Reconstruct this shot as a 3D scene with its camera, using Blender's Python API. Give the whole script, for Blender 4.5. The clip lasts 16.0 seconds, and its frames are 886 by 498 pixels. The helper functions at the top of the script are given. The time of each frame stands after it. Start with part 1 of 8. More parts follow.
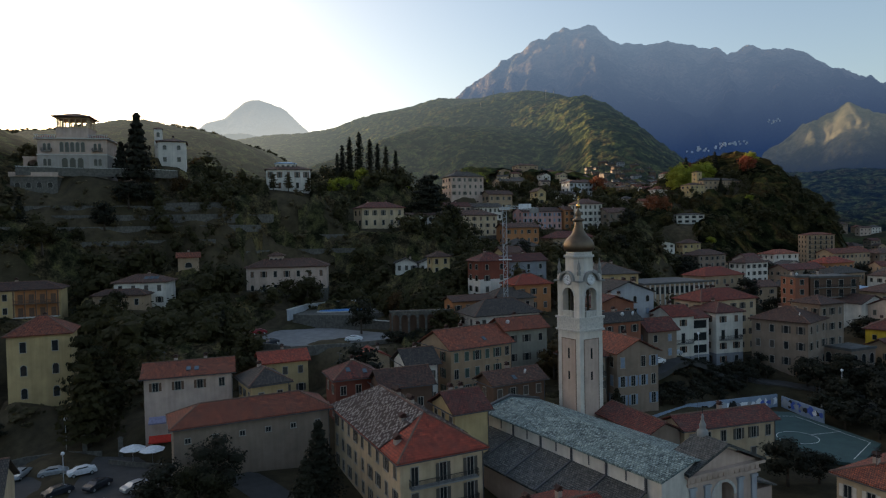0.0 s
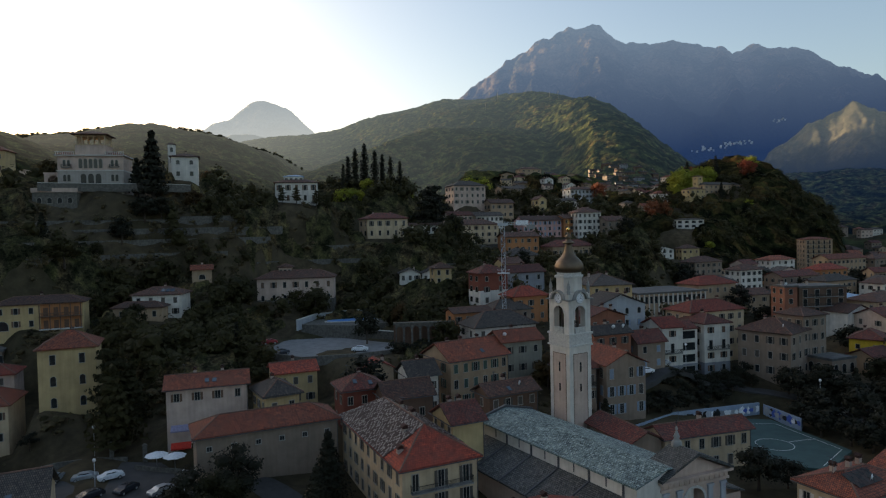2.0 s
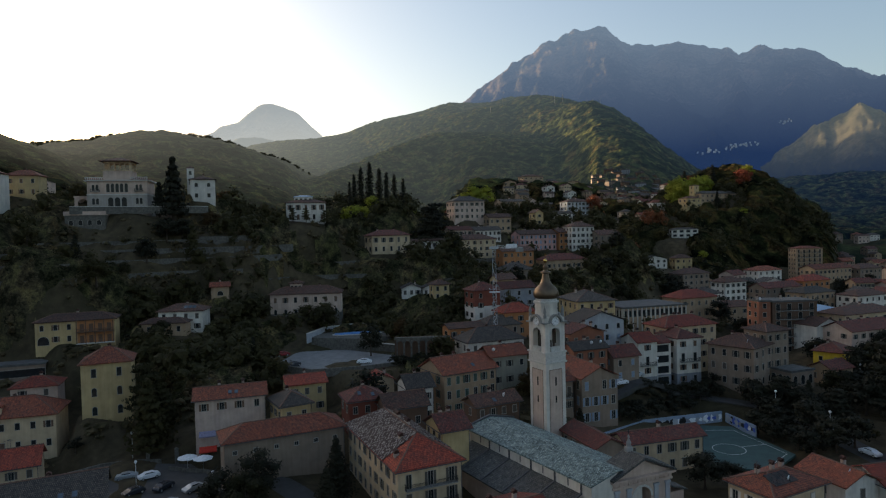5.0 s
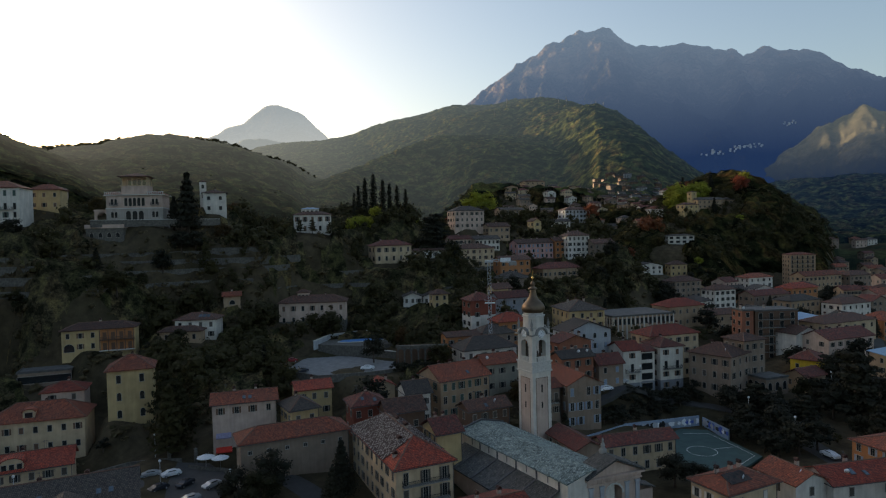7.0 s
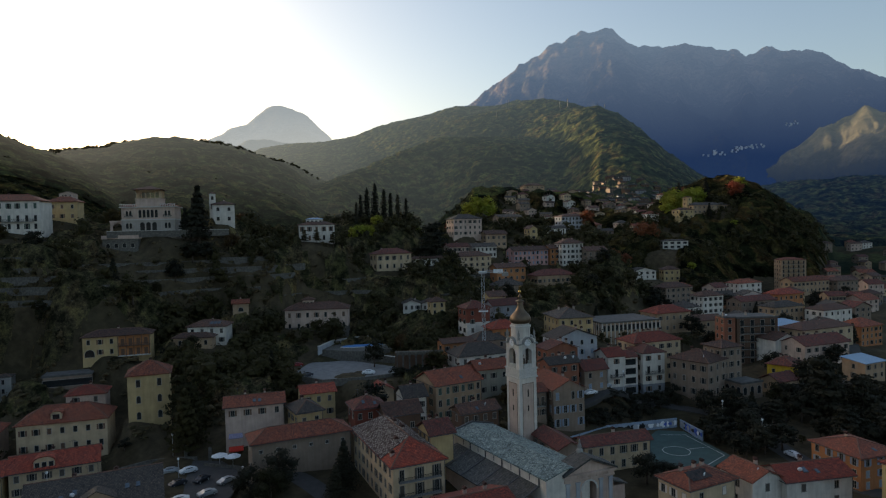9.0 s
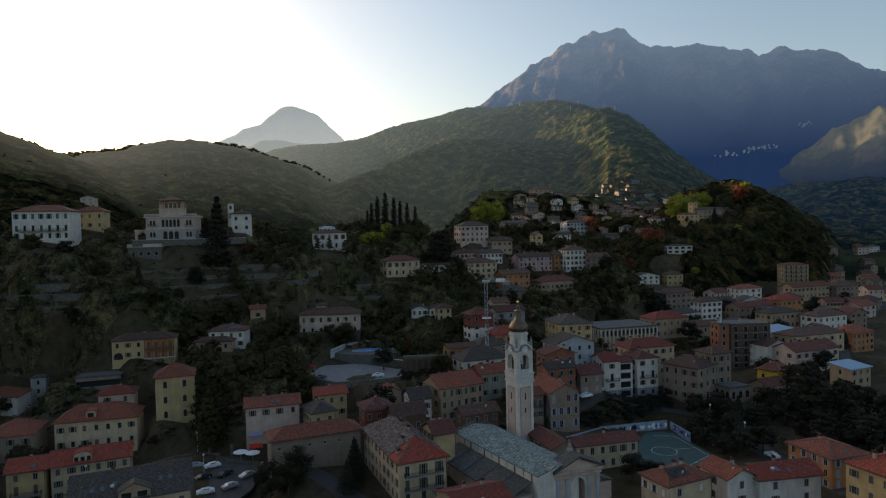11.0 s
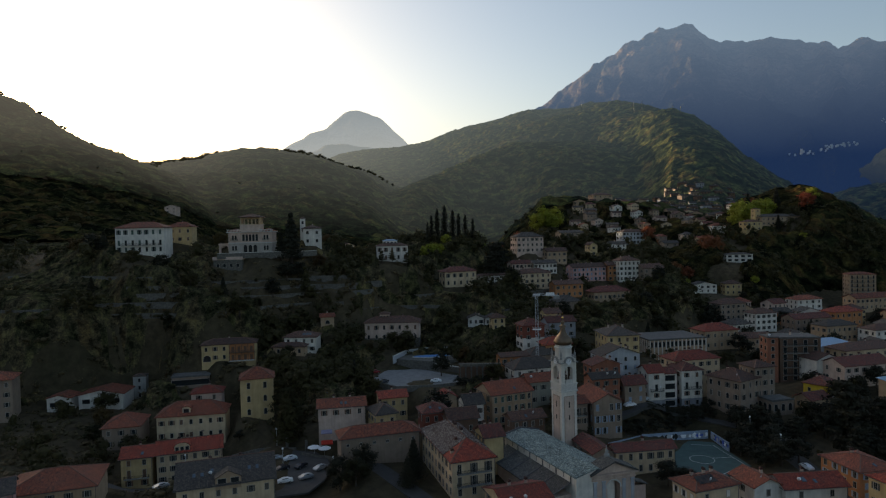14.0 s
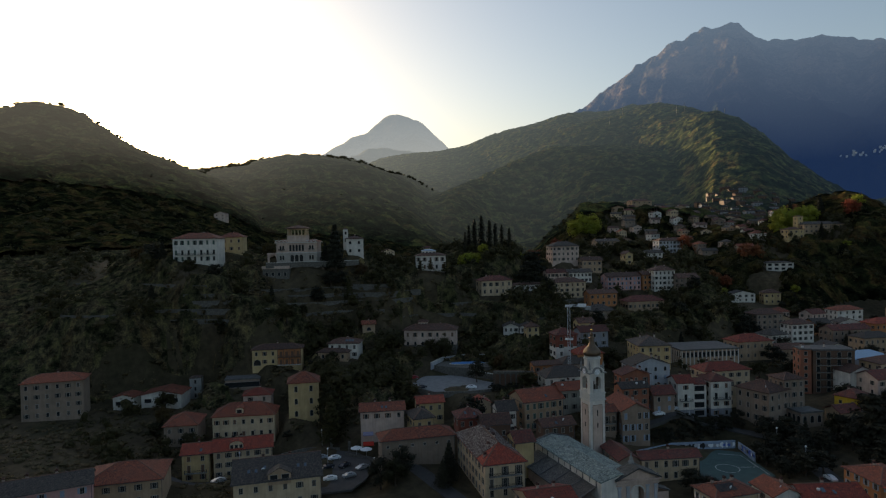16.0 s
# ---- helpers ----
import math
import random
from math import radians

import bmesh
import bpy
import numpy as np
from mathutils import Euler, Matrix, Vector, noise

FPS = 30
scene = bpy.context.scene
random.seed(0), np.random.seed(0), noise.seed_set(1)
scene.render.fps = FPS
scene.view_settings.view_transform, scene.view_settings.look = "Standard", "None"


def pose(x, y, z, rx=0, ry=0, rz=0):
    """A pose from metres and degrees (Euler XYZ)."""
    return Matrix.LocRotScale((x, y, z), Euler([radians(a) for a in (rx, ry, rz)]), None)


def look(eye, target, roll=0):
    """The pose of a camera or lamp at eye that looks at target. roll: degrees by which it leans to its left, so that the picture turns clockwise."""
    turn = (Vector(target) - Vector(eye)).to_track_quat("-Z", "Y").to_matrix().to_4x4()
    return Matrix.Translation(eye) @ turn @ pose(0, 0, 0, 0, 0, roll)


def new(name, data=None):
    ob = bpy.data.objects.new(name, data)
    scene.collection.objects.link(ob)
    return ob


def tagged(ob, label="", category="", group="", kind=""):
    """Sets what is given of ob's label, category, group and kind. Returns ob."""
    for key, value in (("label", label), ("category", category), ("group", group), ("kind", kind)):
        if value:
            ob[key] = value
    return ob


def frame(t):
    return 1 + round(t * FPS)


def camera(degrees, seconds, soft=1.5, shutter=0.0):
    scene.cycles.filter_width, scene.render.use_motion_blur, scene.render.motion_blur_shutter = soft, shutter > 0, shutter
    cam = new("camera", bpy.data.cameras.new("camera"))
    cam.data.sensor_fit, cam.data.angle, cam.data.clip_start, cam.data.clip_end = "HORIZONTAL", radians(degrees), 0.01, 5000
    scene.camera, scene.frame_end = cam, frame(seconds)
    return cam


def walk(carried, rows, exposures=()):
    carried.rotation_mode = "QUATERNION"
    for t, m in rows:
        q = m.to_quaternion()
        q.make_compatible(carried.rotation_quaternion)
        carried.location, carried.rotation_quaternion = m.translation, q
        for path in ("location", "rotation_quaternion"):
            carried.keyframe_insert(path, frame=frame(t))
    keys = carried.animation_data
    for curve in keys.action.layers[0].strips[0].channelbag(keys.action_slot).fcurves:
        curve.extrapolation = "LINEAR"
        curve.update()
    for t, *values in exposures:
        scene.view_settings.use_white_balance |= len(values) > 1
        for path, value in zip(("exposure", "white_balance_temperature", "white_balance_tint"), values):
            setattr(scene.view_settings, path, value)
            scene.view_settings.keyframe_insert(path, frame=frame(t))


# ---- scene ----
cam = camera(70.0, 16.0, soft=1.2)
METRES, EYE, TILT, LEAN, TURN = 100.0, 40.0, 0.0, 0.0, -34.8
ROWS = [
    (0.0, 0.0, 0.0, 0.0, -0.03, -1.65, 1.2),
    (0.5, 0.0016, -0.0176, 0.0108, 0.08, -1.68, 1.22),
    (1.0, 0.004, -0.0378, 0.0211, 0.2, -1.68, 1.27),
    (1.5, 0.0071, -0.0597, 0.032, 0.32, -1.71, 1.29),
    (2.0, 0.0114, -0.0835, 0.0424, 0.44, -1.71, 1.33),
    (2.5, 0.0162, -0.1088, 0.053, 0.54, -1.73, 1.35),
    (3.0, 0.0215, -0.1355, 0.0634, 0.64, -1.72, 1.38),
    (3.5, 0.0269, -0.1632, 0.0739, 0.75, -1.71, 1.4),
    (4.0, 0.0327, -0.1921, 0.0849, 0.85, -1.69, 1.42),
    (6.5, 0.062, -0.3451, 0.1407, 1.39, -1.6, 1.42),
    (7.0, 0.0681, -0.3763, 0.152, 1.49, -1.61, 1.4),
    (7.5, 0.0743, -0.4077, 0.1631, 1.58, -1.62, 1.38),
    (8.0, 0.0811, -0.4392, 0.174, 1.66, -1.64, 1.37),
    (8.5, 0.0878, -0.4709, 0.1852, 1.72, -1.65, 1.37),
    (11.0, 0.1193, -0.6281, 0.2372, 2.78, -1.68, 1.27),
    (11.5, 0.1264, -0.6582, 0.2475, 3.7, -1.65, 1.29),
    (12.0, 0.1333, -0.6876, 0.2581, 4.56, -1.63, 1.29),
    (12.5, 0.1402, -0.7168, 0.2682, 5.62, -1.61, 1.3),
    (13.0, 0.1473, -0.7457, 0.2786, 6.56, -1.58, 1.3),
    (13.5, 0.1546, -0.7747, 0.2889, 7.47, -1.55, 1.3),
    (14.0, 0.1625, -0.8038, 0.2993, 8.38, -1.51, 1.31),
    (14.5, 0.1705, -0.8327, 0.3096, 9.27, -1.46, 1.29),
    (15.0, 0.1788, -0.8612, 0.3204, 10.16, -1.42, 1.26),
    (15.5, 0.1872, -0.8896, 0.3311, 11.07, -1.34, 1.24),
    (16.0, 0.1963, -0.9173, 0.3414, 11.97, -1.22, 1.21),
]
walk(cam, [(t, pose(0, 0, EYE, TILT, LEAN, TURN) @ pose(METRES * x, METRES * y, METRES * z, 90 + pitch, roll, yaw)) for t, x, y, z, yaw, pitch, roll in ROWS], [(0.0, 1.38, 6900, 13), (8.0, 1.20, 6900, 13), (12.5, 1.10, 6900, 13), (16.0, 0.86, 6900, 13)])

# ---- world and sun ----
SUN_BEARING, SUN_UP = -16.0, 8.6          # degrees from +y towards +x, degrees above the horizon
world = bpy.data.worlds.new("world")
scene.world = world
world.use_nodes = True
wn = world.node_tree
sky = wn.nodes.new("ShaderNodeTexSky")
sky.sky_type = "NISHITA"
sky.sun_disc = False
sky.sun_elevation = radians(SUN_UP)
sky.sun_rotation = radians(SUN_BEARING)
sky.altitude = 300
sky.air_density, sky.dust_density, sky.ozone_density = 1.0, 3.5, 1.5
wn.nodes["Background"].inputs["Strength"].default_value = 0.12
wn.links.new(sky.outputs[0], wn.nodes["Background"].inputs[0])
lamp = bpy.data.lights.new("sun", "SUN")
lamp.energy, lamp.angle, lamp.color = 4.5, radians(0.6), (1.0, 0.80, 0.55)
sun_ob = new("sun", lamp)
sb, su = radians(SUN_BEARING), radians(SUN_UP)
sun_dir = Vector((math.sin(sb) * math.cos(su), math.cos(sb) * math.cos(su), math.sin(su)))
sun_ob.matrix_world = look(sun_dir * 500, (0, 0, 0))


# ---- materials ----
def mat_new(name):
    m = bpy.data.materials.new(name)
    m.use_nodes = True
    return m, m.node_tree.nodes, m.node_tree.links, m.node_tree.nodes["Principled BSDF"]


def ramp(nodes, stops):
    r = nodes.new("ShaderNodeValToRGB")
    while len(r.color_ramp.elements) < len(stops):
        r.color_ramp.elements.new(0.5)
    for e, (p, c) in zip(r.color_ramp.elements, stops):
        e.position, e.color = p, (*c, 1)
    return r


def noise_tex(nodes, links, scale, detail=4, coord="Object", rough=0.6):
    tc = nodes.new("ShaderNodeTexCoord")
    n = nodes.new("ShaderNodeTexNoise")
    n.inputs["Scale"].default_value, n.inputs["Detail"].default_value, n.inputs["Roughness"].default_value = scale, detail, rough
    links.new(tc.outputs[coord], n.inputs["Vector"])
    return n


def mix_rgb(nodes, links, a, b, fac, mode="MIX"):
    m = nodes.new("ShaderNodeMix")
    m.data_type, m.blend_type = "RGBA", mode
    for sock, val in ((m.inputs[6], a), (m.inputs[7], b), (m.inputs[0], fac)):
        if isinstance(val, bpy.types.NodeSocket):
            links.new(val, sock)
        elif isinstance(val, tuple):
            sock.default_value = (*val, 1)
        else:
            sock.default_value = val
    return m.outputs[2]


def scaled(c, k):
    return tuple(min(1.0, v * k) for v in c)


def bump(nodes, links, bsdf, height, strength, dist):
    b = nodes.new("ShaderNodeBump")
    b.inputs["Strength"].default_value, b.inputs["Distance"].default_value = strength, dist
    links.new(height, b.inputs["Height"])
    links.new(b.outputs[0], bsdf.inputs["Normal"])


def plaster(name, c, rough=0.9):
    """Limewash: patchy tone, rain streaks running down, fine grain."""
    m, n, l, b = mat_new(name)
    big = noise_tex(n, l, 0.35, 5)
    tc = n.new("ShaderNodeTexCoord")
    mp = n.new("ShaderNodeMapping")
    mp.inputs["Scale"].default_value = (1.6, 1.6, 0.12)
    l.new(tc.outputs["Object"], mp.inputs[0])
    streak = n.new("ShaderNodeTexNoise")
    streak.inputs["Scale"].default_value, streak.inputs["Detail"].default_value = 1.0, 5
    l.new(mp.outputs[0], streak.inputs["Vector"])
    r1 = ramp(n, [(0.30, scaled(c, 0.72)), (0.65, c)])
    l.new(big.outputs[0], r1.inputs[0])
    r2 = ramp(n, [(0.30, (0.62, 0.58, 0.54)), (0.62, (1, 1, 1))])
    l.new(streak.outputs[0], r2.inputs[0])
    l.new(mix_rgb(n, l, r1.outputs[0], r2.outputs[0], 0.38, "MULTIPLY"), b.inputs["Base Color"])
    b.inputs["Roughness"].default_value = rough
    fine = noise_tex(n, l, 9, 3)
    bump(n, l, b, fine.outputs[0], 0.25, 0.03)
    return m


def tiles(name, c1, c2, wide=0.26, row=0.38, stain=(0.065, 0.06, 0.05), amount=0.5, relief=0.06):
    """Courses of roof tiles laid out in metres on the roof's own slope."""
    m, n, l, b = mat_new(name)
    uv = n.new("ShaderNodeUVMap")
    br = n.new("ShaderNodeTexBrick")
    br.inputs["Color1"].default_value, br.inputs["Color2"].default_value = (*c1, 1), (*c2, 1)
    br.inputs["Mortar"].default_value = (*scaled(c2, 0.22), 1)
    br.inputs["Scale"].default_value = 1.0
    br.inputs["Mortar Size"].default_value, br.inputs["Mortar Smooth"].default_value = 0.045, 0.5
    br.inputs["Brick Width"].default_value, br.inputs["Row Height"].default_value = wide, row
    l.new(uv.outputs[0], br.inputs["Vector"])
    big = noise_tex(n, l, 0.5, 6, rough=0.7)
    rr = ramp(n, [(0.42, (0, 0, 0)), (0.70, (1, 1, 1))])
    l.new(big.outputs[0], rr.inputs[0])
    mm = n.new("ShaderNodeMath")
    mm.operation = "MULTIPLY"
    mm.inputs[1].default_value = amount
    l.new(rr.outputs[0], mm.inputs[0])
    col = mix_rgb(n, l, br.outputs[0], stain, mm.outputs[0])
    # patches of newer and older tiles, lichen, courses that have slipped
    patch_tex = noise_tex(n, l, 1.7, 5, rough=0.8)
    pr = ramp(n, [(0.36, (0.50, 0.52, 0.55)), (0.52, (1.0, 1.0, 1.0)), (0.68, (1.65, 1.45, 1.25))])
    l.new(patch_tex.outputs[0], pr.inputs[0])
    col = mix_rgb(n, l, col, pr.outputs[0], 0.85, "MULTIPLY")
    oi = n.new("ShaderNodeObjectInfo")
    hs = n.new("ShaderNodeHueSaturation")
    mr = n.new("ShaderNodeMapRange")
    mr.inputs[3].default_value, mr.inputs[4].default_value = 0.7, 1.3
    l.new(oi.outputs["Random"], mr.inputs[0])
    l.new(mr.outputs[0], hs.inputs["Value"])
    l.new(col, hs.inputs["Color"])
    l.new(hs.outputs[0], b.inputs["Base Color"])
    b.inputs["Roughness"].default_value = 0.85
    bump(n, l, b, br.outputs["Fac"], -1.0, relief)
    return m


def plain(name, c, rough=0.6, metal=0.0, vary=0.25, scale=3.0):
    m, n, l, b = mat_new(name)
    t = noise_tex(n, l, scale, 5)
    r = ramp(n, [(0.3, scaled(c, 1 - vary)), (0.7, scaled(c, 1 + vary * 0.5))])
    l.new(t.outputs[0], r.inputs[0])
    l.new(r.outputs[0], b.inputs["Base Color"])
    b.inputs["Roughness"].default_value, b.inputs["Metallic"].default_value = rough, metal
    bump(n, l, b, t.outputs[0], 0.15, 0.02)
    return m


def foliage(name, stops, island=False, rough=0.75, through_light=0.0, stands=0.0):
    m, n, l, b = mat_new(name)
    if island:
        g = n.new("ShaderNodeNewGeometry")
        src = g.outputs["Random Per Island"]
    else:
        g = n.new("ShaderNodeObjectInfo")
        src = g.outputs["Random"]
    r = ramp(n, stops)
    if stands:
        # whole stands of one kind of tree, some tens of metres across
        wide = noise_tex(n, l, stands, 4)
        mixf = n.new("ShaderNodeMix")
        mixf.inputs[0].default_value = 0.72
        l.new(src, mixf.inputs[2])
        l.new(wide.outputs[0], mixf.inputs[3])
        src = mixf.outputs[0]
    l.new(src, r.inputs[0])
    t = noise_tex(n, l, 0.9, 5)
    r2 = ramp(n, [(0.3, (0.55, 0.55, 0.55)), (0.7, (1.25, 1.2, 1.1))])
    l.new(t.outputs[0], r2.inputs[0])
    col = mix_rgb(n, l, r.outputs[0], r2.outputs[0], 1.0, "MULTIPLY")
    l.new(col, b.inputs["Base Color"])
    b.inputs["Roughness"].default_value = rough
    b.inputs["Specular IOR Level"].default_value = 0.2
    if through_light:
        tr = n.new("ShaderNodeBsdfTranslucent")
        l.new(col, tr.inputs[0])
        mx = n.new("ShaderNodeMixShader")
        mx.inputs[0].default_value = through_light
        l.new(b.outputs[0], mx.inputs[1])
        l.new(tr.outputs[0], mx.inputs[2])
        l.new(mx.outputs[0], n["Material Output"].inputs[0])
    return m


M = {}
for key, c in dict(cream=(0.58, 0.43, 0.275), white=(0.71, 0.65, 0.57), yellow=(0.54, 0.385, 0.19), bright=(0.72, 0.48, 0.04),
                   orange=(0.46, 0.19, 0.075), terra=(0.31, 0.115, 0.065), pink=(0.56, 0.31, 0.28), grey=(0.29, 0.21, 0.155),
                   brick=(0.22, 0.06, 0.035), brown=(0.15, 0.085, 0.055), blue=(0.43, 0.44, 0.46), beige=(0.42, 0.285, 0.18),
                   rose=(0.60, 0.44, 0.355), palestone=(0.40, 0.36, 0.32), palegreen=(0.28, 0.26, 0.21), bluegrey=(0.26, 0.265, 0.29)).items():
    M[key] = plaster("plaster_" + key, c)
M["red"] = tiles("roof_red", (0.40, 0.062, 0.028), (0.23, 0.038, 0.019), amount=0.28)
M["rust"] = tiles("roof_rust", (0.38, 0.095, 0.042), (0.21, 0.052, 0.026), amount=0.34)
M["maroon"] = tiles("roof_maroon", (0.21, 0.045, 0.028), (0.105, 0.028, 0.020), amount=0.4)
M["brownroof"] = tiles("roof_brown", (0.18, 0.074, 0.046), (0.090, 0.041, 0.029), amount=0.5)
M["greyroof"] = tiles("roof_grey", (0.118, 0.090, 0.074), (0.050, 0.040, 0.034), amount=0.4)
M["slate"] = tiles("roof_slate", (0.23, 0.30, 0.29), (0.050, 0.078, 0.080), 0.42, 0.34, (0.30, 0.38, 0.35), 0.4, 0.16)
M["stone"] = tiles("roof_stone", (0.13, 0.128, 0.12), (0.055, 0.056, 0.053), 0.42, 0.34, (0.16, 0.155, 0.14), 0.3, 0.09)
M["lauze"] = plain("stone_slab", (0.27, 0.24, 0.22), 0.85, vary=0.5)
M["lauze_dark"] = plain("stone_slab_dark", (0.06, 0.038, 0.034), 0.85, vary=0.4)
M["bluetin"] = plain("blue_sheet", (0.20, 0.33, 0.48), 0.5)
M["flat"] = plain("roof_felt", (0.11, 0.105, 0.10), 0.9, vary=0.45, scale=0.5)
M["trim"] = plain("trim_paint", (0.55, 0.52, 0.47), 0.7)
M["surround"] = plain("window_surround", (0.33, 0.30, 0.26), 0.8)
M["glass"] = plain("window_glass", (0.025, 0.028, 0.03), 0.12, vary=0.5, scale=0.6)
M["dark"] = plain("shutter_dark", (0.080, 0.068, 0.055), 0.7)
M["brownwood"] = plain("shutter_brown", (0.14, 0.075, 0.045), 0.7)
M["green"] = plain("shutter_green", (0.05, 0.09, 0.07), 0.7)
M["blueshut"] = plain("shutter_blue", (0.22, 0.28, 0.36), 0.7)
M["iron"] = plain("iron", (0.03, 0.03, 0.03), 0.5, 0.6)
M["chimney"] = plaster("chimney_plaster", (0.46, 0.36, 0.30))
M["copper"] = plain("dome_metal", (0.17, 0.12, 0.08), 0.5, 0.9, vary=0.2, scale=0.8)
M["gold"] = plain("gilt", (0.85, 0.55, 0.18), 0.25, 1.0)
M["asphalt"] = plain("asphalt", (0.058, 0.054, 0.051), 0.9, scale=0.7)
M["gravel"] = plain("pale_paving", (0.22, 0.215, 0.21), 0.9, scale=0.6)
M["court"] = plain("court_surface", (0.038, 0.082, 0.075), 0.8, scale=0.5)
M["line"] = plain("line_paint", (0.65, 0.65, 0.62), 0.7)
M["wallstone"] = plain("rubble_stone", (0.13, 0.118, 0.10), 0.95, vary=0.5, scale=1.6)
M["concrete"] = plaster("concrete", (0.30, 0.29, 0.27))
M["lead"] = plain("lead_flashing", (0.07, 0.07, 0.075), 0.6)
M["dish"] = plain("dish_paint", (0.78, 0.78, 0.78), 0.5)
M["bark"] = plain("bark", (0.09, 0.065, 0.05), 0.95, vary=0.5)
M["bluewater"] = plain("pool_cover", (0.05, 0.25, 0.62), 0.35)
M["cloth"] = plain("white_cloth", (0.80, 0.80, 0.80), 0.9)
M["redcloth"] = plain("red_cloth", (0.60, 0.04, 0.02), 0.8)
M["carwhite"] = plain("paint_white", (0.75, 0.76, 0.77), 0.3)
M["cardark"] = plain("paint_dark", (0.03, 0.032, 0.04), 0.25)
M["carred"] = plain("paint_red", (0.30, 0.02, 0.025), 0.3)
M["carsilver"] = plain("paint_silver", (0.42, 0.45, 0.48), 0.3, 0.5)
M["tyre"] = plain("rubber", (0.02, 0.02, 0.02), 0.9)
M["stripe"] = plain("violet_cloth", (0.28, 0.25, 0.34), 0.9)
M["mural"] = plaster("mural_ground", (0.30, 0.37, 0.47))
M["muralblue"] = plain("mural_blue", (0.06, 0.12, 0.45), 0.8)
M["ridge"] = plain("ridge_tile", (0.16, 0.085, 0.06), 0.9, vary=0.4)
M["skyglass"] = plain("skylight_glass", (0.10, 0.13, 0.16), 0.08)
M["steel"] = plain("galvanised", (0.50, 0.51, 0.52), 0.5, 0.5)
GREENS = [(0.0, (0.032, 0.033, 0.016)), (0.35, (0.052, 0.047, 0.020)), (0.65, (0.066, 0.058, 0.023)), (0.88, (0.100, 0.070, 0.028)), (1.0, (0.11, 0.058, 0.026))]
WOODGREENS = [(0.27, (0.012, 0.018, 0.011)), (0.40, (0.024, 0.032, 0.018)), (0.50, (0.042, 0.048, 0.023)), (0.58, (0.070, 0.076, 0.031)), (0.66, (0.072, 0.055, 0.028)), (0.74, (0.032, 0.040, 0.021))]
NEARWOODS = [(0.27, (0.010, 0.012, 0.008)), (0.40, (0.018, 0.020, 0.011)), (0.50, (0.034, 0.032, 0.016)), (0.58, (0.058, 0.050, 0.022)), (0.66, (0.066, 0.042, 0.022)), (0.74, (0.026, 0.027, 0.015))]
BRUSH = [(0.27, (0.055, 0.056, 0.033)), (0.40, (0.080, 0.077, 0.046)), (0.50, (0.110, 0.098, 0.062)), (0.60, (0.145, 0.120, 0.078)), (0.72, (0.110, 0.082, 0.052))]
M["leaf"] = foliage("leaves_green", GREENS, through_light=0.4)
M["conifer"] = foliage("needles", [(0.0, (0.016, 0.017, 0.010)), (1.0, (0.029, 0.027, 0.015))])
M["lime"] = foliage("leaves_lime", [(0.0, (0.26, 0.30, 0.04)), (1.0, (0.34, 0.34, 0.05))], through_light=0.4)
M["rustleaf"] = foliage("leaves_russet", [(0.0, (0.26, 0.07, 0.04)), (1.0, (0.22, 0.10, 0.04))], through_light=0.3)
M["woods"] = foliage("woods", GREENS, island=True, stands=0.03, through_light=0.3)
M["scrub"] = foliage("scrub", [(0.0, (0.055, 0.058, 0.027)), (0.4, (0.105, 0.090, 0.048)), (0.7, (0.165, 0.120, 0.068)), (1.0, (0.120, 0.120, 0.045))], island=True, stands=0.05, through_light=0.35)


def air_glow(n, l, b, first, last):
    """Backdrop hills emit their haze, more with distance and nearer the sun's bearing."""
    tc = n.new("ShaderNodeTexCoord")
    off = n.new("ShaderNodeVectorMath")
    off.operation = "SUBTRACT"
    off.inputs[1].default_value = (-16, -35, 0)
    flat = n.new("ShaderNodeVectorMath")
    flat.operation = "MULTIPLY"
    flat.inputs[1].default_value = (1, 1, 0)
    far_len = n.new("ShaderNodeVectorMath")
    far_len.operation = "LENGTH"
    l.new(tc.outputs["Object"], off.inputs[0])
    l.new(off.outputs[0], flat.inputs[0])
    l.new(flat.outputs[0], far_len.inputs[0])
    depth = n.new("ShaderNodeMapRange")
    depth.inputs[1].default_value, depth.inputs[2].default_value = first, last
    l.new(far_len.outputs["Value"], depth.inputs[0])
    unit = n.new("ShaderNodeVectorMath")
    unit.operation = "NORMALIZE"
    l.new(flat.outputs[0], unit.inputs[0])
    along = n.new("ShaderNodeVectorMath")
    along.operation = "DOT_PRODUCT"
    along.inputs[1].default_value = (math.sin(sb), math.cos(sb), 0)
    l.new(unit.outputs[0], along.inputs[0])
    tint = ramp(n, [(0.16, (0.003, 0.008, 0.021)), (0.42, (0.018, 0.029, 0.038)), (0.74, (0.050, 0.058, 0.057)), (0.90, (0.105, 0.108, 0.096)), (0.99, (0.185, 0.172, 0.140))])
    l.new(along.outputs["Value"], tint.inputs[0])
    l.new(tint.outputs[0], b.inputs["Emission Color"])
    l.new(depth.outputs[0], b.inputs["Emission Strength"])


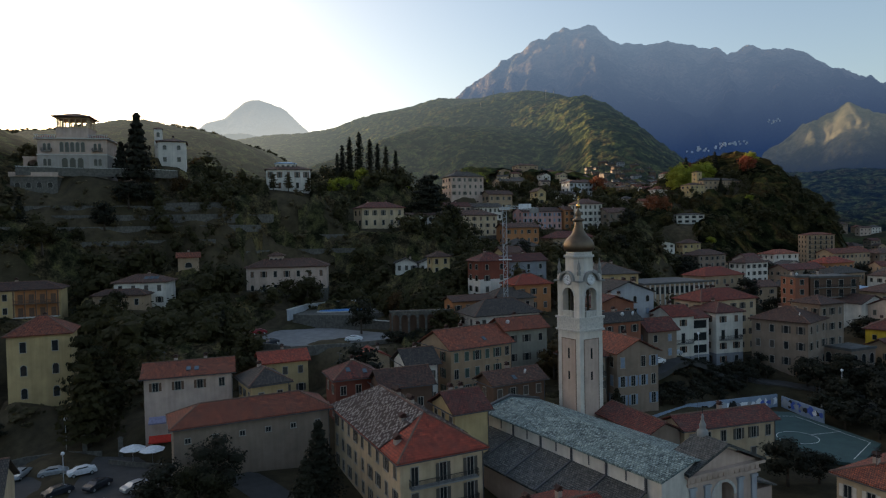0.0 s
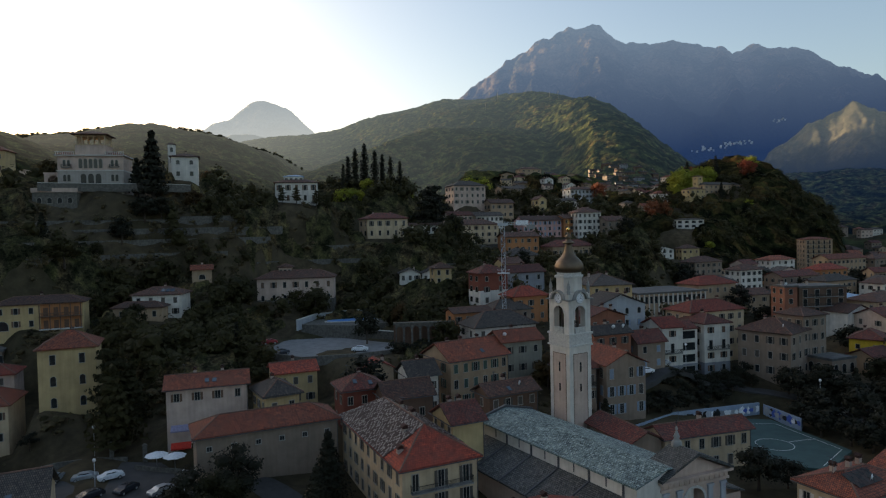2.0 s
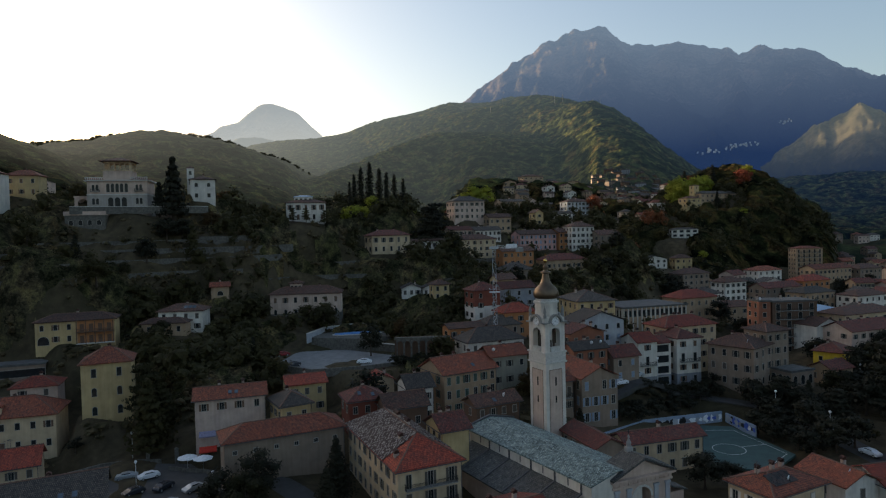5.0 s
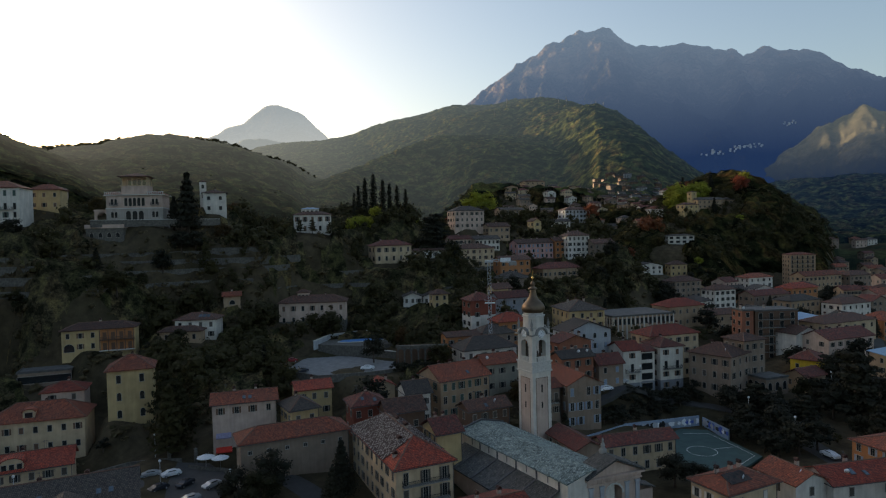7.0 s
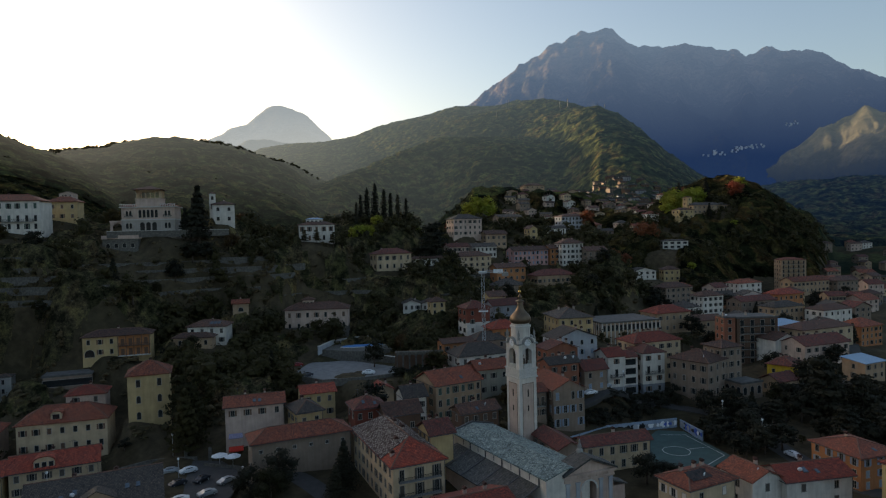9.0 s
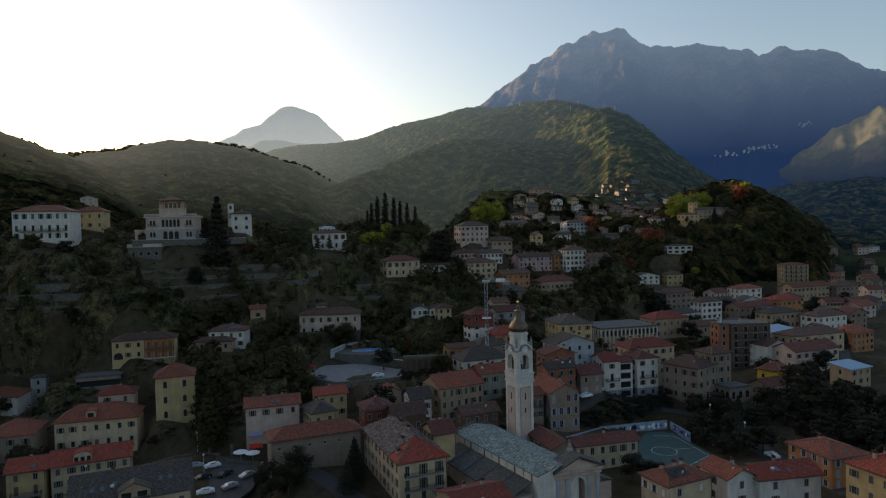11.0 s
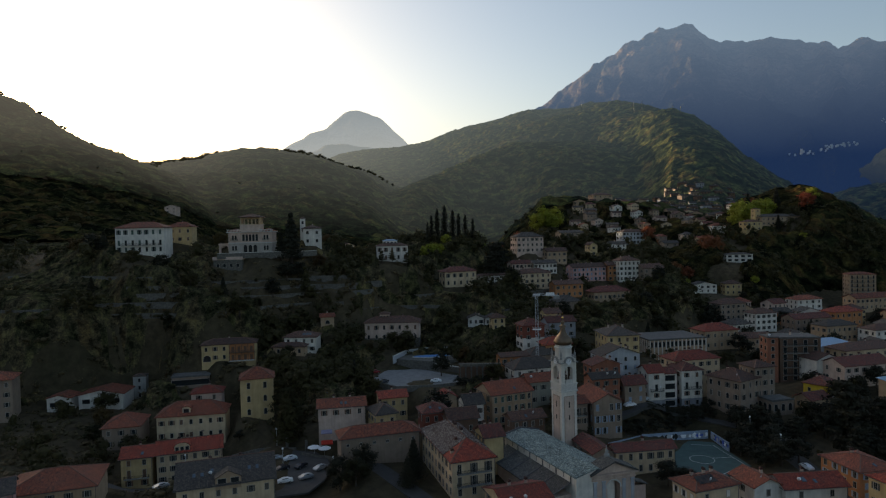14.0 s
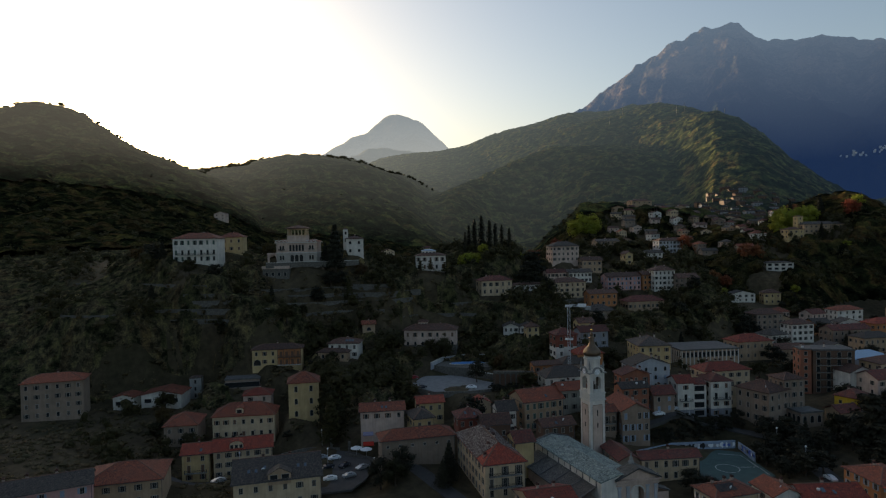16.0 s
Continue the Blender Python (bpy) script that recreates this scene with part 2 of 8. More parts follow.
def canopy_material(name, stops, glow, stands=0.012, fine_scale=0.45, relief=1.6, through_light=0.0):
    """Treetops: a tone for every crown, stands of one kind some hundred metres across, fine leaf relief."""
    m, n, l, b = mat_new(name)
    at = n.new("ShaderNodeAttribute")
    at.attribute_name = "tone"
    wide = noise_tex(n, l, stands, 4)
    mixf = n.new("ShaderNodeMix")
    mixf.inputs[0].default_value = 0.5
    l.new(at.outputs["Fac"], mixf.inputs[2])
    l.new(wide.outputs[0], mixf.inputs[3])
    r = ramp(n, stops)
    l.new(mixf.outputs[0], r.inputs[0])
    fine = noise_tex(n, l, fine_scale, 6, rough=0.78)
    r2 = ramp(n, [(0.34, (0.35, 0.35, 0.35)), (0.66, (1.45, 1.4, 1.2))])
    l.new(fine.outputs[0], r2.inputs[0])
    col = mix_rgb(n, l, r.outputs[0], r2.outputs[0], 1.0, "MULTIPLY")
    groups = noise_tex(n, l, fine_scale * 0.16, 4, rough=0.7)      # groups of crowns, dark evergreens among paler leaf
    r3 = ramp(n, [(0.38, (0.28, 0.30, 0.32)), (0.50, (0.9, 0.9, 0.9)), (0.62, (1.8, 1.75, 1.4))])
    l.new(groups.outputs[0], r3.inputs[0])
    col = mix_rgb(n, l, col, r3.outputs[0], 1.0, "MULTIPLY")
    l.new(col, b.inputs["Base Color"])
    b.inputs["Roughness"].default_value, b.inputs["Specular IOR Level"].default_value = 1.0, 0.0
    bump(n, l, b, fine.outputs[0], 0.9, relief)
    # haze painted as emission on the treetops, growing with distance
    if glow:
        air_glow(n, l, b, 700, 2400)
    if through_light:
        tr = n.new("ShaderNodeBsdfTranslucent")
        l.new(col, tr.inputs[0])
        mx = n.new("ShaderNodeMixShader")
        mx.inputs[0].default_value = through_light
        l.new(b.outputs[0], mx.inputs[1])
        l.new(tr.outputs[0], mx.inputs[2])
        l.new(mx.outputs[0], n["Material Output"].inputs[0])
    return m


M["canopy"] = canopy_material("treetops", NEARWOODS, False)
M["brush"] = canopy_material("brushwood", BRUSH, False, 0.03, 1.6, 0.5, 0.3)
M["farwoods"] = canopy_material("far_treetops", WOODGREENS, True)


# ---- mesh helpers ----
def mesh_of(bm, name, mats):
    me = bpy.data.meshes.new(name)
    bm.to_mesh(me)
    bm.free()
    for m in mats:
        me.materials.append(m)
    return me


def part(name, bm, material, parent, label="", m=None):
    me = bm if isinstance(bm, bpy.types.Mesh) else mesh_of(bm, name, [material])
    ob = new(name, me)
    ob.parent = parent
    if m is not None:
        ob.matrix_basis = m
    if label:
        ob["label"] = label
    return ob


def thing(name, m, label, category, group="", kind=""):
    return_ob = new(name)
    return_ob.matrix_basis = m
    return_ob.empty_display_size = 0.5
    return tagged(return_ob, label, category, group, kind)


def box(bm, x0, x1, y0, y1, z0, z1, mi=0):
    v = [bm.verts.new((x, y, z)) for z in (z0, z1) for x, y in ((x0, y0), (x1, y0), (x1, y1), (x0, y1))]
    for q in ((3, 2, 1, 0), (4, 5, 6, 7), (0, 1, 5, 4), (1, 2, 6, 5), (2, 3, 7, 6), (3, 0, 4, 7)):
        bm.faces.new([v[i] for i in q]).material_index = mi
    return v


def prism(bm, pts, axis, a, b, mi=0):
    """A polygon pts extruded from a to b along axis (0: x, 1: y, 2: z)."""
    def at(p, t):
        return (t, p[0], p[1]) if axis == 0 else (p[0], t, p[1]) if axis == 1 else (p[0], p[1], t)
    lo, hi = [bm.verts.new(at(p, a)) for p in pts], [bm.verts.new(at(p, b)) for p in pts]
    made = [bm.faces.new(lo), bm.faces.new(list(reversed(hi)))]
    n = len(pts)
    for i in range(n):
        made.append(bm.faces.new((lo[i], hi[i], hi[(i + 1) % n], lo[(i + 1) % n])))
    for f in made:
        f.material_index = mi
    return made


def lathe(bm, prof, sides=24, cx=0.0, cy=0.0, turn=0.0, mi=0, smooth=True):
    """A profile of (radius, height) turned round a vertical line."""
    rings = [[bm.verts.new((cx + r * math.cos(turn + 2 * math.pi * k / sides), cy + r * math.sin(turn + 2 * math.pi * k / sides), z)) for k in range(sides)] for r, z in prof]
    for a, b in zip(rings, rings[1:]):
        for k in range(sides):
            f = bm.faces.new((a[k], a[(k + 1) % sides], b[(k + 1) % sides], b[k]))
            f.material_index, f.smooth = mi, smooth
    bm.faces.new(list(reversed(rings[0]))).material_index = mi
    bm.faces.new(rings[-1]).material_index = mi


def slope_uv(bm):
    """Metres along the eave and up the slope, for the tile courses."""
    bm.normal_update()
    uv = bm.loops.layers.uv.verify()
    for f in bm.faces:
        n = f.normal
        u = Vector((0, 0, 1)).cross(n)
        u = u.normalized() if u.length > 0.05 else Vector((1, 0, 0))
        v = n.cross(u)
        for lp in f.loops:
            p = lp.vert.co
            lp[uv].uv = (p.dot(u), p.dot(v))


def recalc(bm):
    bmesh.ops.recalc_face_normals(bm, faces=bm.faces)
    return bm


def roof_bm(w, d, kind, rise, over=0.6, thick=0.2):
    """A roof over a plan w x d, its underside at the wall's top; kind: hip, gx and gy (gable, the ridge along x or y), shed, flat."""
    bm = bmesh.new()
    a, b = w / 2 + over, d / 2 + over
    if kind == "hip":
        if w >= d:
            r0, r1 = Vector((-(a - b), 0, rise)), Vector((a - b, 0, rise))
        else:
            r0, r1 = Vector((0, -(b - a), rise)), Vector((0, b - a, rise))
        if (r1 - r0).length < 0.3:
            r0, r1 = (Vector((-0.15, 0, rise)), Vector((0.15, 0, rise))) if w >= d else (Vector((0, -0.15, rise)), Vector((0, 0.15, rise)))
        e = [bm.verts.new(p) for p in ((-a, -b, 0), (a, -b, 0), (a, b, 0), (-a, b, 0))]
        g = [bm.verts.new((v.co.x, v.co.y, -thick)) for v in e]
        p, q = bm.verts.new(r0), bm.verts.new(r1)
        if w >= d:
            fs = ((e[0], e[1], q, p), (e[1], e[2], q), (e[2], e[3], p, q), (e[3], e[0], p))
        else:
            fs = ((e[0], e[1], p), (e[1], e[2], q, p), (e[2], e[3], q), (e[3], e[0], p, q))
        for f in fs:
            bm.faces.new(f)
        for i in range(4):
            bm.faces.new((g[i], g[(i + 1) % 4], e[(i + 1) % 4], e[i]))
        bm.faces.new(list(reversed(g)))
    elif kind in ("gx", "gy"):
        s = b if kind == "gx" else a
        prism(bm, [(-s, -thick), (-s, 0), (0, rise), (s, 0), (s, -thick), (0, rise - thick)], 0 if kind == "gx" else 1, -(a if kind == "gx" else b), a if kind == "gx" else b)
    elif kind == "shed":
        prism(bm, [(-b, -thick), (-b, 0), (b, rise), (b, rise - thick)], 0, -a, a)
    else:
        box(bm, -a, a, -b, b, -thick, 0.12)
        box(bm, -a, a, -b, -b + 0.25, 0.12, 0.4)
        box(bm, -a, -a + 0.25, -b + 0.25, b, 0.12, 0.4)
    recalc(bm)
    slope_uv(bm)
    return bm


WINDOWS = {}


def window_meshes(ww, wh, shut, arched):
    """Frame, pane and one shutter leaf, facing -y with the wall at y = 0, centred on the origin; shared by alike windows."""
    key = (round(ww, 2), round(wh, 2), shut, arched)
    if key in WINDOWS:
        return WINDOWS[key]
    bm = bmesh.new()
    x, z, f = ww / 2, wh / 2, 0.11
    if arched:
        n = 10
        arc = [(-x * math.cos(math.pi * k / n), z - x + x * math.sin(math.pi * k / n)) for k in range(n + 1)]
        out = [(-(x + f) * math.cos(math.pi * k / n), z - x + (x + f) * math.sin(math.pi * k / n)) for k in range(n + 1)]
        inner = [(-x, -z)] + arc + [(x, -z)]
        outer = [(-x - f, -z)] + out + [(x + f, -z)]
        for i in range(len(inner) - 1):
            q = [inner[i], inner[i + 1], outer[i + 1], outer[i]]
            prism(bm, q, 1, -0.09, 0.02)
        box(bm, -x - f, x + f, -0.14, 0.02, -z - f, -z)
    else:
        box(bm, -x - f, -x, -0.09, 0.02, -z, z + f)
        box(bm, x, x + f, -0.09, 0.02, -z, z + f)
        box(bm, -x, x, -0.09, 0.02, z, z + f)
        box(bm, -x - f - 0.06, x + f + 0.06, -0.16, 0.02, -z - 0.1, -z)
        box(bm, -0.03, 0.03, -0.05, 0.0, -z, z)
    recalc(bm)
    frame_me = mesh_of(bm, "window", [M["surround"]])
    bm = bmesh.new()
    if arched:
        prism(bm, inner, 1, -0.025, 0.01)
    else:
        box(bm, -x, x, -0.025, 0.01, -z, z)
    recalc(bm)
    pane_me = mesh_of(bm, "pane", [M["glass"]])
    leaf_me = None
    if shut:
        bm = bmesh.new()
        box(bm, -x / 2, x / 2, -0.07, -0.02, -z, z)
        for k in range(int(wh / 0.28)):
            zz = -z + 0.14 + k * 0.28
            box(bm, -x / 2 + 0.06, x / 2 - 0.06, -0.09, -0.07, zz, zz + 0.12)
        recalc(bm)
        leaf_me = mesh_of(bm, "shutter", [M[shut]])
    WINDOWS[key] = frame_me, pane_me, leaf_me
    return WINDOWS[key]


def joined_window(ww, wh, shut, arched, closed=False):
    """Frame, pane and shutters as one small mesh, for houses farther off."""
    key = ("joined", round(ww, 2), round(wh, 2), shut, arched, closed)
    if key not in WINDOWS:
        bm = bmesh.new()
        x, z, f = ww / 2, wh / 2, 0.11
        if arched:
            arc = [(-x * math.cos(math.pi * k / 8), z - x + x * math.sin(math.pi * k / 8)) for k in range(9)]
            prism(bm, [(-x - f, -z - f)] + [(p * (1 + f / x), q + f * 0.7) for p, q in arc] + [(x + f, -z - f)], 1, -0.06, 0.02, 0)
            prism(bm, [(-x, -z)] + arc + [(x, -z)], 1, -0.075, 0.0, 1)
        else:
            box(bm, -x - f, x + f, -0.05, 0.02, -z - f, z + f, 0)
            box(bm, -x, x, -0.065, 0.0, -z, z, 1)
            if shut:
                for side in (-1, 1):
                    c = side * (x / 2 if closed else x + f + x / 2)
                    box(bm, c - x / 2 + 0.01, c + x / 2 - 0.01, -0.085, 0.02, -z, z, 2)
        WINDOWS[key] = mesh_of(recalc(bm), "window", [M["surround"], M["glass"], M[shut or "surround"]])
    return WINDOWS[key]


def add_window(parent, m, ww=1.0, wh=1.6, shut="dark", arched=False, rich=True, closed=False):
    if not rich:
        return part("window", joined_window(ww, wh, shut, arched, closed), None, parent, "", m)
    f, p, s = window_meshes(ww, wh, shut, arched)
    win = part("window", f, None, parent, "", m)
    part("pane", p, None, win)
    if s:
        for side in (-1, 1):
            off = side * (ww / 4 if closed else ww / 2 + 0.11 + ww / 4)
            part("shutter", s, None, win, "", pose(off, -0.02, 0))
    return win


FACES = {"s": (0, 0, -1), "w": (-90, -1, 0), "e": (90, 1, 0)}


def face_pose(face, w, d, u, z):
    """On a wall of a w x d plan: u metres from its middle, z above the base."""
    if face == "s":
        return pose(u, -d / 2, z)
    if face == "w":
        return pose(-w / 2, -u, z, 0, 0, -90)
    return pose(w / 2, u, z, 0, 0, 90)


def balcony(parent, m, wide, deep=1.0):
    bm = bmesh.new()
    box(bm, -wide / 2, wide / 2, -deep, 0, -0.16, 0)
    b = part("balcony", recalc(bm), M["concrete"], parent, "", m)
    bm = bmesh.new()
    h_ = wide / 2
    prism(bm, [(-h_, 0), (-h_, -deep), (h_, -deep), (h_, 0), (h_ - 0.05, 0), (h_ - 0.05, -deep + 0.05), (-h_ + 0.05, -deep + 0.05), (-h_ + 0.05, 0)], 2, 0.92, 0.98)
    part("railing", recalc(bm), M["iron"], b)
    bm = bmesh.new()
    for x0, x1, y0, y1 in ((-wide / 2, wide / 2, -deep, -deep + 0.05), (-wide / 2, -wide / 2 + 0.05, -deep, 0), (wide / 2 - 0.05, wide / 2, -deep, 0)):
        n = max(1, int(max(x1 - x0, y1 - y0) / 0.16))
        for k in range(n + 1):
            px, py = x0 + (x1 - x0) * k / n, y0 + (y1 - y0) * k / n
            box(bm, px - 0.015, px + 0.015, py - 0.015, py + 0.015, 0, 0.92)
    part("railing_grille", recalc(bm), M["iron"], b)["kind"] = "stuff"
    return b


def chimney(parent, x, y, z, s=0.6, h=1.3):
    bm = bmesh.new()
    box(bm, -s / 2, s / 2, -s / 2, s / 2, -1.5, h)
    c = part("chimney", recalc(bm), M["chimney"], parent, "", pose(x, y, z))
    bm = bmesh.new()
    box(bm, -s / 2 - 0.1, s / 2 + 0.1, -s / 2 - 0.1, s / 2 + 0.1, h, h + 0.1)
    for k in (-1, 1):
        box(bm, k * s * 0.35 - 0.07, k * s * 0.35 + 0.07, -s / 2, s / 2, h + 0.1, h + 0.34)
    prism(bm, [(-s / 2 - 0.15, h + 0.34), (s / 2 + 0.15, h + 0.34), (0, h + 0.62)], 1, -s / 2 - 0.12, s / 2 + 0.12)
    part("chimney_cap", recalc(bm), M["rust"], c)


def dish(parent, m):
    bm = bmesh.new()
    lathe(bm, [(0.05, 0.16), (0.2, 0.13), (0.42, 0.0), (0.45, 0.0), (0.24, 0.10), (0.05, 0.12)], 14)
    d = part("satellite_dish", recalc(bm), M["dish"], parent, "", m @ pose(0, 0, 0.9, 100, 0, 0))
    bm = bmesh.new()
    box(bm, -0.03, 0.03, -1.0, 0.05, 0.1, 0.16)
    part("mast", recalc(bm), M["steel"], d)


def antenna(parent, x, y, z, turn):
    bm = bmesh.new()
    box(bm, -0.02, 0.02, -0.02, 0.02, -0.8, 2.4)
    box(bm, -0.75, 0.75, -0.012, 0.012, 2.2, 2.225)
    for k in range(7):
        u = -0.7 + k * 0.23
        s = 0.22 + 0.03 * k
        box(bm, u - 0.008, u + 0.008, -s, s, 2.225, 2.24)
    part("antenna", recalc(bm), M["lead"], parent, "", pose(x, y, z, 0, 0, turn))


PLANS = {}           # each house's plan, for what stands on its roof


def on_slope(ob, u, s):
    """A place on the front roof slope: u metres from the middle, s of the way from eave to ridge."""
    w, d, h, rise, over, lift = PLANS[ob.name]
    run = d / 2 + over
    return pose(u, -run * (1 - s), h + lift + rise * s, math.degrees(math.atan2(rise, run)), 0, 0)


def skylight(ob, u, s, wide=0.8, high=1.2):
    bm = bmesh.new()
    box(bm, -wide / 2, wide / 2, -high / 2, high / 2, -0.1, 0.1)
    f = part("skylight", recalc(bm), M["lead"], ob, "", on_slope(ob, u, s))
    bm = bmesh.new()
    box(bm, -wide / 2 + 0.08, wide / 2 - 0.08, -high / 2 + 0.08, high / 2 - 0.08, 0.1, 0.12)
    part("pane", recalc(bm), M["skyglass"], f)


def dormer(ob, u, s, wide=2.4, high=1.6, wall="cream", top="red", curved=False, lights=2):
    """A roof dormer with a gabled or a curved head."""
    m = on_slope(ob, u, s)
    x, y, z = m.translation
    deep = 3.2
    g = part("dormer", dormer_body(wide, high, deep, curved), None, ob, "", pose(x, y, z - 0.3))
    g.data.materials.append(M[wall])
    bm = bmesh.new()
    a = wide / 2 + 0.25
    if curved:
        n = 10
        arc = [(-a * math.cos(math.pi * k / n), high + 0.9 * wide / 3 * math.sin(math.pi * k / n)) for k in range(n + 1)]
        prism(bm, arc + [(p * 0.93, q - 0.14) for p, q in reversed(arc)], 1, -0.25, deep)
    else:
        prism(bm, [(-a, high - 0.05), (0, high + wide * 0.28), (a, high - 0.05), (a, high + 0.1), (0, high + wide * 0.28 + 0.17), (-a, high + 0.1)], 1, -0.3, deep)
    recalc(bm)
    slope_uv(bm)
    part("dormer_roof", bm, M[top], g)
    for k in range(lights):
        add_window(g, pose((k + 0.5) / lights * wide - wide / 2, 0, high * 0.55), wide / lights * 0.62, high * 0.72, "", False, False)


def dormer_body(wide, high, deep, curved):
    bm = bmesh.new()
    a = wide / 2
    n = 10
    head = [(a * math.cos(math.pi * k / n), high + 0.86 * wide / 3 * math.sin(math.pi * k / n)) for k in range(n + 1)] if curved else [(a, high), (0, high + wide * 0.27), (-a, high)]
    prism(bm, [(-a, -1.2), (a, -1.2)] + head, 1, 0, deep)
    me = bpy.data.meshes.new("dormer")
    recalc(bm).to_mesh(me)
    bm.free()
    return me


def ridge_caps(ob, w, d, roof, rise, over, z):
    """Half-round ridge and hip tiles."""
    a, b = w / 2 + over, d / 2 + over
    lines = []
    if roof == "gx":
        lines = [((-a, 0, rise), (a, 0, rise))]
    elif roof == "gy":
        lines = [((0, -b, rise), (0, b, rise))]
    elif roof == "hip":
        r0, r1 = ((-(a - b), 0, rise), (a - b, 0, rise)) if w >= d else ((0, -(b - a), rise), (0, b - a, rise))
        lines = [(r0, r1)]
        for ex, ey in ((-a, -b), (a, -b), (-a, b), (a, b)):
            near = r0 if (ex < 0 if w >= d else ey < 0) else r1
            lines.append(((ex, ey, 0), near))
    bm = bmesh.new()
    for p, q in lines:
        p, q = Vector(p), Vector(q)
        if (q - p).length < 0.5:
            continue
        t = (q - p).normalized()
        s = t.cross(Vector((0, 0, 1))).normalized() * 0.15
        up = Vector((0, 0, 0.13))
        ring = [[bm.verts.new(c + o) for o in (-s - up * 0.3, -s * 0.6 + up * 0.8, s * 0.6 + up * 0.8, s - up * 0.3)] for c in (p, q)]
        for k in range(4):
            bm.faces.new((ring[0][k], ring[0][(k + 1) % 4], ring[1][(k + 1) % 4], ring[1][k]))
        bm.faces.new(ring[0])
        bm.faces.new(ring[1])
    if lines:
        part("ridge_tiles", recalc(bm), M["ridge"], ob, "", pose(0, 0, z))
    else:
        bm.free()


CLUTTER = random.Random(909)
PADS = []            # plots: x, y, half-length, level
BUILT = []           # plan boxes, kept free of trees


def house(label, x, y, z, w, d, h, yaw=-12, roof="hip", rise=None, wall="cream", top="red", floors=2, front=3, side=2, shut="dark", over=0.6,
          chims=1, rich=True, arched=(), ww=0.9, wh=1.5, faces="sw", balconies=(), category="house", name="house", skip=(), dishes=0, base_band="", band=0.0, group="houses of the town", pad=True):
    """x, y: the eave's front left corner; z: its level; w, d: the eaves' length along the front and the side; h: the wall's height."""
    a = radians(yaw)
    cx = x + math.cos(a) * w / 2 - math.sin(a) * d / 2
    cy = y + math.sin(a) * w / 2 + math.cos(a) * d / 2
    base = z - h
    w, d = w - 2 * over, d - 2 * over
    ob = thing(name, pose(cx, cy, base, 0, 0, yaw), label, category, group)
    rich = rich and math.hypot(cx + 16, cy + 35) < 172
    if rise is None:
        rise = 0.24 * min(w, d) + 0.3
    bm = bmesh.new()
    if roof == "gx":
        prism(bm, [(-d / 2, -3), (-d / 2, h), (0, h + rise * (d / 2) / (d / 2 + over)), (d / 2, h), (d / 2, -3)], 0, -w / 2, w / 2)
    elif roof == "gy":
        prism(bm, [(-w / 2, -3), (-w / 2, h), (0, h + rise * (w / 2) / (w / 2 + over)), (w / 2, h), (w / 2, -3)], 1, -d / 2, d / 2)
    elif roof == "shed":
        prism(bm, [(-d / 2, -3), (-d / 2, h), (d / 2, h + rise * 0.9), (d / 2, -3)], 0, -w / 2, w / 2)
    else:
        box(bm, -w / 2, w / 2, -d / 2, d / 2, -3, h)
    part("wall", recalc(bm), M[wall], ob)
    part("roof", roof_bm(w, d, roof, rise, over), M[top], ob, "", pose(0, 0, h + (0.2 if roof in ("hip", "flat") else 0.12)))
    lift = 0.2 if roof in ("hip", "flat") else 0.12
    PLANS[ob.name] = w, d, h, rise, over, lift
    if math.hypot(cx + 16, cy + 35) < 260:
        ridge_caps(ob, w, d, roof, rise, over, h + lift)
    if rich and shut and roof in ("gx", "hip") and w > 8 and category == "house":
        for k in range(CLUTTER.choice((0, 1, 1, 2))):
            antenna(ob, CLUTTER.uniform(-0.3, 0.3) * w, 0.1 * d, h + rise * 0.75, CLUTTER.uniform(0, 180))
        for k in range(CLUTTER.choice((0, 0, 1, 2))):
            skylight(ob, CLUTTER.uniform(-0.25, 0.25) * w, CLUTTER.uniform(0.3, 0.6))
    if rich:
        bm = bmesh.new()
        g = over - 0.02
        box(bm, -w / 2 - g - 0.1, w / 2 + g + 0.1, -d / 2 - g - 0.12, -d / 2 - g, h - 0.12, h + 0.02)
        box(bm, -w / 2 - g - 0.12, -w / 2 - g, -d / 2 - g, d / 2 + g, h - 0.12, h + 0.02)
        box(bm, w / 2 - 0.15, w / 2 - 0.05, -d / 2 - 0.12, -d / 2 - 0.02, 0, h - 0.1)
        if roof in ("hip", "gx"):
            part("gutter", recalc(bm), M["lead"], ob)
        else:
            bm.free()
    if band:
        bm = bmesh.new()
        box(bm, -w / 2 - 0.03, w / 2 + 0.03, -d / 2 - 0.03, d / 2, -3, band)
        part("plinth", recalc(bm), M[base_band or "concrete"], ob)
    fh = h / floors
    for face in faces:
        n = front if face == "s" else side
        span = w if face == "s" else d
        for i in range(floors):
            for k in range(n):
                if (face, i, k) in skip:
                    continue
                u = (k + 0.5) / n * span - span / 2
                arch = (face, i) in arched
                hh = min(wh, fh * 0.62)
                zc = i * fh + fh * 0.52
                if (face, i) in balconies:
                    hh, zc = min(2.3, fh * 0.8), i * fh + min(2.3, fh * 0.8) / 2 + 0.05
                m = face_pose(face, w, d, u, zc)
                state = random.random()
                add_window(ob, m, ww, hh, "" if arch or state > 0.72 else shut, arch, rich, closed=state < 0.3)
            if (face, i) in balconies and n:
                balcony(ob, face_pose(face, w, d, 0, i * fh + 0.02), span * 0.8)
    for k in range(chims):
        u = (k + 0.5) / chims - 0.5 + random.uniform(-0.08, 0.08)
        if roof == "gy":
            chimney(ob, 0.22 * w, u * d * 0.8, h + rise * 0.5)
        else:
            chimney(ob, u * w * 0.7, 0.14 * d, h + rise * 0.62)
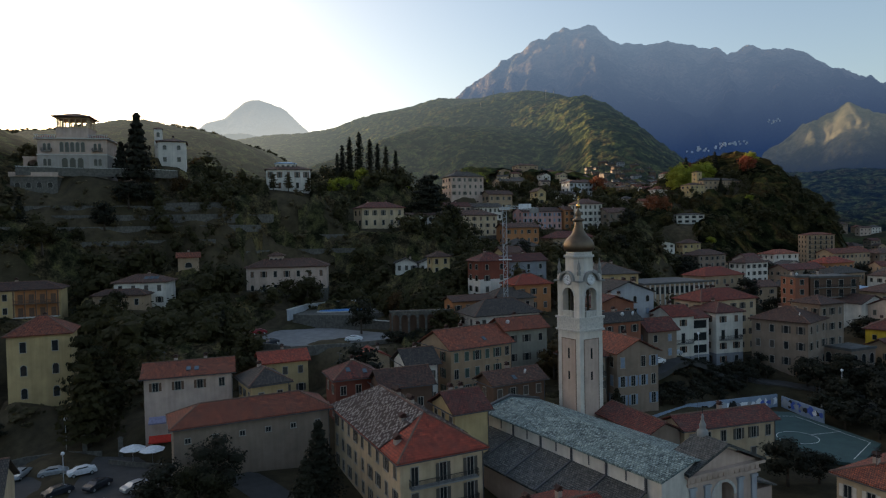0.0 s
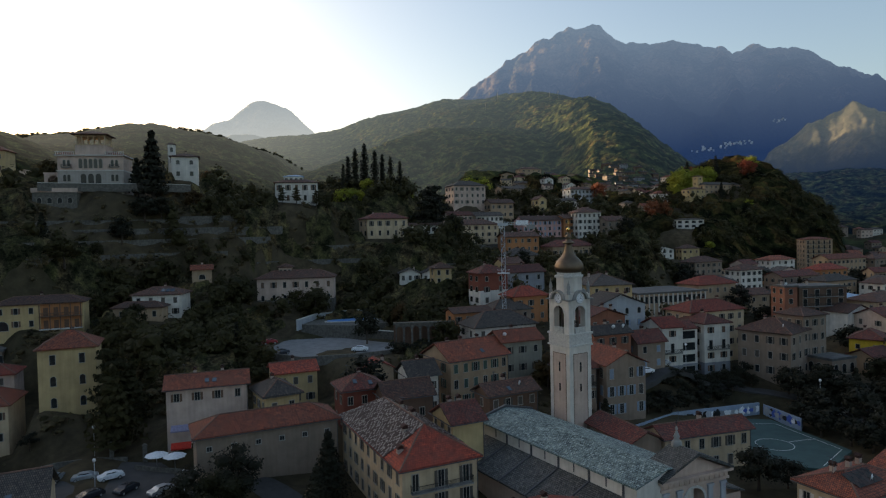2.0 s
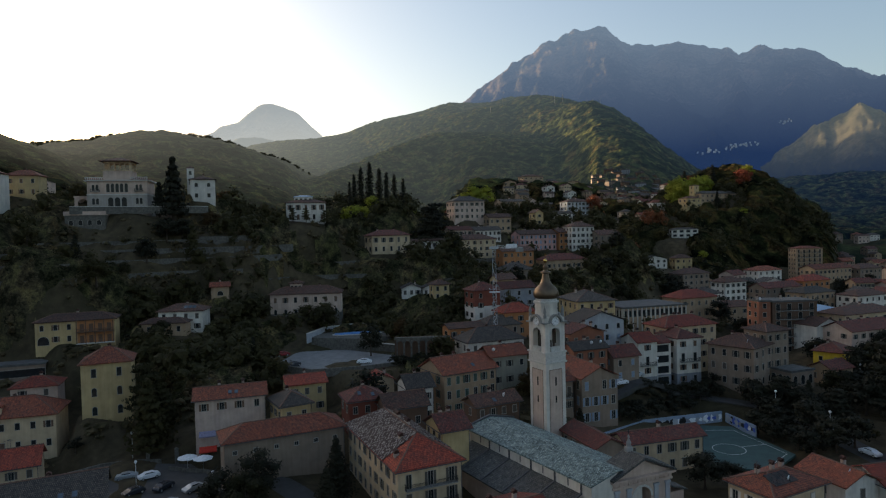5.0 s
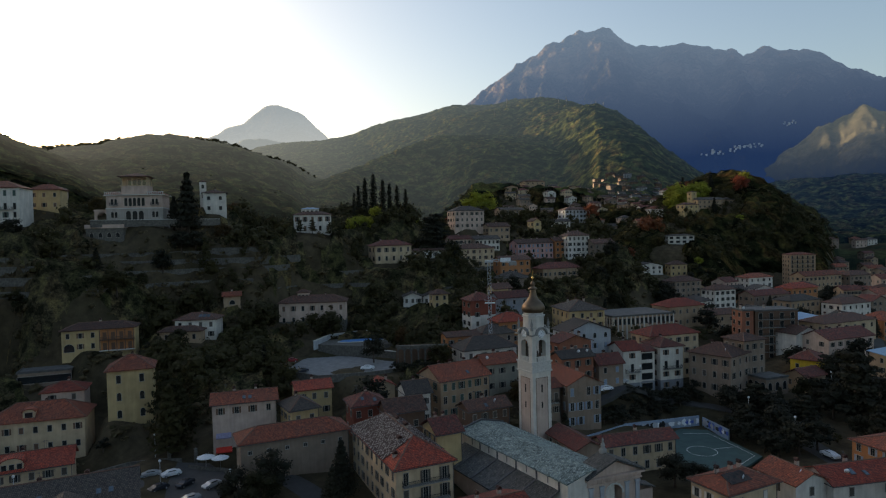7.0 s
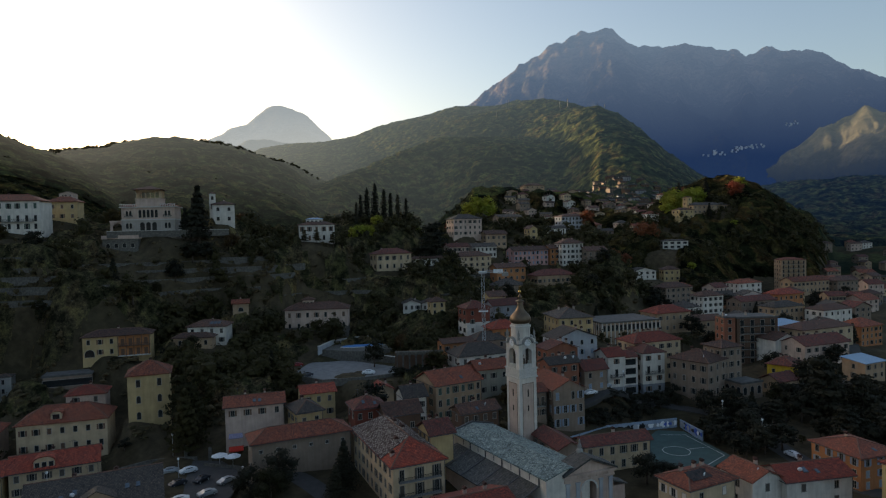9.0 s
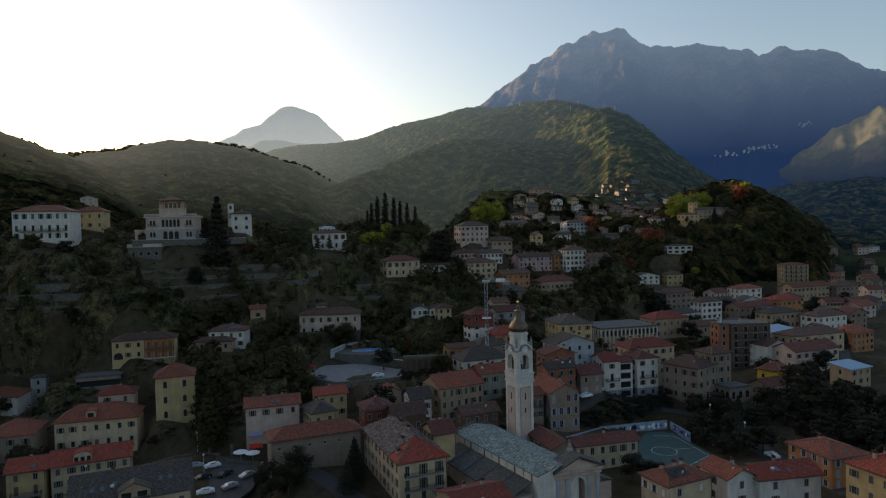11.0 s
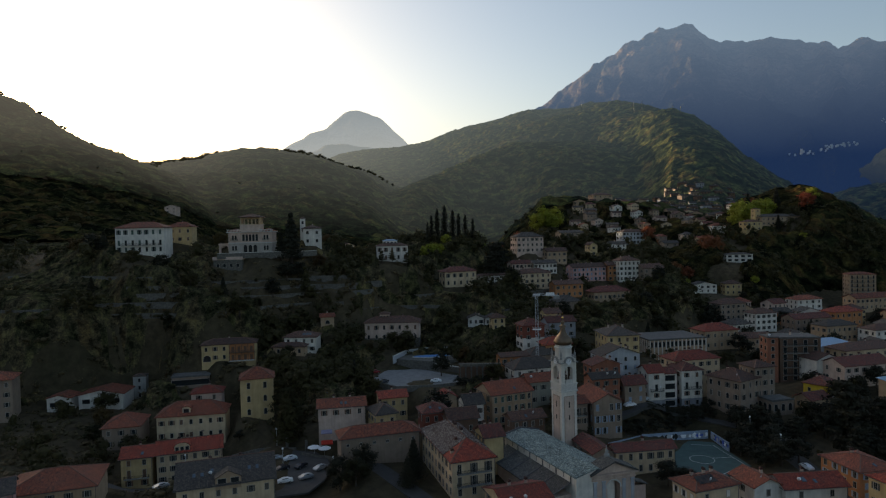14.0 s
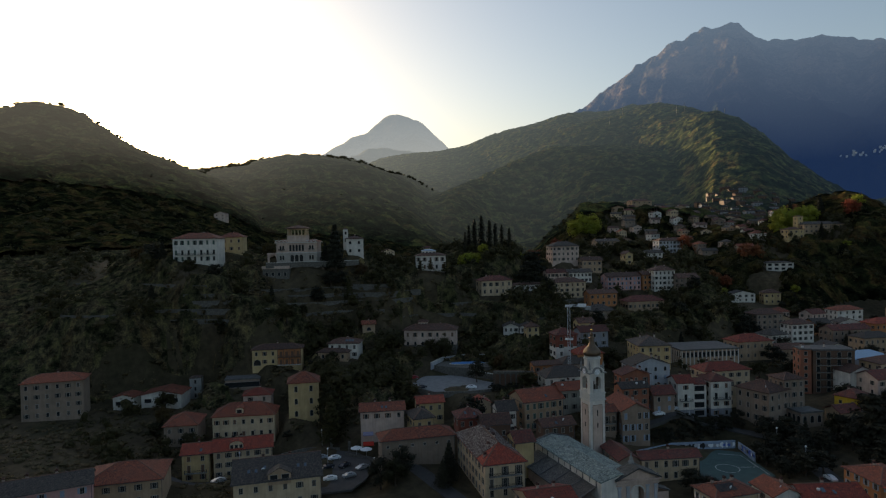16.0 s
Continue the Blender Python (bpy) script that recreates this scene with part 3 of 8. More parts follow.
    for k in range(dishes):
        dish(ob, pose(random.uniform(-0.4, 0.4) * w, -d * 0.3, h + rise * 0.35, 0, 0, random.uniform(-40, 40)))
    if pad:
        PADS.append((cx, cy, 0.42 * max(w, d), base))
    BUILT.append((cx, cy, a, w / 2 + 1.5, d / 2 + 1.5))
    return ob


# ---- the church and its bell tower ----
def church():
    ob = thing("church", pose(67.8, 62.0, 1.5, 0, 0, -3), "plastered parish church with a grey-green slate nave roof and classical facade", "church")
    # local: x across, y along the nave; nave 11 wide, 37 long, eaves 9.0, ridge 10.6
    bm = bmesh.new()
    prism(bm, [(-5.6, -4), (-5.6, 9.0), (0, 10.1), (5.6, 9.0), (5.6, -4)], 1, -17.2, 18.0)
    part("nave_wall", recalc(bm), M["white"], ob)
    part("nave_roof", roof_bm(11.2, 35.0, "gy", 1.35, 0.5, 0.25), M["slate"], ob, "grey-green stone slate roof", pose(0, 0.4, 9.25))
    bm = bmesh.new()
    prism(bm, [(-6.3, 9.2), (0.0, 10.65), (6.3, 9.2), (6.3, 9.5), (0.0, 11.0), (-6.3, 9.5)], 1, 18.0, 18.4)
    part("verge_coping", recalc(bm), M["lead"], ob)
    # side aisle in bays, each lean-to parted by a dark flashing
    bm = bmesh.new()
    box(bm, -11.6, -5.6, -15.0, 16.5, -4, 4.4)
    part("aisle_wall", recalc(bm), M["rose"], ob)
    for k in range(5):
        y0 = -15.0 + k * 6.3
        bm = bmesh.new()
        prism(bm, [(-12.1, 4.3), (-5.62, 6.9), (-5.62, 7.15), (-12.1, 4.55)], 1, y0 + 0.12, y0 + 6.18)
        recalc(bm)
        slope_uv(bm)
        part("aisle_roof", bm, M["stone"], ob)
        bm = bmesh.new()
        prism(bm, [(-12.2, 4.45), (-5.6, 7.1), (-5.6, 7.32), (-12.2, 4.7)], 1, y0 - 0.12, y0 + 0.12)
        part("flashing", recalc(bm), M["lead"], ob)
        bm = bmesh.new()
        box(bm, -5.78, -5.6, y0 - 0.14, y0 + 0.14, 7.0, 9.0)
        part("downpipe", recalc(bm), M["lead"], ob)
        bm = bmesh.new()
        box(bm, -5.66, -5.6, y0 + 3.0, y0 + 3.2, 7.5, 8.8)
        part("slit", recalc(bm), M["lead"], ob)
    bm = bmesh.new()
    box(bm, 5.6, 9.6, -15.0, 10.0, -4, 4.6)
    part("aisle_wall", recalc(bm), M["rose"], ob)
    bm = bmesh.new()
    prism(bm, [(9.9, 4.6), (5.62, 6.6), (5.62, 6.8), (9.9, 4.8)], 1, -15.2, 10.2)
    recalc(bm)
    slope_uv(bm)
    part("aisle_roof", bm, M["stone"], ob)
    # facade: giant order, arch, entablature and pediment
    f = thing("facade", pose(5.2, -15.0, -0.4, 0, 0, -8), "", "")
    for k in ("label", "category"):
        if k in f:
            del f[k]
    f.parent = ob
    bm = bmesh.new()
    n = 14
    arc = [(-1.75 * math.cos(math.pi * k / n), 5.6 + 1.75 * math.sin(math.pi * k / n)) for k in range(n + 1)]
    prism(bm, [(-5.8, -4), (-5.8, 7.8), (5.8, 7.8), (5.8, -4), (1.75, -4)] + list(reversed(arc)) + [(-1.75, -4)], 1, -3.0, 0)
    part("portico_wall", recalc(bm), M["rose"], f)
    bm = bmesh.new()
    box(bm, -1.74, 1.74, -0.9, -0.7, -4, 7.6)
    part("porch_back", recalc(bm), M["grey"], f)
    for p, q in zip(arc, arc[1:]):
        bm = bmesh.new()
        prism(bm, [p, q, (q[0] * 1.2, 5.6 + (q[1] - 5.6) * 1.2), (p[0] * 1.2, 5.6 + (p[1] - 5.6) * 1.2)], 1, -3.12, -2.95)
        part("arch_stone", recalc(bm), M["trim"], f)
    for x in (-5.1, -2.75, 2.75, 5.1):
        bm = bmesh.new()
        box(bm, x - 0.42, x + 0.42, -3.22, -2.95, -4, 7.2)
        box(bm, x - 0.55, x + 0.55, -3.32, -2.95, 7.2, 7.55)
        part("pilaster", recalc(bm), M["blue"], f, "pale blue-grey plaster pilaster")
    bm = bmesh.new()
    box(bm, -6.0, 6.0, -3.35, 0.1, 7.8, 8.15)
    box(bm, -5.9, 5.9, -3.2, 0.1, 8.15, 8.95)
    for k in range(13):
        x = -5.4 + k * 0.9
        box(bm, x - 0.22, x + 0.22, -3.32, -3.2, 8.2, 8.9)
    box(bm, -6.4, 6.4, -3.8, 0.1, 8.95, 9.3)
    part("entablature", recalc(bm), M["rose"], f)
    bm = bmesh.new()
    prism(bm, [(-5.7, 9.3), (5.7, 9.3), (0, 11.7)], 1, -3.0, 0.2)
    part("pediment", recalc(bm), M["rose"], f)
    bm = bmesh.new()
    prism(bm, [(-6.4, 9.25), (0, 12.0), (6.4, 9.25), (6.4, 9.6), (0, 12.4), (-6.4, 9.6)], 1, -3.9, 1.2)
    recalc(bm)
    slope_uv(bm)
    part("pediment_roof", bm, M["stone"], f)
    bm = bmesh.new()
    lathe(bm, [(0.7, 11.6), (0.7, 12.8), (0.55, 12.9), (0.35, 13.2), (0.45, 13.5), (0.3, 13.9), (0.12, 14.3), (0.2, 14.6), (0.05, 15.0)], 10, 0, 0.2)
    part("finial", recalc(bm), M["concrete"], f)
    bm = bmesh.new()
    box(bm, -0.03, 0.03, 0.17, 0.23, 14.9, 15.9)
    box(bm, -0.25, 0.25, 0.175, 0.225, 15.45, 15.52)
    part("cross", recalc(bm), M["iron"], f)
    # low side porch
    bm = bmesh.new()
    box(bm, 5.8, 9.2, -2.4, 0, -4, 5.0)
    part("side_bay", recalc(bm), M["rose"], f)
    bm = bmesh.new()
    prism(bm, [(5.8, 6.2), (9.6, 5.0), (9.6, 5.25), (5.8, 6.5)], 1, -2.8, 0.2)
    recalc(bm)
    slope_uv(bm)
    part("side_bay_roof", bm, M["stone"], f)
    PADS.append((67.8, 62.0, 20, 1.5))
    BUILT.append((66.5, 60.0, radians(-3), 15, 23))
    return ob


def clock_face(parent, m):
    bm = bmesh.new()
    lathe(bm, [(0.98, -0.02), (0.98, 0.1), (0.86, 0.13)], 28)
    c = part("clock", recalc(bm), M["trim"], parent, "", m)
    bm = bmesh.new()
    lathe(bm, [(0.86, 0.12), (0.86, 0.145), (0.8, 0.15)], 28)
    part("dial", recalc(bm), M["cloth"], c)
    for k in range(12):
        bm = bmesh.new()
        a = k * math.pi / 6
        v = [Vector((math.cos(a) * r - math.sin(a) * s, math.sin(a) * r + math.cos(a) * s, 0.165)) for r, s in ((0.58, -0.035), (0.74, -0.035), (0.74, 0.035), (0.58, 0.035))]
        bm.faces.new([bm.verts.new(p) for p in v])
        part("hour_mark", bm, M["iron"], c)
    for name, a, r in (("hour_needle", 1.9, 0.42), ("minute_needle", 0.4, 0.66)):
        bm = bmesh.new()
        box(bm, -0.03, 0.03, -0.05, r, 0.17, 0.19)
        bmesh.ops.rotate(bm, verts=bm.verts, cent=(0, 0, 0), matrix=Matrix.Rotation(-a, 3, "Z"))
        part(name, recalc(bm), M["iron"], c)


def bell_tower():
    S = 2.65                                   # half the shaft's side
    ob = thing("bell_tower", pose(81.7, 76.4, 2.0, 0, 0, -3), "slender plastered bell tower with clocks and a metal onion dome", "tower")
    bm = bmesh.new()
    box(bm, -S, S, -S, S, -3, 20.4)
    part("shaft", recalc(bm), M["white"], ob)
    bm = bmesh.new()
    box(bm, -S - 0.35, S + 0.35, -S - 0.35, S + 0.35, -3, 3.2)
    part("plinth", recalc(bm), M["blue"], ob, "pale bluish plaster plinth")
    for face in "swe":
        m = face_pose(face, 2 * S, 2 * S, 0, 0)
        bm = bmesh.new()
        for x0, x1, z0, z1 in ((-1.75, -1.6, 3.4, 19.0), (1.6, 1.75, 3.4, 19.0), (-1.75, 1.75, 19.0, 19.15)):
            box(bm, x0, x1, -0.06, 0.01, z0, z1)
        part("panel_moulding", recalc(bm), M["grey"], ob, "", m)
        bm = bmesh.new()
        box(bm, -1.6, 1.6, -0.03, 0.01, 3.4, 19.0)
        part("sunk_panel", recalc(bm), M["rose"], ob, "", m)
        for z in (16.6, 12.6):
            bm = bmesh.new()
            box(bm, -0.2, 0.2, -0.045, 0.01, z - (0.9 if z > 15 else 0.5), z + 0.9)
            part("slit_window", recalc(bm), M["glass"], ob, "", m)
    bm = bmesh.new()
    box(bm, -S - 0.3, S + 0.3, -S - 0.3, S + 0.3, 20.4, 20.75)
    box(bm, -S - 0.12, S + 0.12, -S - 0.12, S + 0.12, 20.75, 22.5)
    box(bm, -S - 0.32, S + 0.32, -S - 0.32, S + 0.32, 22.5, 22.85)
    part("string_course", recalc(bm), M["trim"], ob)
    # belfry: four corner piers, arched openings right through
    z0, z1, spring, rad = 22.85, 30.2, 26.5, 1.35
    for sx in (-1, 1):
        for sy in (-1, 1):
            bm = bmesh.new()
            xs, ys = sorted((sx * rad, sx * S)), sorted((sy * rad, sy * S))
            box(bm, xs[0], xs[1], ys[0], ys[1], z0, z1)
            part("belfry_pier", recalc(bm), M["white"], ob)
    arc = [(-rad * math.cos(math.pi * k / 12), spring + rad * math.sin(math.pi * k / 12)) for k in range(13)]
    for axis, a, b in ((1, -S, -S + 1.0), (1, S - 1.0, S), (0, -S, -S + 1.0), (0, S - 1.0, S)):
        bm = bmesh.new()
        prism(bm, arc + [(rad, z1), (-rad, z1)], axis, a, b)
        part("belfry_arch", recalc(bm), M["white"], ob)
    for face in "swe":
        m = face_pose(face, 2 * S, 2 * S, 0, 0)
        bm = bmesh.new()
        box(bm, -1.2, 1.2, -0.12, 0.5, z0, z0 + 0.9)
        for k in range(6):
            box(bm, -1.0 + k * 0.4 - 0.08, -1.0 + k * 0.4 + 0.08, -0.18, -0.12, z0 + 0.15, z0 + 0.75)
        box(bm, -1.35, 1.35, -0.22, 0.5, z0 + 0.9, z0 + 1.05)
        part("balustrade", recalc(bm), M["trim"], ob, "", m)
        bm = bmesh.new()
        for p, q in zip(arc, arc[1:]):
            prism(bm, [p, q, (q[0] * 1.16, spring + (q[1] - spring) * 1.16), (p[0] * 1.16, spring + (p[1] - spring) * 1.16)], 1, -0.1, 0.01)
        part("arch_moulding", recalc(bm), M["trim"], ob, "", m)
        # the clock and the curved hood above it
        clock_face(ob, m @ pose(0, -0.05, 29.2, 90, 0, 0))
        bm = bmesh.new()
        hood = [(math.cos(a) * 1.75, 29.0 + math.sin(a) * 1.75) for a in [math.pi * k / 14 for k in range(15)]]
        inner = [(math.cos(a) * 1.38, 29.0 + math.sin(a) * 1.38) for a in [math.pi * k / 14 for k in range(15)]]
        prism(bm, [(3.0, 28.8), (3.0, 29.1), (1.75, 29.1)] + hood[1:-1] + [(-1.75, 29.1), (-3.0, 29.1), (-3.0, 28.8)] + list(reversed(inner)), 1, -0.55, 0.05)
        part("clock_hood", recalc(bm), M["concrete"], ob, "", m)
    bm = bmesh.new()
    lathe(bm, [(0.3, 27.6), (0.34, 27.4), (0.42, 26.6), (0.62, 25.9), (0.72, 25.5), (0.66, 25.5), (0.3, 26.4)], 16)
    part("bell", recalc(bm), M["copper"], ob)
    bm = bmesh.new()
    box(bm, -S, S, -0.12, 0.12, 27.6, 27.9)
    part("bell_beam", recalc(bm), M["bark"], ob)
    # dark posts and block added to stand in for shade inside the belfry
    for k, (sx, sy) in enumerate(((-1, -1), (1, -1), (-1, 1), (1, 1))):
        bm = bmesh.new()
        box(bm, sx * 1.0 - 0.16, sx * 1.0 + 0.16, sy * 1.0 - 0.16, sy * 1.0 + 0.16, 22.85, 28.4)
        part("frame_post", recalc(bm), M["bark"], ob)
    bm = bmesh.new()
    box(bm, -2.6, 2.6, -2.6, 2.6, 28.3, 28.5)
    part("belfry_ceiling", recalc(bm), M["bark"], ob)
    bm = bmesh.new()
    box(bm, -0.7, 0.7, -0.7, 0.7, 22.85, 24.9)
    part("bell_frame", recalc(bm), M["bark"], ob)
    # upper drum with cut corners, corner urns, cornice
    c, q = 2.25, 1.0
    pts = [(-c, -q), (-q, -c), (q, -c), (c, -q), (c, q), (q, c), (-q, c), (-c, q)]
    bm = bmesh.new()
    prism(bm, pts, 2, z1, 33.0)
    part("drum", recalc(bm), M["white"], ob)
    bm = bmesh.new()
    prism(bm, [(x * 1.12, y * 1.12) for x, y in pts], 2, 33.0, 33.35)
    prism(bm, [(x * 0.95, y * 0.95) for x, y in pts], 2, 33.35, 33.9)
    part("cornice", recalc(bm), M["trim"], ob)
    for sx in (-1, 1):
        for sy in (-1, 1):
            bm = bmesh.new()
            lathe(bm, [(0.34, 0), (0.34, 0.6), (0.2, 0.75), (0.34, 1.2), (0.26, 1.7), (0.08, 2.3), (0.03, 2.8)], 10)
            part("urn", recalc(bm), M["concrete"], ob, "", pose(sx * 2.4, sy * 2.4, z1 - 0.2))
    # onion dome, eight-sided, then lantern knop, ball and cross
    bm = bmesh.new()
    lathe(bm, [(2.15, 33.9), (2.5, 34.1), (2.72, 34.6), (2.66, 35.2), (2.38, 35.8), (1.85, 36.4), (1.32, 36.9), (0.98, 37.5), (0.8, 38.2), (0.70, 38.8), (0.68, 39.2)], 16, turn=math.pi / 16)
    part("dome", recalc(bm), M["copper"], ob, "brown-grey metal onion dome")
    bm = bmesh.new()
    lathe(bm, [(0.75, 39.1), (1.1, 39.25), (1.05, 39.5), (0.5, 39.75), (0.45, 40.1), (0.62, 40.4), (0.42, 40.8), (0.18, 41.1), (0.14, 41.4)], 12)
    part("lantern_knop", recalc(bm), M["copper"], ob)
    bm = bmesh.new()
    lathe(bm, [(0.05, 41.3), (0.27, 41.5), (0.34, 41.8), (0.27, 42.1), (0.05, 42.3)], 14)
    box(bm, -0.04, 0.04, -0.04, 0.04, 42.2, 43.6)
    box(bm, -0.32, 0.32, -0.035, 0.035, 43.0, 43.1)
    part("cross", recalc(bm), M["gold"], ob)
    PADS.append((81.7, 76.4, 3, 2.0))
    BUILT.append((81.7, 76.4, 0, 4, 4))


church()
bell_tower()

# ---- houses round the church ----
slate = house("long cream house, red tiles in front of mottled stone slabs", 37.9, 65.2, 11.9, 12.8, 29.5, 9.6, -9, "hip", 3.9, "cream", "red", 3, 3, 9, "dark",
              chims=0, balconies=(("s", 2), ("s", 1)), wh=1.7, dishes=1)


def stone_slabs(ob, w, d, h, rise):
    """Loose stone slabs laid in wavy courses over the rear of the long roof."""
    a, b = w / 2 + 0.6, d / 2 + 0.6
    rnd = random.Random(5)
    for side in (-1, 1):
        bm = bmesh.new()
        tilt = math.atan2(rise, a)
        length = math.hypot(rise, a)
        y = -b + a * 0.95
        row = 0
        while y < b - 0.4:
            zig = abs((row % 8) - 4)
            s = 0.2
            k = 0
            while s < length - 0.3:
                # hip line at the far end
                if y + 0.3 < b - s * math.cos(tilt) * 0.98:
                    wob = 0.10 * math.sin(s * 2.2 + row * 1.3)
                    m = (Matrix.Translation((side * (a - s * math.cos(tilt)), y + wob, s * math.sin(tilt) + 0.07)) @
                         Matrix.Rotation(side * (tilt + 0.10 + rnd.uniform(-0.05, 0.05)), 4, "Y") @ Matrix.Rotation(rnd.uniform(-0.2, 0.2), 4, "Z"))
                    vs = box(bm, -0.24, 0.24, -0.15, 0.17, 0, 0.09, 0 if (k + zig) % 3 == 0 and rnd.random() < 0.8 or rnd.random() < 0.06 else 1)
                    bmesh.ops.transform(bm, matrix=m, verts=vs)
                s += 0.36
                k += 1
            y += 0.31
            row += 1
        p = part("slab_covering", mesh_of(recalc(bm), "slab_covering", [M["lauze"], M["lauze_dark"]]), None, ob, "mottled light and dark stone slabs", pose(0, 0, h + 0.2))
        p["kind"] = "stuff"


stone_slabs(slate, 11.6, 28.3, 9.6, 3.9)
for cy_, n_ in ((2.0, 3), (-3.0, 2)):
    for k_ in range(n_):
        chimney(slate, 0.6, cy_ + k_ * 0.8, 13.0, 0.6, 1.0)
chimney(slate, -2.2, -6.5, 11.6, 0.8, 1.2)
chimney(slate, -4.6, -10.5, 10.2, 0.8, 1.2)

house("long low grey workshop with a red tiled hip roof", 18.4, 95.6, 12.3, 24.0, 9.0, 8.0, -9, "hip", 2.2, "grey", "rust", 2, 6, 1, "", chims=0, ww=0.7, wh=0.7, skip=tuple(("s", 0, k) for k in range(6)))
house("small yellow house with a grey stone tiled roof", 34.1, 108.9, 13.5, 7.9, 10.3, 8.5, -3, "hip", 2.2, "yellow", "greyroof", 2, 2, 3, "dark", wh=1.4)
house("cream house with a cafe awning and a rust tiled roof", 18.7, 120.6, 15.0, 16.0, 9.0, 10.0, -16, "gx", 2.0, "rose", "rust", 3, 4, 2, "brownwood", chims=2,
      skip=tuple(("s", f, k) for f in (0, 1) for k in range(4)) + tuple(("w", f, k) for f in (0, 1) for k in range(2)))
house("ochre house with loggia under a red roof", 42.0, 127.2, 13.4, 10.7, 9, 7.5, -12, "gx", 1.8, "yellow", "red", 2, 3, 1, "dark")
house("brick-red plastered house with a brown hipped roof", 46.5, 101.5, 14.0, 9.5, 9, 8, -12, "hip", 2.3, "brick", "maroon", 2, 3, 2, "dark")
house("low brown house with a plain brown roof", 51.4, 93.6, 13.2, 10.5, 8, 6, -12, "gx", 2.6, "brown", "brownroof", 1, 2, 1, "dark", chims=0)
house("little chapel-like house with arched gable opening and red roof", 60.6, 118.6, 13.2, 7.0, 6.5, 4.8, -12, "gy", 1.8, "cream", "red", 1, 1, 0, "", chims=1, arched=(("s", 0),), ww=1.8, wh=2.2, over=0.4)
house("white house with a grey stone roof and bare gable", 61.5, 101.8, 14.4, 7.5, 9, 8.5, -12, "gx", 2.6, "white", "greyroof", 2, 2, 1, "dark")
house("large cream house with a broad rust tiled roof", 71.0, 100.6, 16.4, 16.3, 13, 10, -3, "gx", 3.2, "beige", "rust", 3, 6, 2, "green", chims=3, wh=1.8)
house("narrow yellow house with a maroon saddle roof", 52.6, 74.0, 13.2, 6.8, 9.0, 9.0, -9, "gx", 2.4, "yellow", "maroon", 3, 1, 3, "dark", chims=2, skip=(("s", 2, 0), ("s", 1, 0), ("s", 0, 0)))
house("low brown outbuilding with a sagging grey roof", 68.0, 84.0, 13.0, 12.0, 7, 6.5, -8, "gx", 1.8, "brown", "brownroof", 2, 4, 1, "dark", chims=1, dishes=1)
house("long white house with a dark grey hipped roof", 89.9, 117.0, 19.5, 18.5, 11, 6.5, -12, "hip", 3.4, "white", "greyroof", 2, 4, 2, "dark", chims=1)
house("pale green gabled house with a rust roof", 86.5, 102.4, 18.4, 11.5, 9, 8, -12, "gx", 2.2, "palegreen", "rust", 2, 3, 2, "dark", dishes=1)
house("brick house over a white ground floor, red roof", 109.3, 140.0, 31.0, 10.5, 9, 9.5, -12, "hip", 2.4, "brick", "maroon", 3, 2, 2, "dark", base_band="white", band=4.5, arched=(("s", 2),))
house("ochre house with a red hipped roof", 110.8, 126.4, 25.0, 12.0, 9, 7.5, -12, "hip", 2.6, "orange", "red", 2, 3, 2, "dark")
house("small yellow house with a brown gabled roof", 133.5, 158.0, 32.2, 8.5, 8, 6.5, -12, "gx", 2.0, "yellow", "brownroof", 2, 2, 2, "dark")
house("grey house with a maroon tiled roof", 126.8, 147.0, 30.0, 14.0, 9, 7, -12, "gx", 2.2, "bluegrey", "maroon", 2, 3, 1, "dark")
house("low orange pavilion with a brown roof", 91.7, 128.5, 22.0, 12.0, 7, 3.6, -12, "gx", 1.2, "orange", "brownroof", 1, 4, 1, "dark", chims=0)
house("plain house with a dark grey roof", 102.5, 125.5, 21.8, 13.0, 9, 6, -12, "hip", 2.6, "grey", "greyroof", 2, 3, 2, "dark")
house("yellow house with a dark hipped roof and shuttered windows", 139.0, 123.8, 26.3, 14.5, 17.0, 10, -22, "hip", 3.0, "yellow", "greyroof", 3, 4, 4, "brownwood", chims=3)
house("white and blue gabled house with arched attic openings", 119.6, 104.6, 23.4, 16.6, 10, 9.5, -14, "gy", 3.0, "blue", "greyroof", 3, 4, 2, "blueshut", arched=(("s", 2),), chims=2)
house("terracotta house with a rust roof", 110.5, 98.6, 22.0, 12.0, 8, 8, -12, "gy", 2.0, "terra", "maroon", 2, 3, 2, "dark", chims=2, dishes=1)
house("terracotta house with a flat-pitched grey roof", 104.6, 91.4, 19.3, 11.3, 7, 6.5, -12, "gx", 1.8, "terra", "greyroof", 2, 3, 1, "dark", dishes=2)
house("grey house with a maroon tiled lean-to roof", 115.6, 88.2, 16.6, 9.0, 7, 6.5, -14, "gx", 2.6, "grey", "maroon", 2, 2, 1, "blueshut")
house("grey gabled house with tall shutters and rust roof", 95.6, 80.2, 15.5, 10.6, 16, 11, -16, "gy", 2.6, "grey", "rust", 3, 4, 4, "blueshut", chims=1, wh=2.0, faces="swe", skip=(("s", 2, 1), ("s", 0, 2)))
house("plastered wing with a rust roof and wooden balcony", 88.6, 84.2, 14.9, 8.0, 8, 7.5, -14, "gx", 1.6, "grey", "rust", 2, 3, 1, "dark", balconies=(("s", 1),), chims=0)
house("long parish house, cream walls and a maroon roof", 84.8, 58.3, 8.3, 18.6, 6.6, 6.6, -18, "gx", 1.6, "cream", "maroon", 2, 6, 1, "dark", chims=1, wh=1.7)
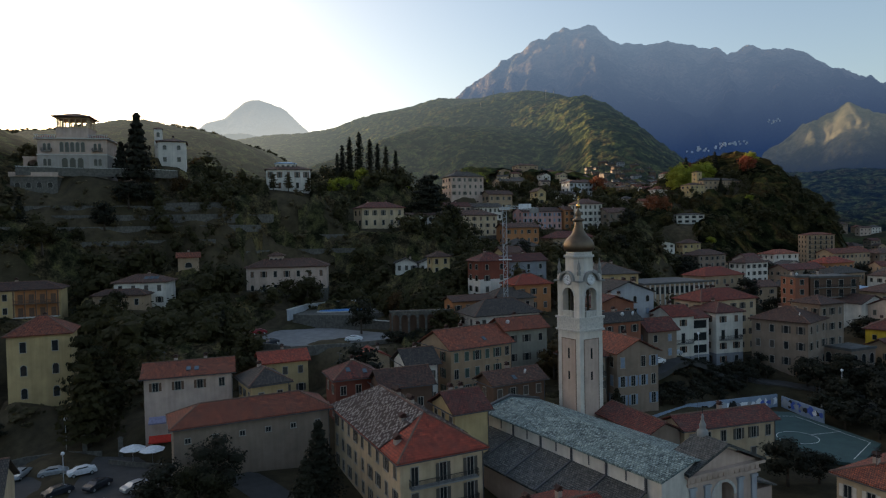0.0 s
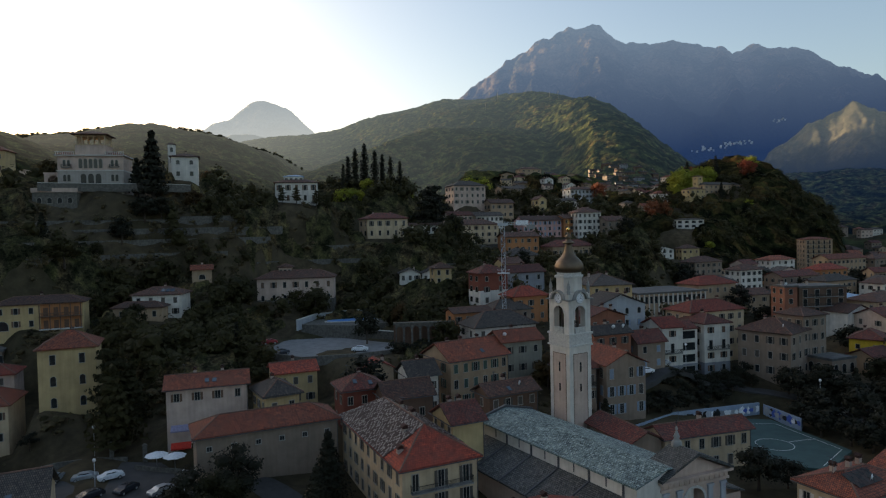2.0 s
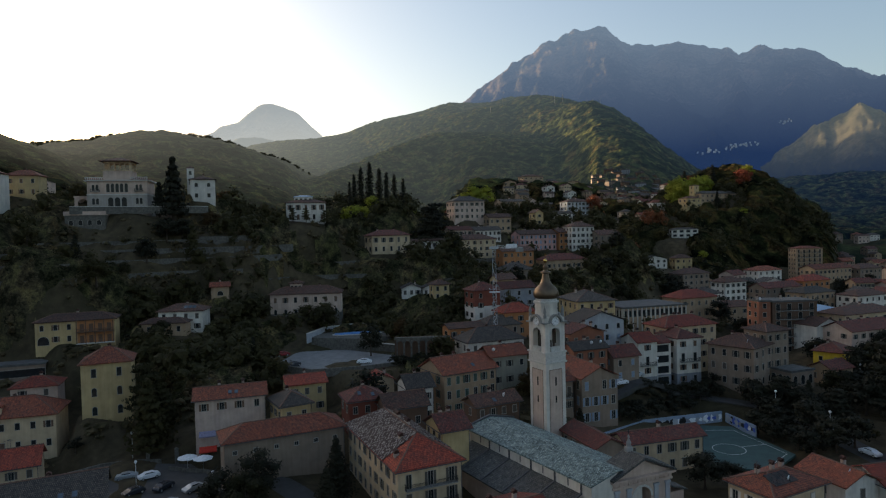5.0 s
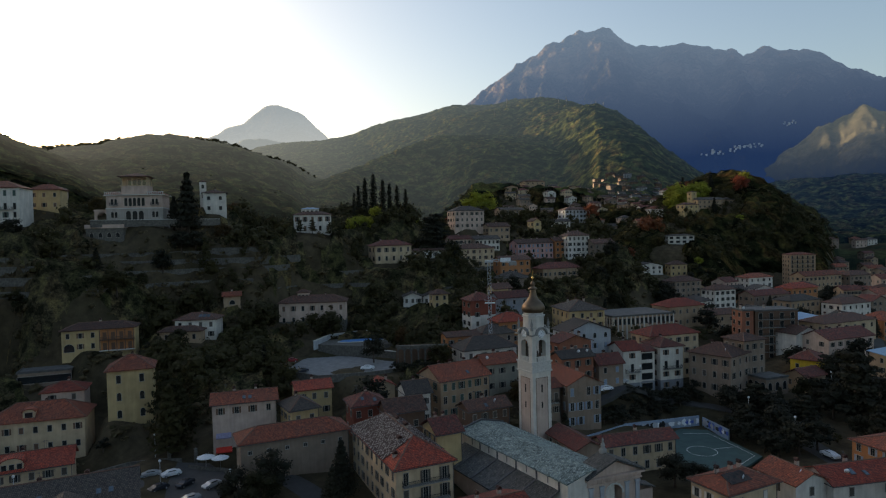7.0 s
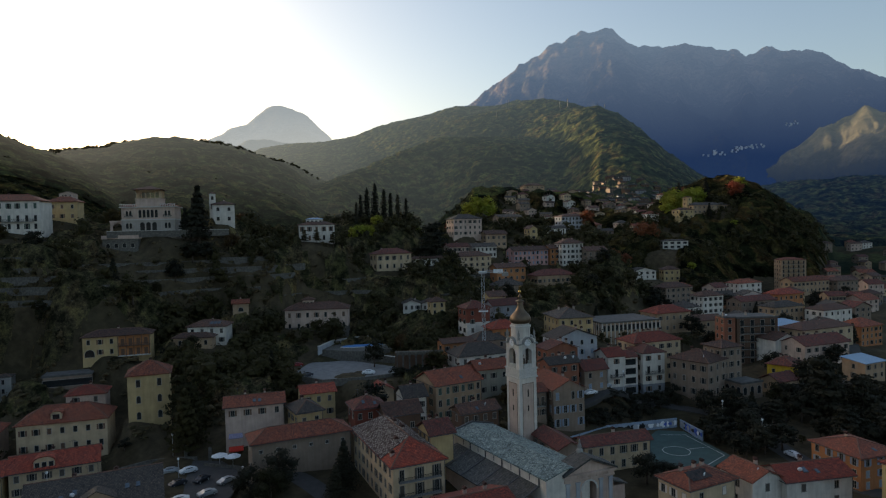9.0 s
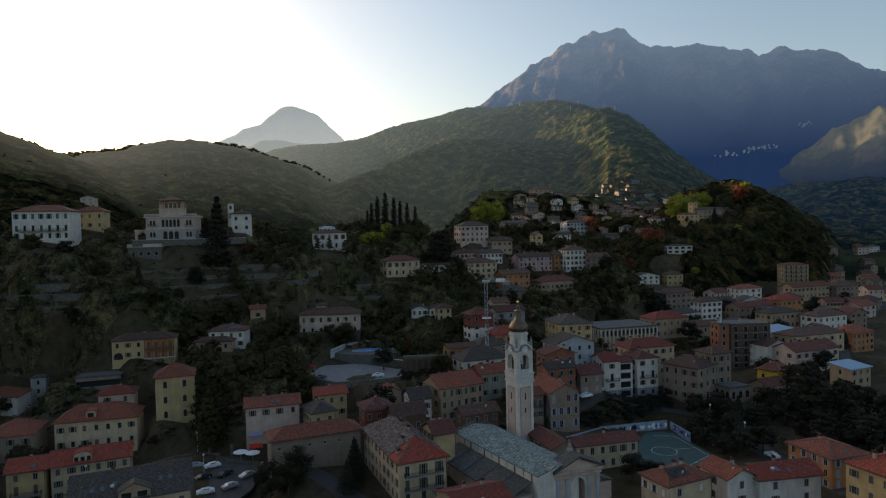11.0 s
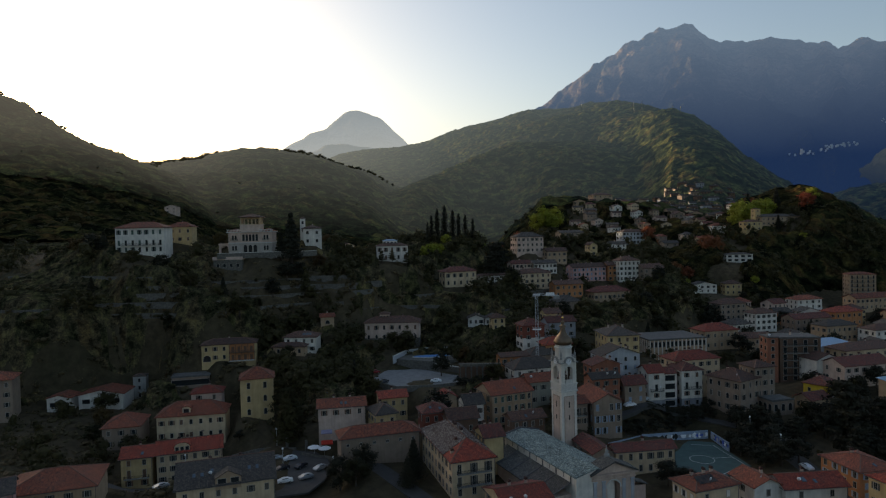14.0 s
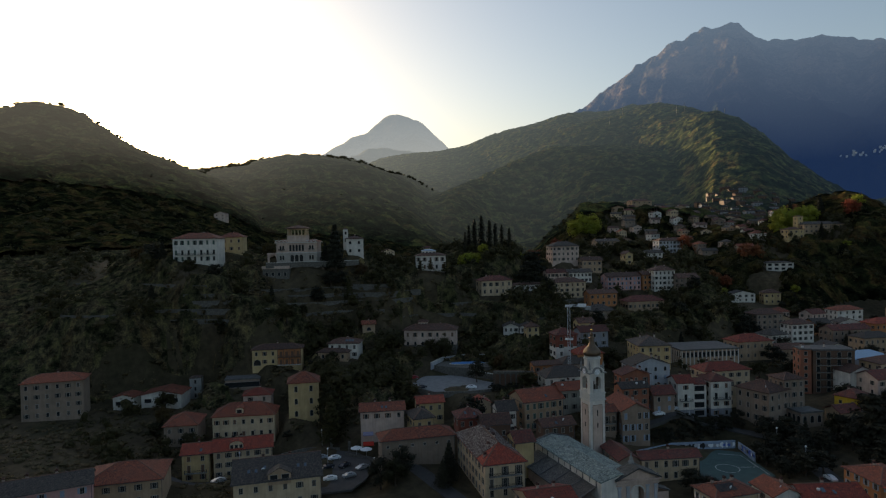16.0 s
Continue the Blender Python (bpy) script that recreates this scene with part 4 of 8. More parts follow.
house("plastered parish wing with a dark red roof", 78.8, 60.5, 8.2, 7.4, 14, 6.2, -14, "gy", 1.7, "grey", "maroon", 2, 1, 4, "dark", chims=0, faces="w")

# ---- white apartment house with recessed loggias ----
mod = house("white apartment house with red roof and grey shop fronts", 130.7, 92.8, 18.1, 7.2, 10, 13.0, -19, "gx", 2.2, "white", "red", 4, 1, 2, "brownwood", base_band="bluegrey", band=3.2, chims=1, balconies=(("s", 2),), skip=(("s", 0, 0),))
house("recessed white block with deep loggias between two wings", 137.3, 92.2, 17.2, 5.8, 8, 12.2, -19, "gx", 1.6, "white", "maroon", 4, 1, 0, "", base_band="bluegrey", band=3.2, ww=3.6, wh=2.0, over=0.3, chims=0)
house("white apartment wing with red roof and balconies", 142.6, 88.8, 18.3, 9.0, 11, 13.2, -19, "hip", 2.0, "white", "maroon", 4, 2, 2, "brownwood", base_band="bluegrey", band=3.2, balconies=(("s", 2),), chims=1)
house("cream house with a red hipped roof and chimneys", 146.5, 95.5, 20.2, 20.0, 11, 14, -14, "hip", 2.6, "cream", "red", 4, 6, 3, "dark", chims=4)
house("grey villa with a hipped tile roof", 151.2, 70.8, 16.8, 12.5, 14.0, 11.2, 6, "hip", 2.9, "grey", "brownroof", 3, 3, 4, "dark", chims=1, dishes=1, wh=1.7)
house("grey villa tower with a glazed top storey", 160.3, 72.6, 20.2, 9.6, 9, 14.5, -12, "hip", 1.7, "grey", "brownroof", 4, 3, 3, "dark", chims=0, wh=1.6, pad=False)
house("low grey arcaded terrace house", 160.5, 66.0, 10.0, 9.0, 7, 4.5, -12, "flat", 0.4, "grey", "flat", 1, 3, 3, "", arched=(("s", 0), ("w", 0)), ww=1.3, wh=2.4, chims=0, over=0.2)
house("small outbuilding with a brown roof", 175.5, 62.5, 9.0, 10, 8, 4.5, -10, "gx", 2.0, "beige", "maroon", 1, 2, 2, "dark", chims=0)
house("bright yellow house with a maroon roof", 190.5, 65.6, 11.3, 11, 9.5, 8.5, 12, "hip", 2.4, "bright", "maroon", 2, 2, 2, "dark", ww=0.9, wh=1.2)
house("orange apartment block with flat roof, six storeys", 203.8, 99.9, 22.9, 5.0, 8, 18.5, -30, "flat", 0.5, "terra", "flat", 6, 1, 2, "", chims=1, dishes=2, over=0.3, ww=1.2, wh=1.6, category="apartment block", name="apartment_block")
house("red-brown apartment block with white balconies", 208.2, 97.4, 22.6, 17.0, 12, 18.2, -30, "flat", 0.5, "brown", "flat", 6, 4, 2, "", chims=1, over=0.3, ww=1.4, wh=1.6, balconies=tuple(("s", k) for k in range(1, 6)), category="apartment block", name="apartment_block")
hall = house("long grey hall with pilasters and a flat roof", 165.5, 127.5, 21.4, 27.5, 20, 8.0, -17, "flat", 0.4, "beige", "flat", 2, 14, 8, "", chims=0, over=0.5, ww=1.1, wh=2.2, category="hall", name="hall", skip=tuple((f, 0, k) for f in "sw" for k in range(14)))
for k_ in range(15):
    bm = bmesh.new()
    box(bm, -0.22, 0.22, -0.22, 0.0, -2, 8.0)
    part("pilaster", recalc(bm), M["white"], hall, "", face_pose("s", 26.5, 19.0, -13.0 + k_ * 26.0 / 14, 0))
for k_ in range(11):
    bm = bmesh.new()
    box(bm, -0.22, 0.22, -0.22, 0.0, -2, 8.0)
    part("pilaster", recalc(bm), M["white"], hall, "", face_pose("w", 26.5, 19.0, -9.0 + k_ * 1.8, 0))
house("pale house with a red hipped roof", 199.5, 128.0, 22.1, 19, 12, 8.5, -12, "hip", 2.8, "beige", "red", 2, 5, 3, "dark")
house("white barn gable with a brown roof", 212.8, 84.6, 15.0, 12.7, 12, 6.5, -12, "gy", 2.4, "white", "brownroof", 1, 0, 0, "", chims=0)
house("long house with a rust tiled roof", 213.6, 74.0, 14.2, 24.0, 12, 7, -12, "gx", 2.8, "rose", "maroon", 2, 6, 2, "dark", chims=2)
house("shed with a pale blue sheet roof", 235.9, 98.8, 15.8, 22, 14, 5, -12, "shed", 1.0, "blue", "bluetin", 1, 3, 0, "", chims=0, category="shed", name="shed")
house("long cream house with a brown hipped roof", 229.3, 82.9, 17.2, 29.0, 12, 8, -12, "hip", 2.4, "cream", "brownroof", 2, 6, 3, "dark", chims=2)
house("low house under a pale blue sheet roof", 211.0, 53.0, 11.6, 12, 9, 6, -8, "shed", 1.2, "beige", "bluetin", 2, 3, 1, "dark", chims=0)

# ---- houses below the square, near the camera's start ----
re = house("cream corner house with a patched rust hip roof", 81.0, 27.2, 9.4, 13.5, 9.2, 7.6, -7, "hip", 1.7, "cream", "rust", 2, 2, 3, "white", chims=3, dishes=1)
house("white gabled house with a rust roof", 97.0, 24.5, 8.0, 8.7, 10.0, 6.4, -15, "gy", 1.9, "white", "rust", 2, 1, 1, "dark", chims=1, dishes=1)
rl = house("white house with a broad red roof and skylight", 103.5, 21.3, 7.5, 16.6, 9.5, 6.2, -22, "gx", 2.1, "white", "red", 2, 2, 1, "dark", chims=1, dishes=1)
skylight(rl, -2.0, 0.55, 1.1, 1.5)
house("orange house with grey shutters and a red roof", 126.8, 17.8, 8.2, 12.5, 13.8, 7.4, -16, "hip", 1.9, "orange", "rust", 3, 3, 4, "blueshut", chims=1)
ys = house("yellow house with striped shutters and a red hip roof", 112.0, -2.0, 13.0, 15, 12, 10.5, -12, "hip", 2.6, "yellow", "red", 3, 5, 3, "dark", chims=3, balconies=(("s", 1),))
skylight(ys, -2.5, 0.5)
skylight(ys, 1.5, 0.5)
house("low house with a red tiled roof", 40.5, 43.0, 7.2, 13.0, 16, 6, -9, "gx", 2.6, "cream", "red", 2, 3, 3, "dark", chims=2, dishes=2)

def stone_patch(ob, u, s, wide, high):
    """Old stone slates left on part of a tiled slope."""
    rnd = random.Random(61)
    bm = bmesh.new()
    y = -high / 2
    while y < high / 2:
        x = -wide / 2 + rnd.uniform(0, 0.3)
        while x < wide / 2:
            a = rnd.uniform(0.3, 0.55)
            vs = box(bm, -a / 2, a / 2, -0.2, 0.24, 0, 0.07, rnd.randrange(2))
            bmesh.ops.transform(bm, matrix=pose(x, y, 0.05 + rnd.uniform(0, 0.03), rnd.uniform(3, 8), 0, rnd.uniform(-6, 6)), verts=vs)
            x += a + 0.02
        y += 0.36
    part("slate_patch", mesh_of(recalc(bm), "slate_patch", [M["stone"], M["lauze_dark"]]), None, ob, "patch of old grey stone slates", on_slope(ob, u, s))["kind"] = "stuff"


stone_patch(re, -1.4, 0.66, 5.0, 2.4)

# ---- houses by the car park ----
fg = house("grey-roofed house with skylights and a small front gable", -25.0, 87.5, 9.5, 24.0, 15, 8.0, -8, "gx", 4.3, "cream", "greyroof", 2, 6, 2, "dark", chims=2, dishes=2)
dormer(fg, 0.5, 0.05, 6.0, 1.6, "beige", "greyroof", False, 2)
for u_, s_ in ((-7.5, 0.45), (-5.6, 0.45), (5.5, 0.5), (7.4, 0.5)):
    skylight(fg, u_, s_)
house("peach house with long balconies and a red roof", -37.4, 128.0, 6.6, 9.5, 9, 8.8, -12, "gx", 2.4, "yellow", "red", 3, 2, 2, "brownwood", chims=1, balconies=(("s", 1),))
lo2 = house("cream house with a red roof and dormer", -28.0, 126.5, 6.6, 19.2, 9.5, 9, -8, "gx", 2.8, "cream", "red", 3, 6, 2, "dark", chims=1)
lf = house("cream villa with a red hipped roof and arched dormer", -27.0, 152.8, 10.8, 22.8, 12, 8.5, -16, "hip", 3.6, "cream", "rust", 2, 7, 2, "brownwood", chims=1)
dormer(lf, -1.5, 0.2, 2.6, 1.7, "cream", "rust", True, 1)
dormer(lo2, -2.0, 0.15, 4.2, 1.5, "cream", "red", True, 3)
house("small house with a red hip roof", -15.0, 166.5, 14.0, 11.5, 9, 6, -14, "hip", 2.0, "rose", "red", 2, 2, 2, "dark", chims=1)
house("grey house with a long rust hip roof", -43.0, 155.0, 9.0, 12.5, 14, 7, -14, "hip", 3.2, "grey", "rust", 2, 3, 3, "dark", chims=0)
house("orange-roofed house with a large hip roof", -62.0, 103.0, 9.8, 21.0, 16, 7, -8, "hip", 3.2, "beige", "rust", 2, 5, 3, "dark", chims=0)
house("long pink house with a grey roof and blue shutters", -84.0, 92.0, 13.5, 27.0, 10, 9, 4, "gx", 2.4, "pink", "greyroof", 3, 6, 2, "blueshut", chims=3)
house("white modern house with a low-pitched rust roof", -52.0, 196.0, 12.0, 17.0, 12, 5.0, -20, "gy", 1.8, "white", "rust", 1, 3, 1, "", ww=2.6, wh=1.5, chims=0)
house("white modern annex with a low-pitched rust roof", -62.5, 199.0, 11.5, 9.5, 9, 5, -20, "gy", 1.2, "white", "rust", 1, 2, 1, "", ww=1.8, wh=1.5, chims=0)
house("small square grey tower", -33.0, 206.0, 14.8, 5.0, 5, 9, -14, "hip", 0.8, "concrete", "greyroof", 3, 1, 1, "", chims=0, over=0.15, ww=0.8, category="tower", name="tower")
house("long low garage with dark openings", -20.0, 184.0, 17.0, 14.0, 8, 4.2, -12, "flat", 0.3, "grey", "flat", 1, 6, 1, "", chims=0, over=0.3, ww=2.4, wh=2.0, category="garage", name="garage")
house("grey block of flats, plain, three storeys", -92.0, 190.0, 22.0, 22.0, 12, 14, -5, "hip", 2.4, "grey", "rust", 4, 6, 3, "dark", chims=1)
house("pale yellow villa with a red hipped roof and arched windows", -0.9, 147.1, 21.2, 12.0, 10.5, 13.5, -12, "hip", 3.2, "yellow", "rust", 3, 2, 2, "", chims=1, arched=(("s", 0), ("s", 1), ("w", 1)), ww=1.0, wh=2.0)

# ---- villas on the hillside ----
farm = house("yellow farmhouse with timber loggias and a brown roof", -9.1, 188.5, 27.5, 21.6, 9, 6.6, -15, "hip", 1.8, "yellow", "brownroof", 2, 6, 2, "brownwood", chims=1, skip=tuple(("s", f, k) for f in (0, 1) for k in (3, 4, 5)) + (("s", 0, 0),))


def timber_loggia(ob, u0, u1, d, h, bays):
    """Two tiers of open timber gallery before the wall: posts, floors, rails and dark doors behind."""
    fh = h / 2
    for k in range(bays + 1):
        u = u0 + (u1 - u0) * k / bays
        bm = bmesh.new()
        box(bm, u - 0.12, u + 0.12, -d / 2 - 1.3, -d / 2 - 1.06, 0, h - 0.1)
        part("post", recalc(bm), M["brownwood"], ob)
    for z in (0.0, fh):
        bm = bmesh.new()
        box(bm, u0 - 0.2, u1 + 0.2, -d / 2 - 1.35, -d / 2 - 0.01, z - 0.08, z + 0.12)
        part("gallery_floor", recalc(bm), M["trim" if z == 0 else "brownwood"], ob)
    bm = bmesh.new()
    box(bm, u0, u1, -d / 2 - 1.27, -d / 2 - 1.12, fh + 0.85, fh + 1.0)
    part("railing", recalc(bm), M["brownwood"], ob)
    bm = bmesh.new()
    n = int((u1 - u0) / 0.3)
    for k in range(n):
        u = u0 + (k + 0.5) * (u1 - u0) / n
        box(bm, u - 0.05, u + 0.05, -d / 2 - 1.22, -d / 2 - 1.17, fh + 0.12, fh + 0.85)
    part("railing_grille", recalc(bm), M["brownwood"], ob)["kind"] = "stuff"
    bm = bmesh.new()
    box(bm, u0, u1, -d / 2 - 0.03, -d / 2 + 0.02, 0, h - 0.1)
    part("gallery_back", recalc(bm), M["orange"], ob)
    for z in (0.12, fh + 0.12):
        for k in range(bays):
            u = u0 + (u1 - u0) * (k + 0.5) / bays
            bm = bmesh.new()
            box(bm, u - 0.55, u + 0.55, -d / 2 - 0.06, -d / 2 + 0.02, z, z + 2.2)
            part("door", recalc(bm), M["brownwood"], ob)


timber_loggia(farm, 0.4, 9.8, 7.8, 6.6, 4)
add_window(farm, face_pose("s", 20.4, 7.8, -8.2, 1.4), 2.8, 2.4, "", True, False)
pv = house("white villa with a brown hipped roof and panels", 22.9, 187.5, 27.8, 14.4, 10, 6.2, -28, "hip", 1.9, "white", "brownroof", 2, 4, 2, "dark", chims=1)
for u_ in (1.2, 2.5, 3.8):
    skylight(pv, u_, 0.5, 1.1, 1.8)
house("lean-to wing with a broad brown roof", 17.5, 183.5, 25.0, 14.0, 6, 3.4, -28, "hip", 1.4, "beige", "brownroof", 1, 3, 1, "dark", chims=0)
house("rose villa with arched windows and a brown hipped roof", 60.8, 195.6, 29.6, 25.8, 11, 8.4, -28, "hip", 2.4, "rose", "brownroof", 2, 7, 2, "brownwood", chims=2, arched=(("s", 0),), wh=1.8, base_band="wallstone", band=1.6)
house("little roof turret with a brown cap", 68.5, 196.5, 33.0, 5.4, 5, 5.2, -28, "hip", 1.0, "rose", "brownroof", 2, 3, 2, "", chims=0, ww=0.7, wh=1.0, pad=False)
house("stone summer house with a red tiled roof", 41.6, 198.2, 33.6, 7.0, 6, 4.6, -14, "gx", 1.4, "beige", "rust", 1, 1, 1, "", arched=(("s", 0),), ww=1.8, chims=1)
house("white twin-gabled villa with veranda, west part", 108.0, 184.6, 29.2, 8.5, 9, 6.4, -28, "gy", 1.7, "white", "greyroof", 2, 3, 2, "dark", chims=1)
house("white twin-gabled villa with veranda, east part", 115.2, 181.2, 29.0, 8.8, 9, 6.4, -28, "gy", 1.6, "white", "greyroof", 2, 3, 2, "dark", chims=1, dishes=1)
house("small square ochre house with a brown roof", 108.0, 162.0, 31.8, 7.0, 6, 5.4, -14, "hip", 1.6, "yellow", "brownroof", 2, 2, 1, "dark", chims=0)

def palazzo():
    """Two storeys, arched loggias in the middle, a belvedere turret and a terrace with its own retaining house."""
    ob = thing("palazzo", pose(21.6, 241.6, 61.6, 0, 0, -22), "grand palazzo, grey stone below, peach above, with arcaded belvedere", "palazzo")
    W, D = 20.4, 12.0
    bm = bmesh.new()
    box(bm, -W / 2, W / 2, -D / 2, D / 2, -4, 5.4)
    part("ground_storey", recalc(bm), M["palestone"], ob, "grey stone ground storey")
    bm = bmesh.new()
    box(bm, -W / 2 + 0.05, W / 2 - 0.05, -D / 2 + 0.05, D / 2, 5.4, 10.4)
    part("upper_storey", recalc(bm), M["rose"], ob, "pale peach upper storey")
    bm = bmesh.new()
    box(bm, -W / 2 - 0.2, W / 2 + 0.2, -D / 2 - 0.2, D / 2, 5.3, 5.65)
    box(bm, -W / 2 - 0.7, W / 2 + 0.7, -D / 2 - 0.7, D / 2 + 0.7, 10.4, 10.75)
    part("cornice", recalc(bm), M["trim"], ob)
    for x0, x1 in ((-W / 2 - 0.5, -4.6), (4.6, W / 2 + 0.5)):
        part("wing_roof", roof_bm(x1 - x0, D + 0.6, "hip", 1.3, 0.1), M["rust"], ob, "", pose((x0 + x1) / 2, 0, 10.95))
        bm = bmesh.new()
        for k in range(9):
            x = x0 + (x1 - x0) * (k + 0.5) / 9
            lathe(bm, [(0.1, 10.75), (0.16, 11.1), (0.08, 11.6)], 6, x, -D / 2 - 0.5)
        box(bm, x0, x1, -D / 2 - 0.62, -D / 2 - 0.38, 11.6, 11.8)
        part("balustrade", recalc(bm), M["trim"], ob)
    bm = bmesh.new()
    box(bm, -4.8, 4.8, -D / 2 + 0.6, 2.5, 10.7, 14.2)
    part("turret_wall", recalc(bm), M["rose"], ob)
    bm = bmesh.new()
    box(bm, -5.0, 5.0, -D / 2 + 0.4, 2.7, 14.1, 14.4)
    part("belvedere_floor", recalc(bm), M["cream"], ob)
    spots = [(-4.4 + k * 1.76, y) for k in range(6) for y in (-D / 2 + 0.9, 2.2)] + [(x, -D / 2 + 0.9 + k * 1.6) for k in range(1, 4) for x in (-4.4, 4.4)]
    for x, y in spots:
        bm = bmesh.new()
        box(bm, x - 0.17, x + 0.17, y - 0.17, y + 0.17, 14.4, 17.0)
        part("belvedere_column", recalc(bm), M["cream"], ob)
    bm = bmesh.new()
    box(bm, -4.7, 4.7, -D / 2 + 0.6, 2.5, 17.0, 17.6)
    part("belvedere_beam", recalc(bm), M["cream"], ob)
    part("belvedere_roof", roof_bm(9.4, 8.0, "hip", 1.6, 1.1), M["brownroof"], ob, "", pose(0, -1.7, 17.8))
    for k in (-1, 0, 1):
        add_window(ob, pose(k * 2.3, -D / 2, 2.7), 1.7, 3.4, "", True, False)
    for k in range(5):
        add_window(ob, pose(-3.1 + k * 1.55, -D / 2 + 0.05, 7.9), 1.05, 3.1, "", True, False)
    for side in (-1, 1):
        for dx in (-0.65, 0.65):
            add_window(ob, pose(side * 7.4 + dx, -D / 2, 3.0), 0.9, 2.2, "", True, False)
            add_window(ob, pose(side * 7.4 + dx, -D / 2 + 0.05, 8.0), 0.8, 2.1, "", True, False)
        balcony(ob, pose(side * 7.4, -D / 2, 6.6), 3.0, 0.8)
    for k in (-3.5, 0, 3.5):
        add_window(ob, face_pose("w", W, D, k, 3.0), 0.9, 2.0, "", False, False)
        add_window(ob, face_pose("w", W, D, k, 8.0), 0.9, 2.0, "", False, False)
    bm = bmesh.new()
    n = 10
    arc = [(-1.7 * math.cos(math.pi * k / n), 2.6 + 1.7 * math.sin(math.pi * k / n)) for k in range(n + 1)]
    for y0 in (-2.6, 2.2):
        box(bm, -2.8, -1.7, y0, y0 + 0.5, -4, 2.6)
        box(bm, 1.7, 2.8, y0, y0 + 0.5, -4, 2.6)
        box(bm, -2.8, -1.7, y0, y0 + 0.5, 2.6, 4.8)
        box(bm, 1.7, 2.8, y0, y0 + 0.5, 2.6, 4.8)
        for p, q in zip(arc, arc[1:]):
            prism(bm, [p, q, (q[0], 4.8), (p[0], 4.8)], 1, y0, y0 + 0.5)
    box(bm, -3.0, 3.0, -2.8, 2.9, 4.8, 5.3)
    part("portico", recalc(bm), M["rose"], ob, "", pose(-W / 2 - 2.9, 1.0, 0))
    PADS.append((21.6, 241.6, 9, 61.6))
    BUILT.append((21.6, 241.6, radians(-22), 16, 9))
    # terrace house below the parapet
    t = thing("terrace_house", pose(9.5, 236.0, 54.2, 0, 0, -20), "stone terrace house with round windows built under a parapet", "garden wall")
    bm = bmesh.new()
    box(bm, -6.5, 6.5, -3, 4, -4, 5.2)
    part("wall", recalc(bm), M["wallstone"], t)
    bm = bmesh.new()
    box(bm, -6.8, 6.8, -3.3, 4, 5.2, 5.6)
    box(bm, -6.8, 6.8, -3.3, -3.0, 5.6, 6.6)
    part("parapet", recalc(bm), M["rose"], t)
    for k in range(4):
        add_window(t, pose(-4.5 + k * 3, -3, 2.6), 1.3, 1.7, "", True, False)
    PADS.append((9.5, 233.0, 6, 54.2))
    BUILT.append((9.5, 236.0, radians(-20), 9, 6))


palazzo()
house("white castellated villa with a little bell turret", 44.8, 239.2, 73.4, 10.4, 10, 8.4, -15, "hip", 1.6, "white", "brownroof", 2, 2, 2, "", chims=1, arched=(("s", 1),), ww=1.1)
house("bell turret with open arches, white", 45.4, 245.0, 78.5, 3.0, 3, 8, -15, "hip", 0.7, "white", "brownroof", 2, 1, 1, "", arched=(("s", 1),), ww=0.9, wh=1.6, over=0.2, chims=0, category="turret", name="bell_turret", pad=False)
house("white villa with tall windows, palms before it", 78.7, 225.9, 63.6, 17.0, 11, 7.8, -21, "hip", 1.7, "white", "brownroof", 2, 5, 3, "brownwood", chims=0, wh=2.0)
house("glazed white roof lantern above the villa", 83.5, 228.5, 66.2, 8.0, 5, 2.4, -21, "hip", 0.6, "white", "bluetin", 1, 4, 2, "", ww=0.9, wh=1.0, over=0.3, chims=0, pad=False)
house("cream villa with a maroon hipped roof and porch", 112.1, 215.4, 49.3, 18.5, 11, 7.6, -8, "hip", 2.4, "cream", "maroon", 2, 5, 2, "dark", chims=2, wh=1.9)
house("low white garden wing", 131.5, 214.5, 46.4, 16.0, 6, 3.6, -12, "gx", 1.0, "white", "brownroof", 1, 5, 1, "dark", chims=0)
house("large white hillside house with a dark roof", 176.5, 246.6, 65.9, 18.5, 12, 9.6, -12, "hip", 2.8, "rose", "greyroof", 3, 6, 3, "dark", chims=2)
house("beige house with three rows of brown shutters", 157.2, 215.6, 46.2, 20.5, 11, 8.6, -10, "hip", 2.4, "cream", "brownroof", 3, 6, 2, "brownwood", chims=2)
house("long rose house with many shuttered windows", 194.0, 215.5, 47.8, 22.5, 10, 8.0, -10, "gx", 2.2, "pink", "brownroof", 3, 8, 2, "blueshut", chims=3)
house("ochre house beside the rose one", 215.5, 210.5, 48.4, 7.0, 9, 9, -10, "gx", 2.0, "orange", "brownroof", 3, 2, 1, "dark", chims=1)
house("tall white house with a brown hipped roof", 218.8, 204.8, 51.0, 13.6, 11, 11.6, -18, "hip", 2.6, "white", "brownroof", 4, 5, 3, "dark", chims=2)
house("grey gabled house with a brown roof", 228.7, 196.0, 46.7, 14, 9, 6.5, -12, "gx", 2.4, "grey", "brownroof", 2, 3, 2, "dark")
house("low broad house with a maroon hip roof", 188.9, 191.3, 35.8, 22.5, 11, 5.2, -12, "hip", 2.8, "beige", "maroon", 1, 8, 3, "dark", chims=1)
house("grey farmhouse under a broad dark roof", 160.0, 186.0, 33.0, 15, 11, 5, -12, "hip", 3.0, "grey", "greyroof", 1, 3, 2, "dark", chims=1)
house("ochre row of houses with a brown roof", 169.2, 198.9, 40.6, 17.2, 9, 7, -12, "gx", 2.0, "orange", "brownroof", 2, 5, 1, "dark", chims=2)
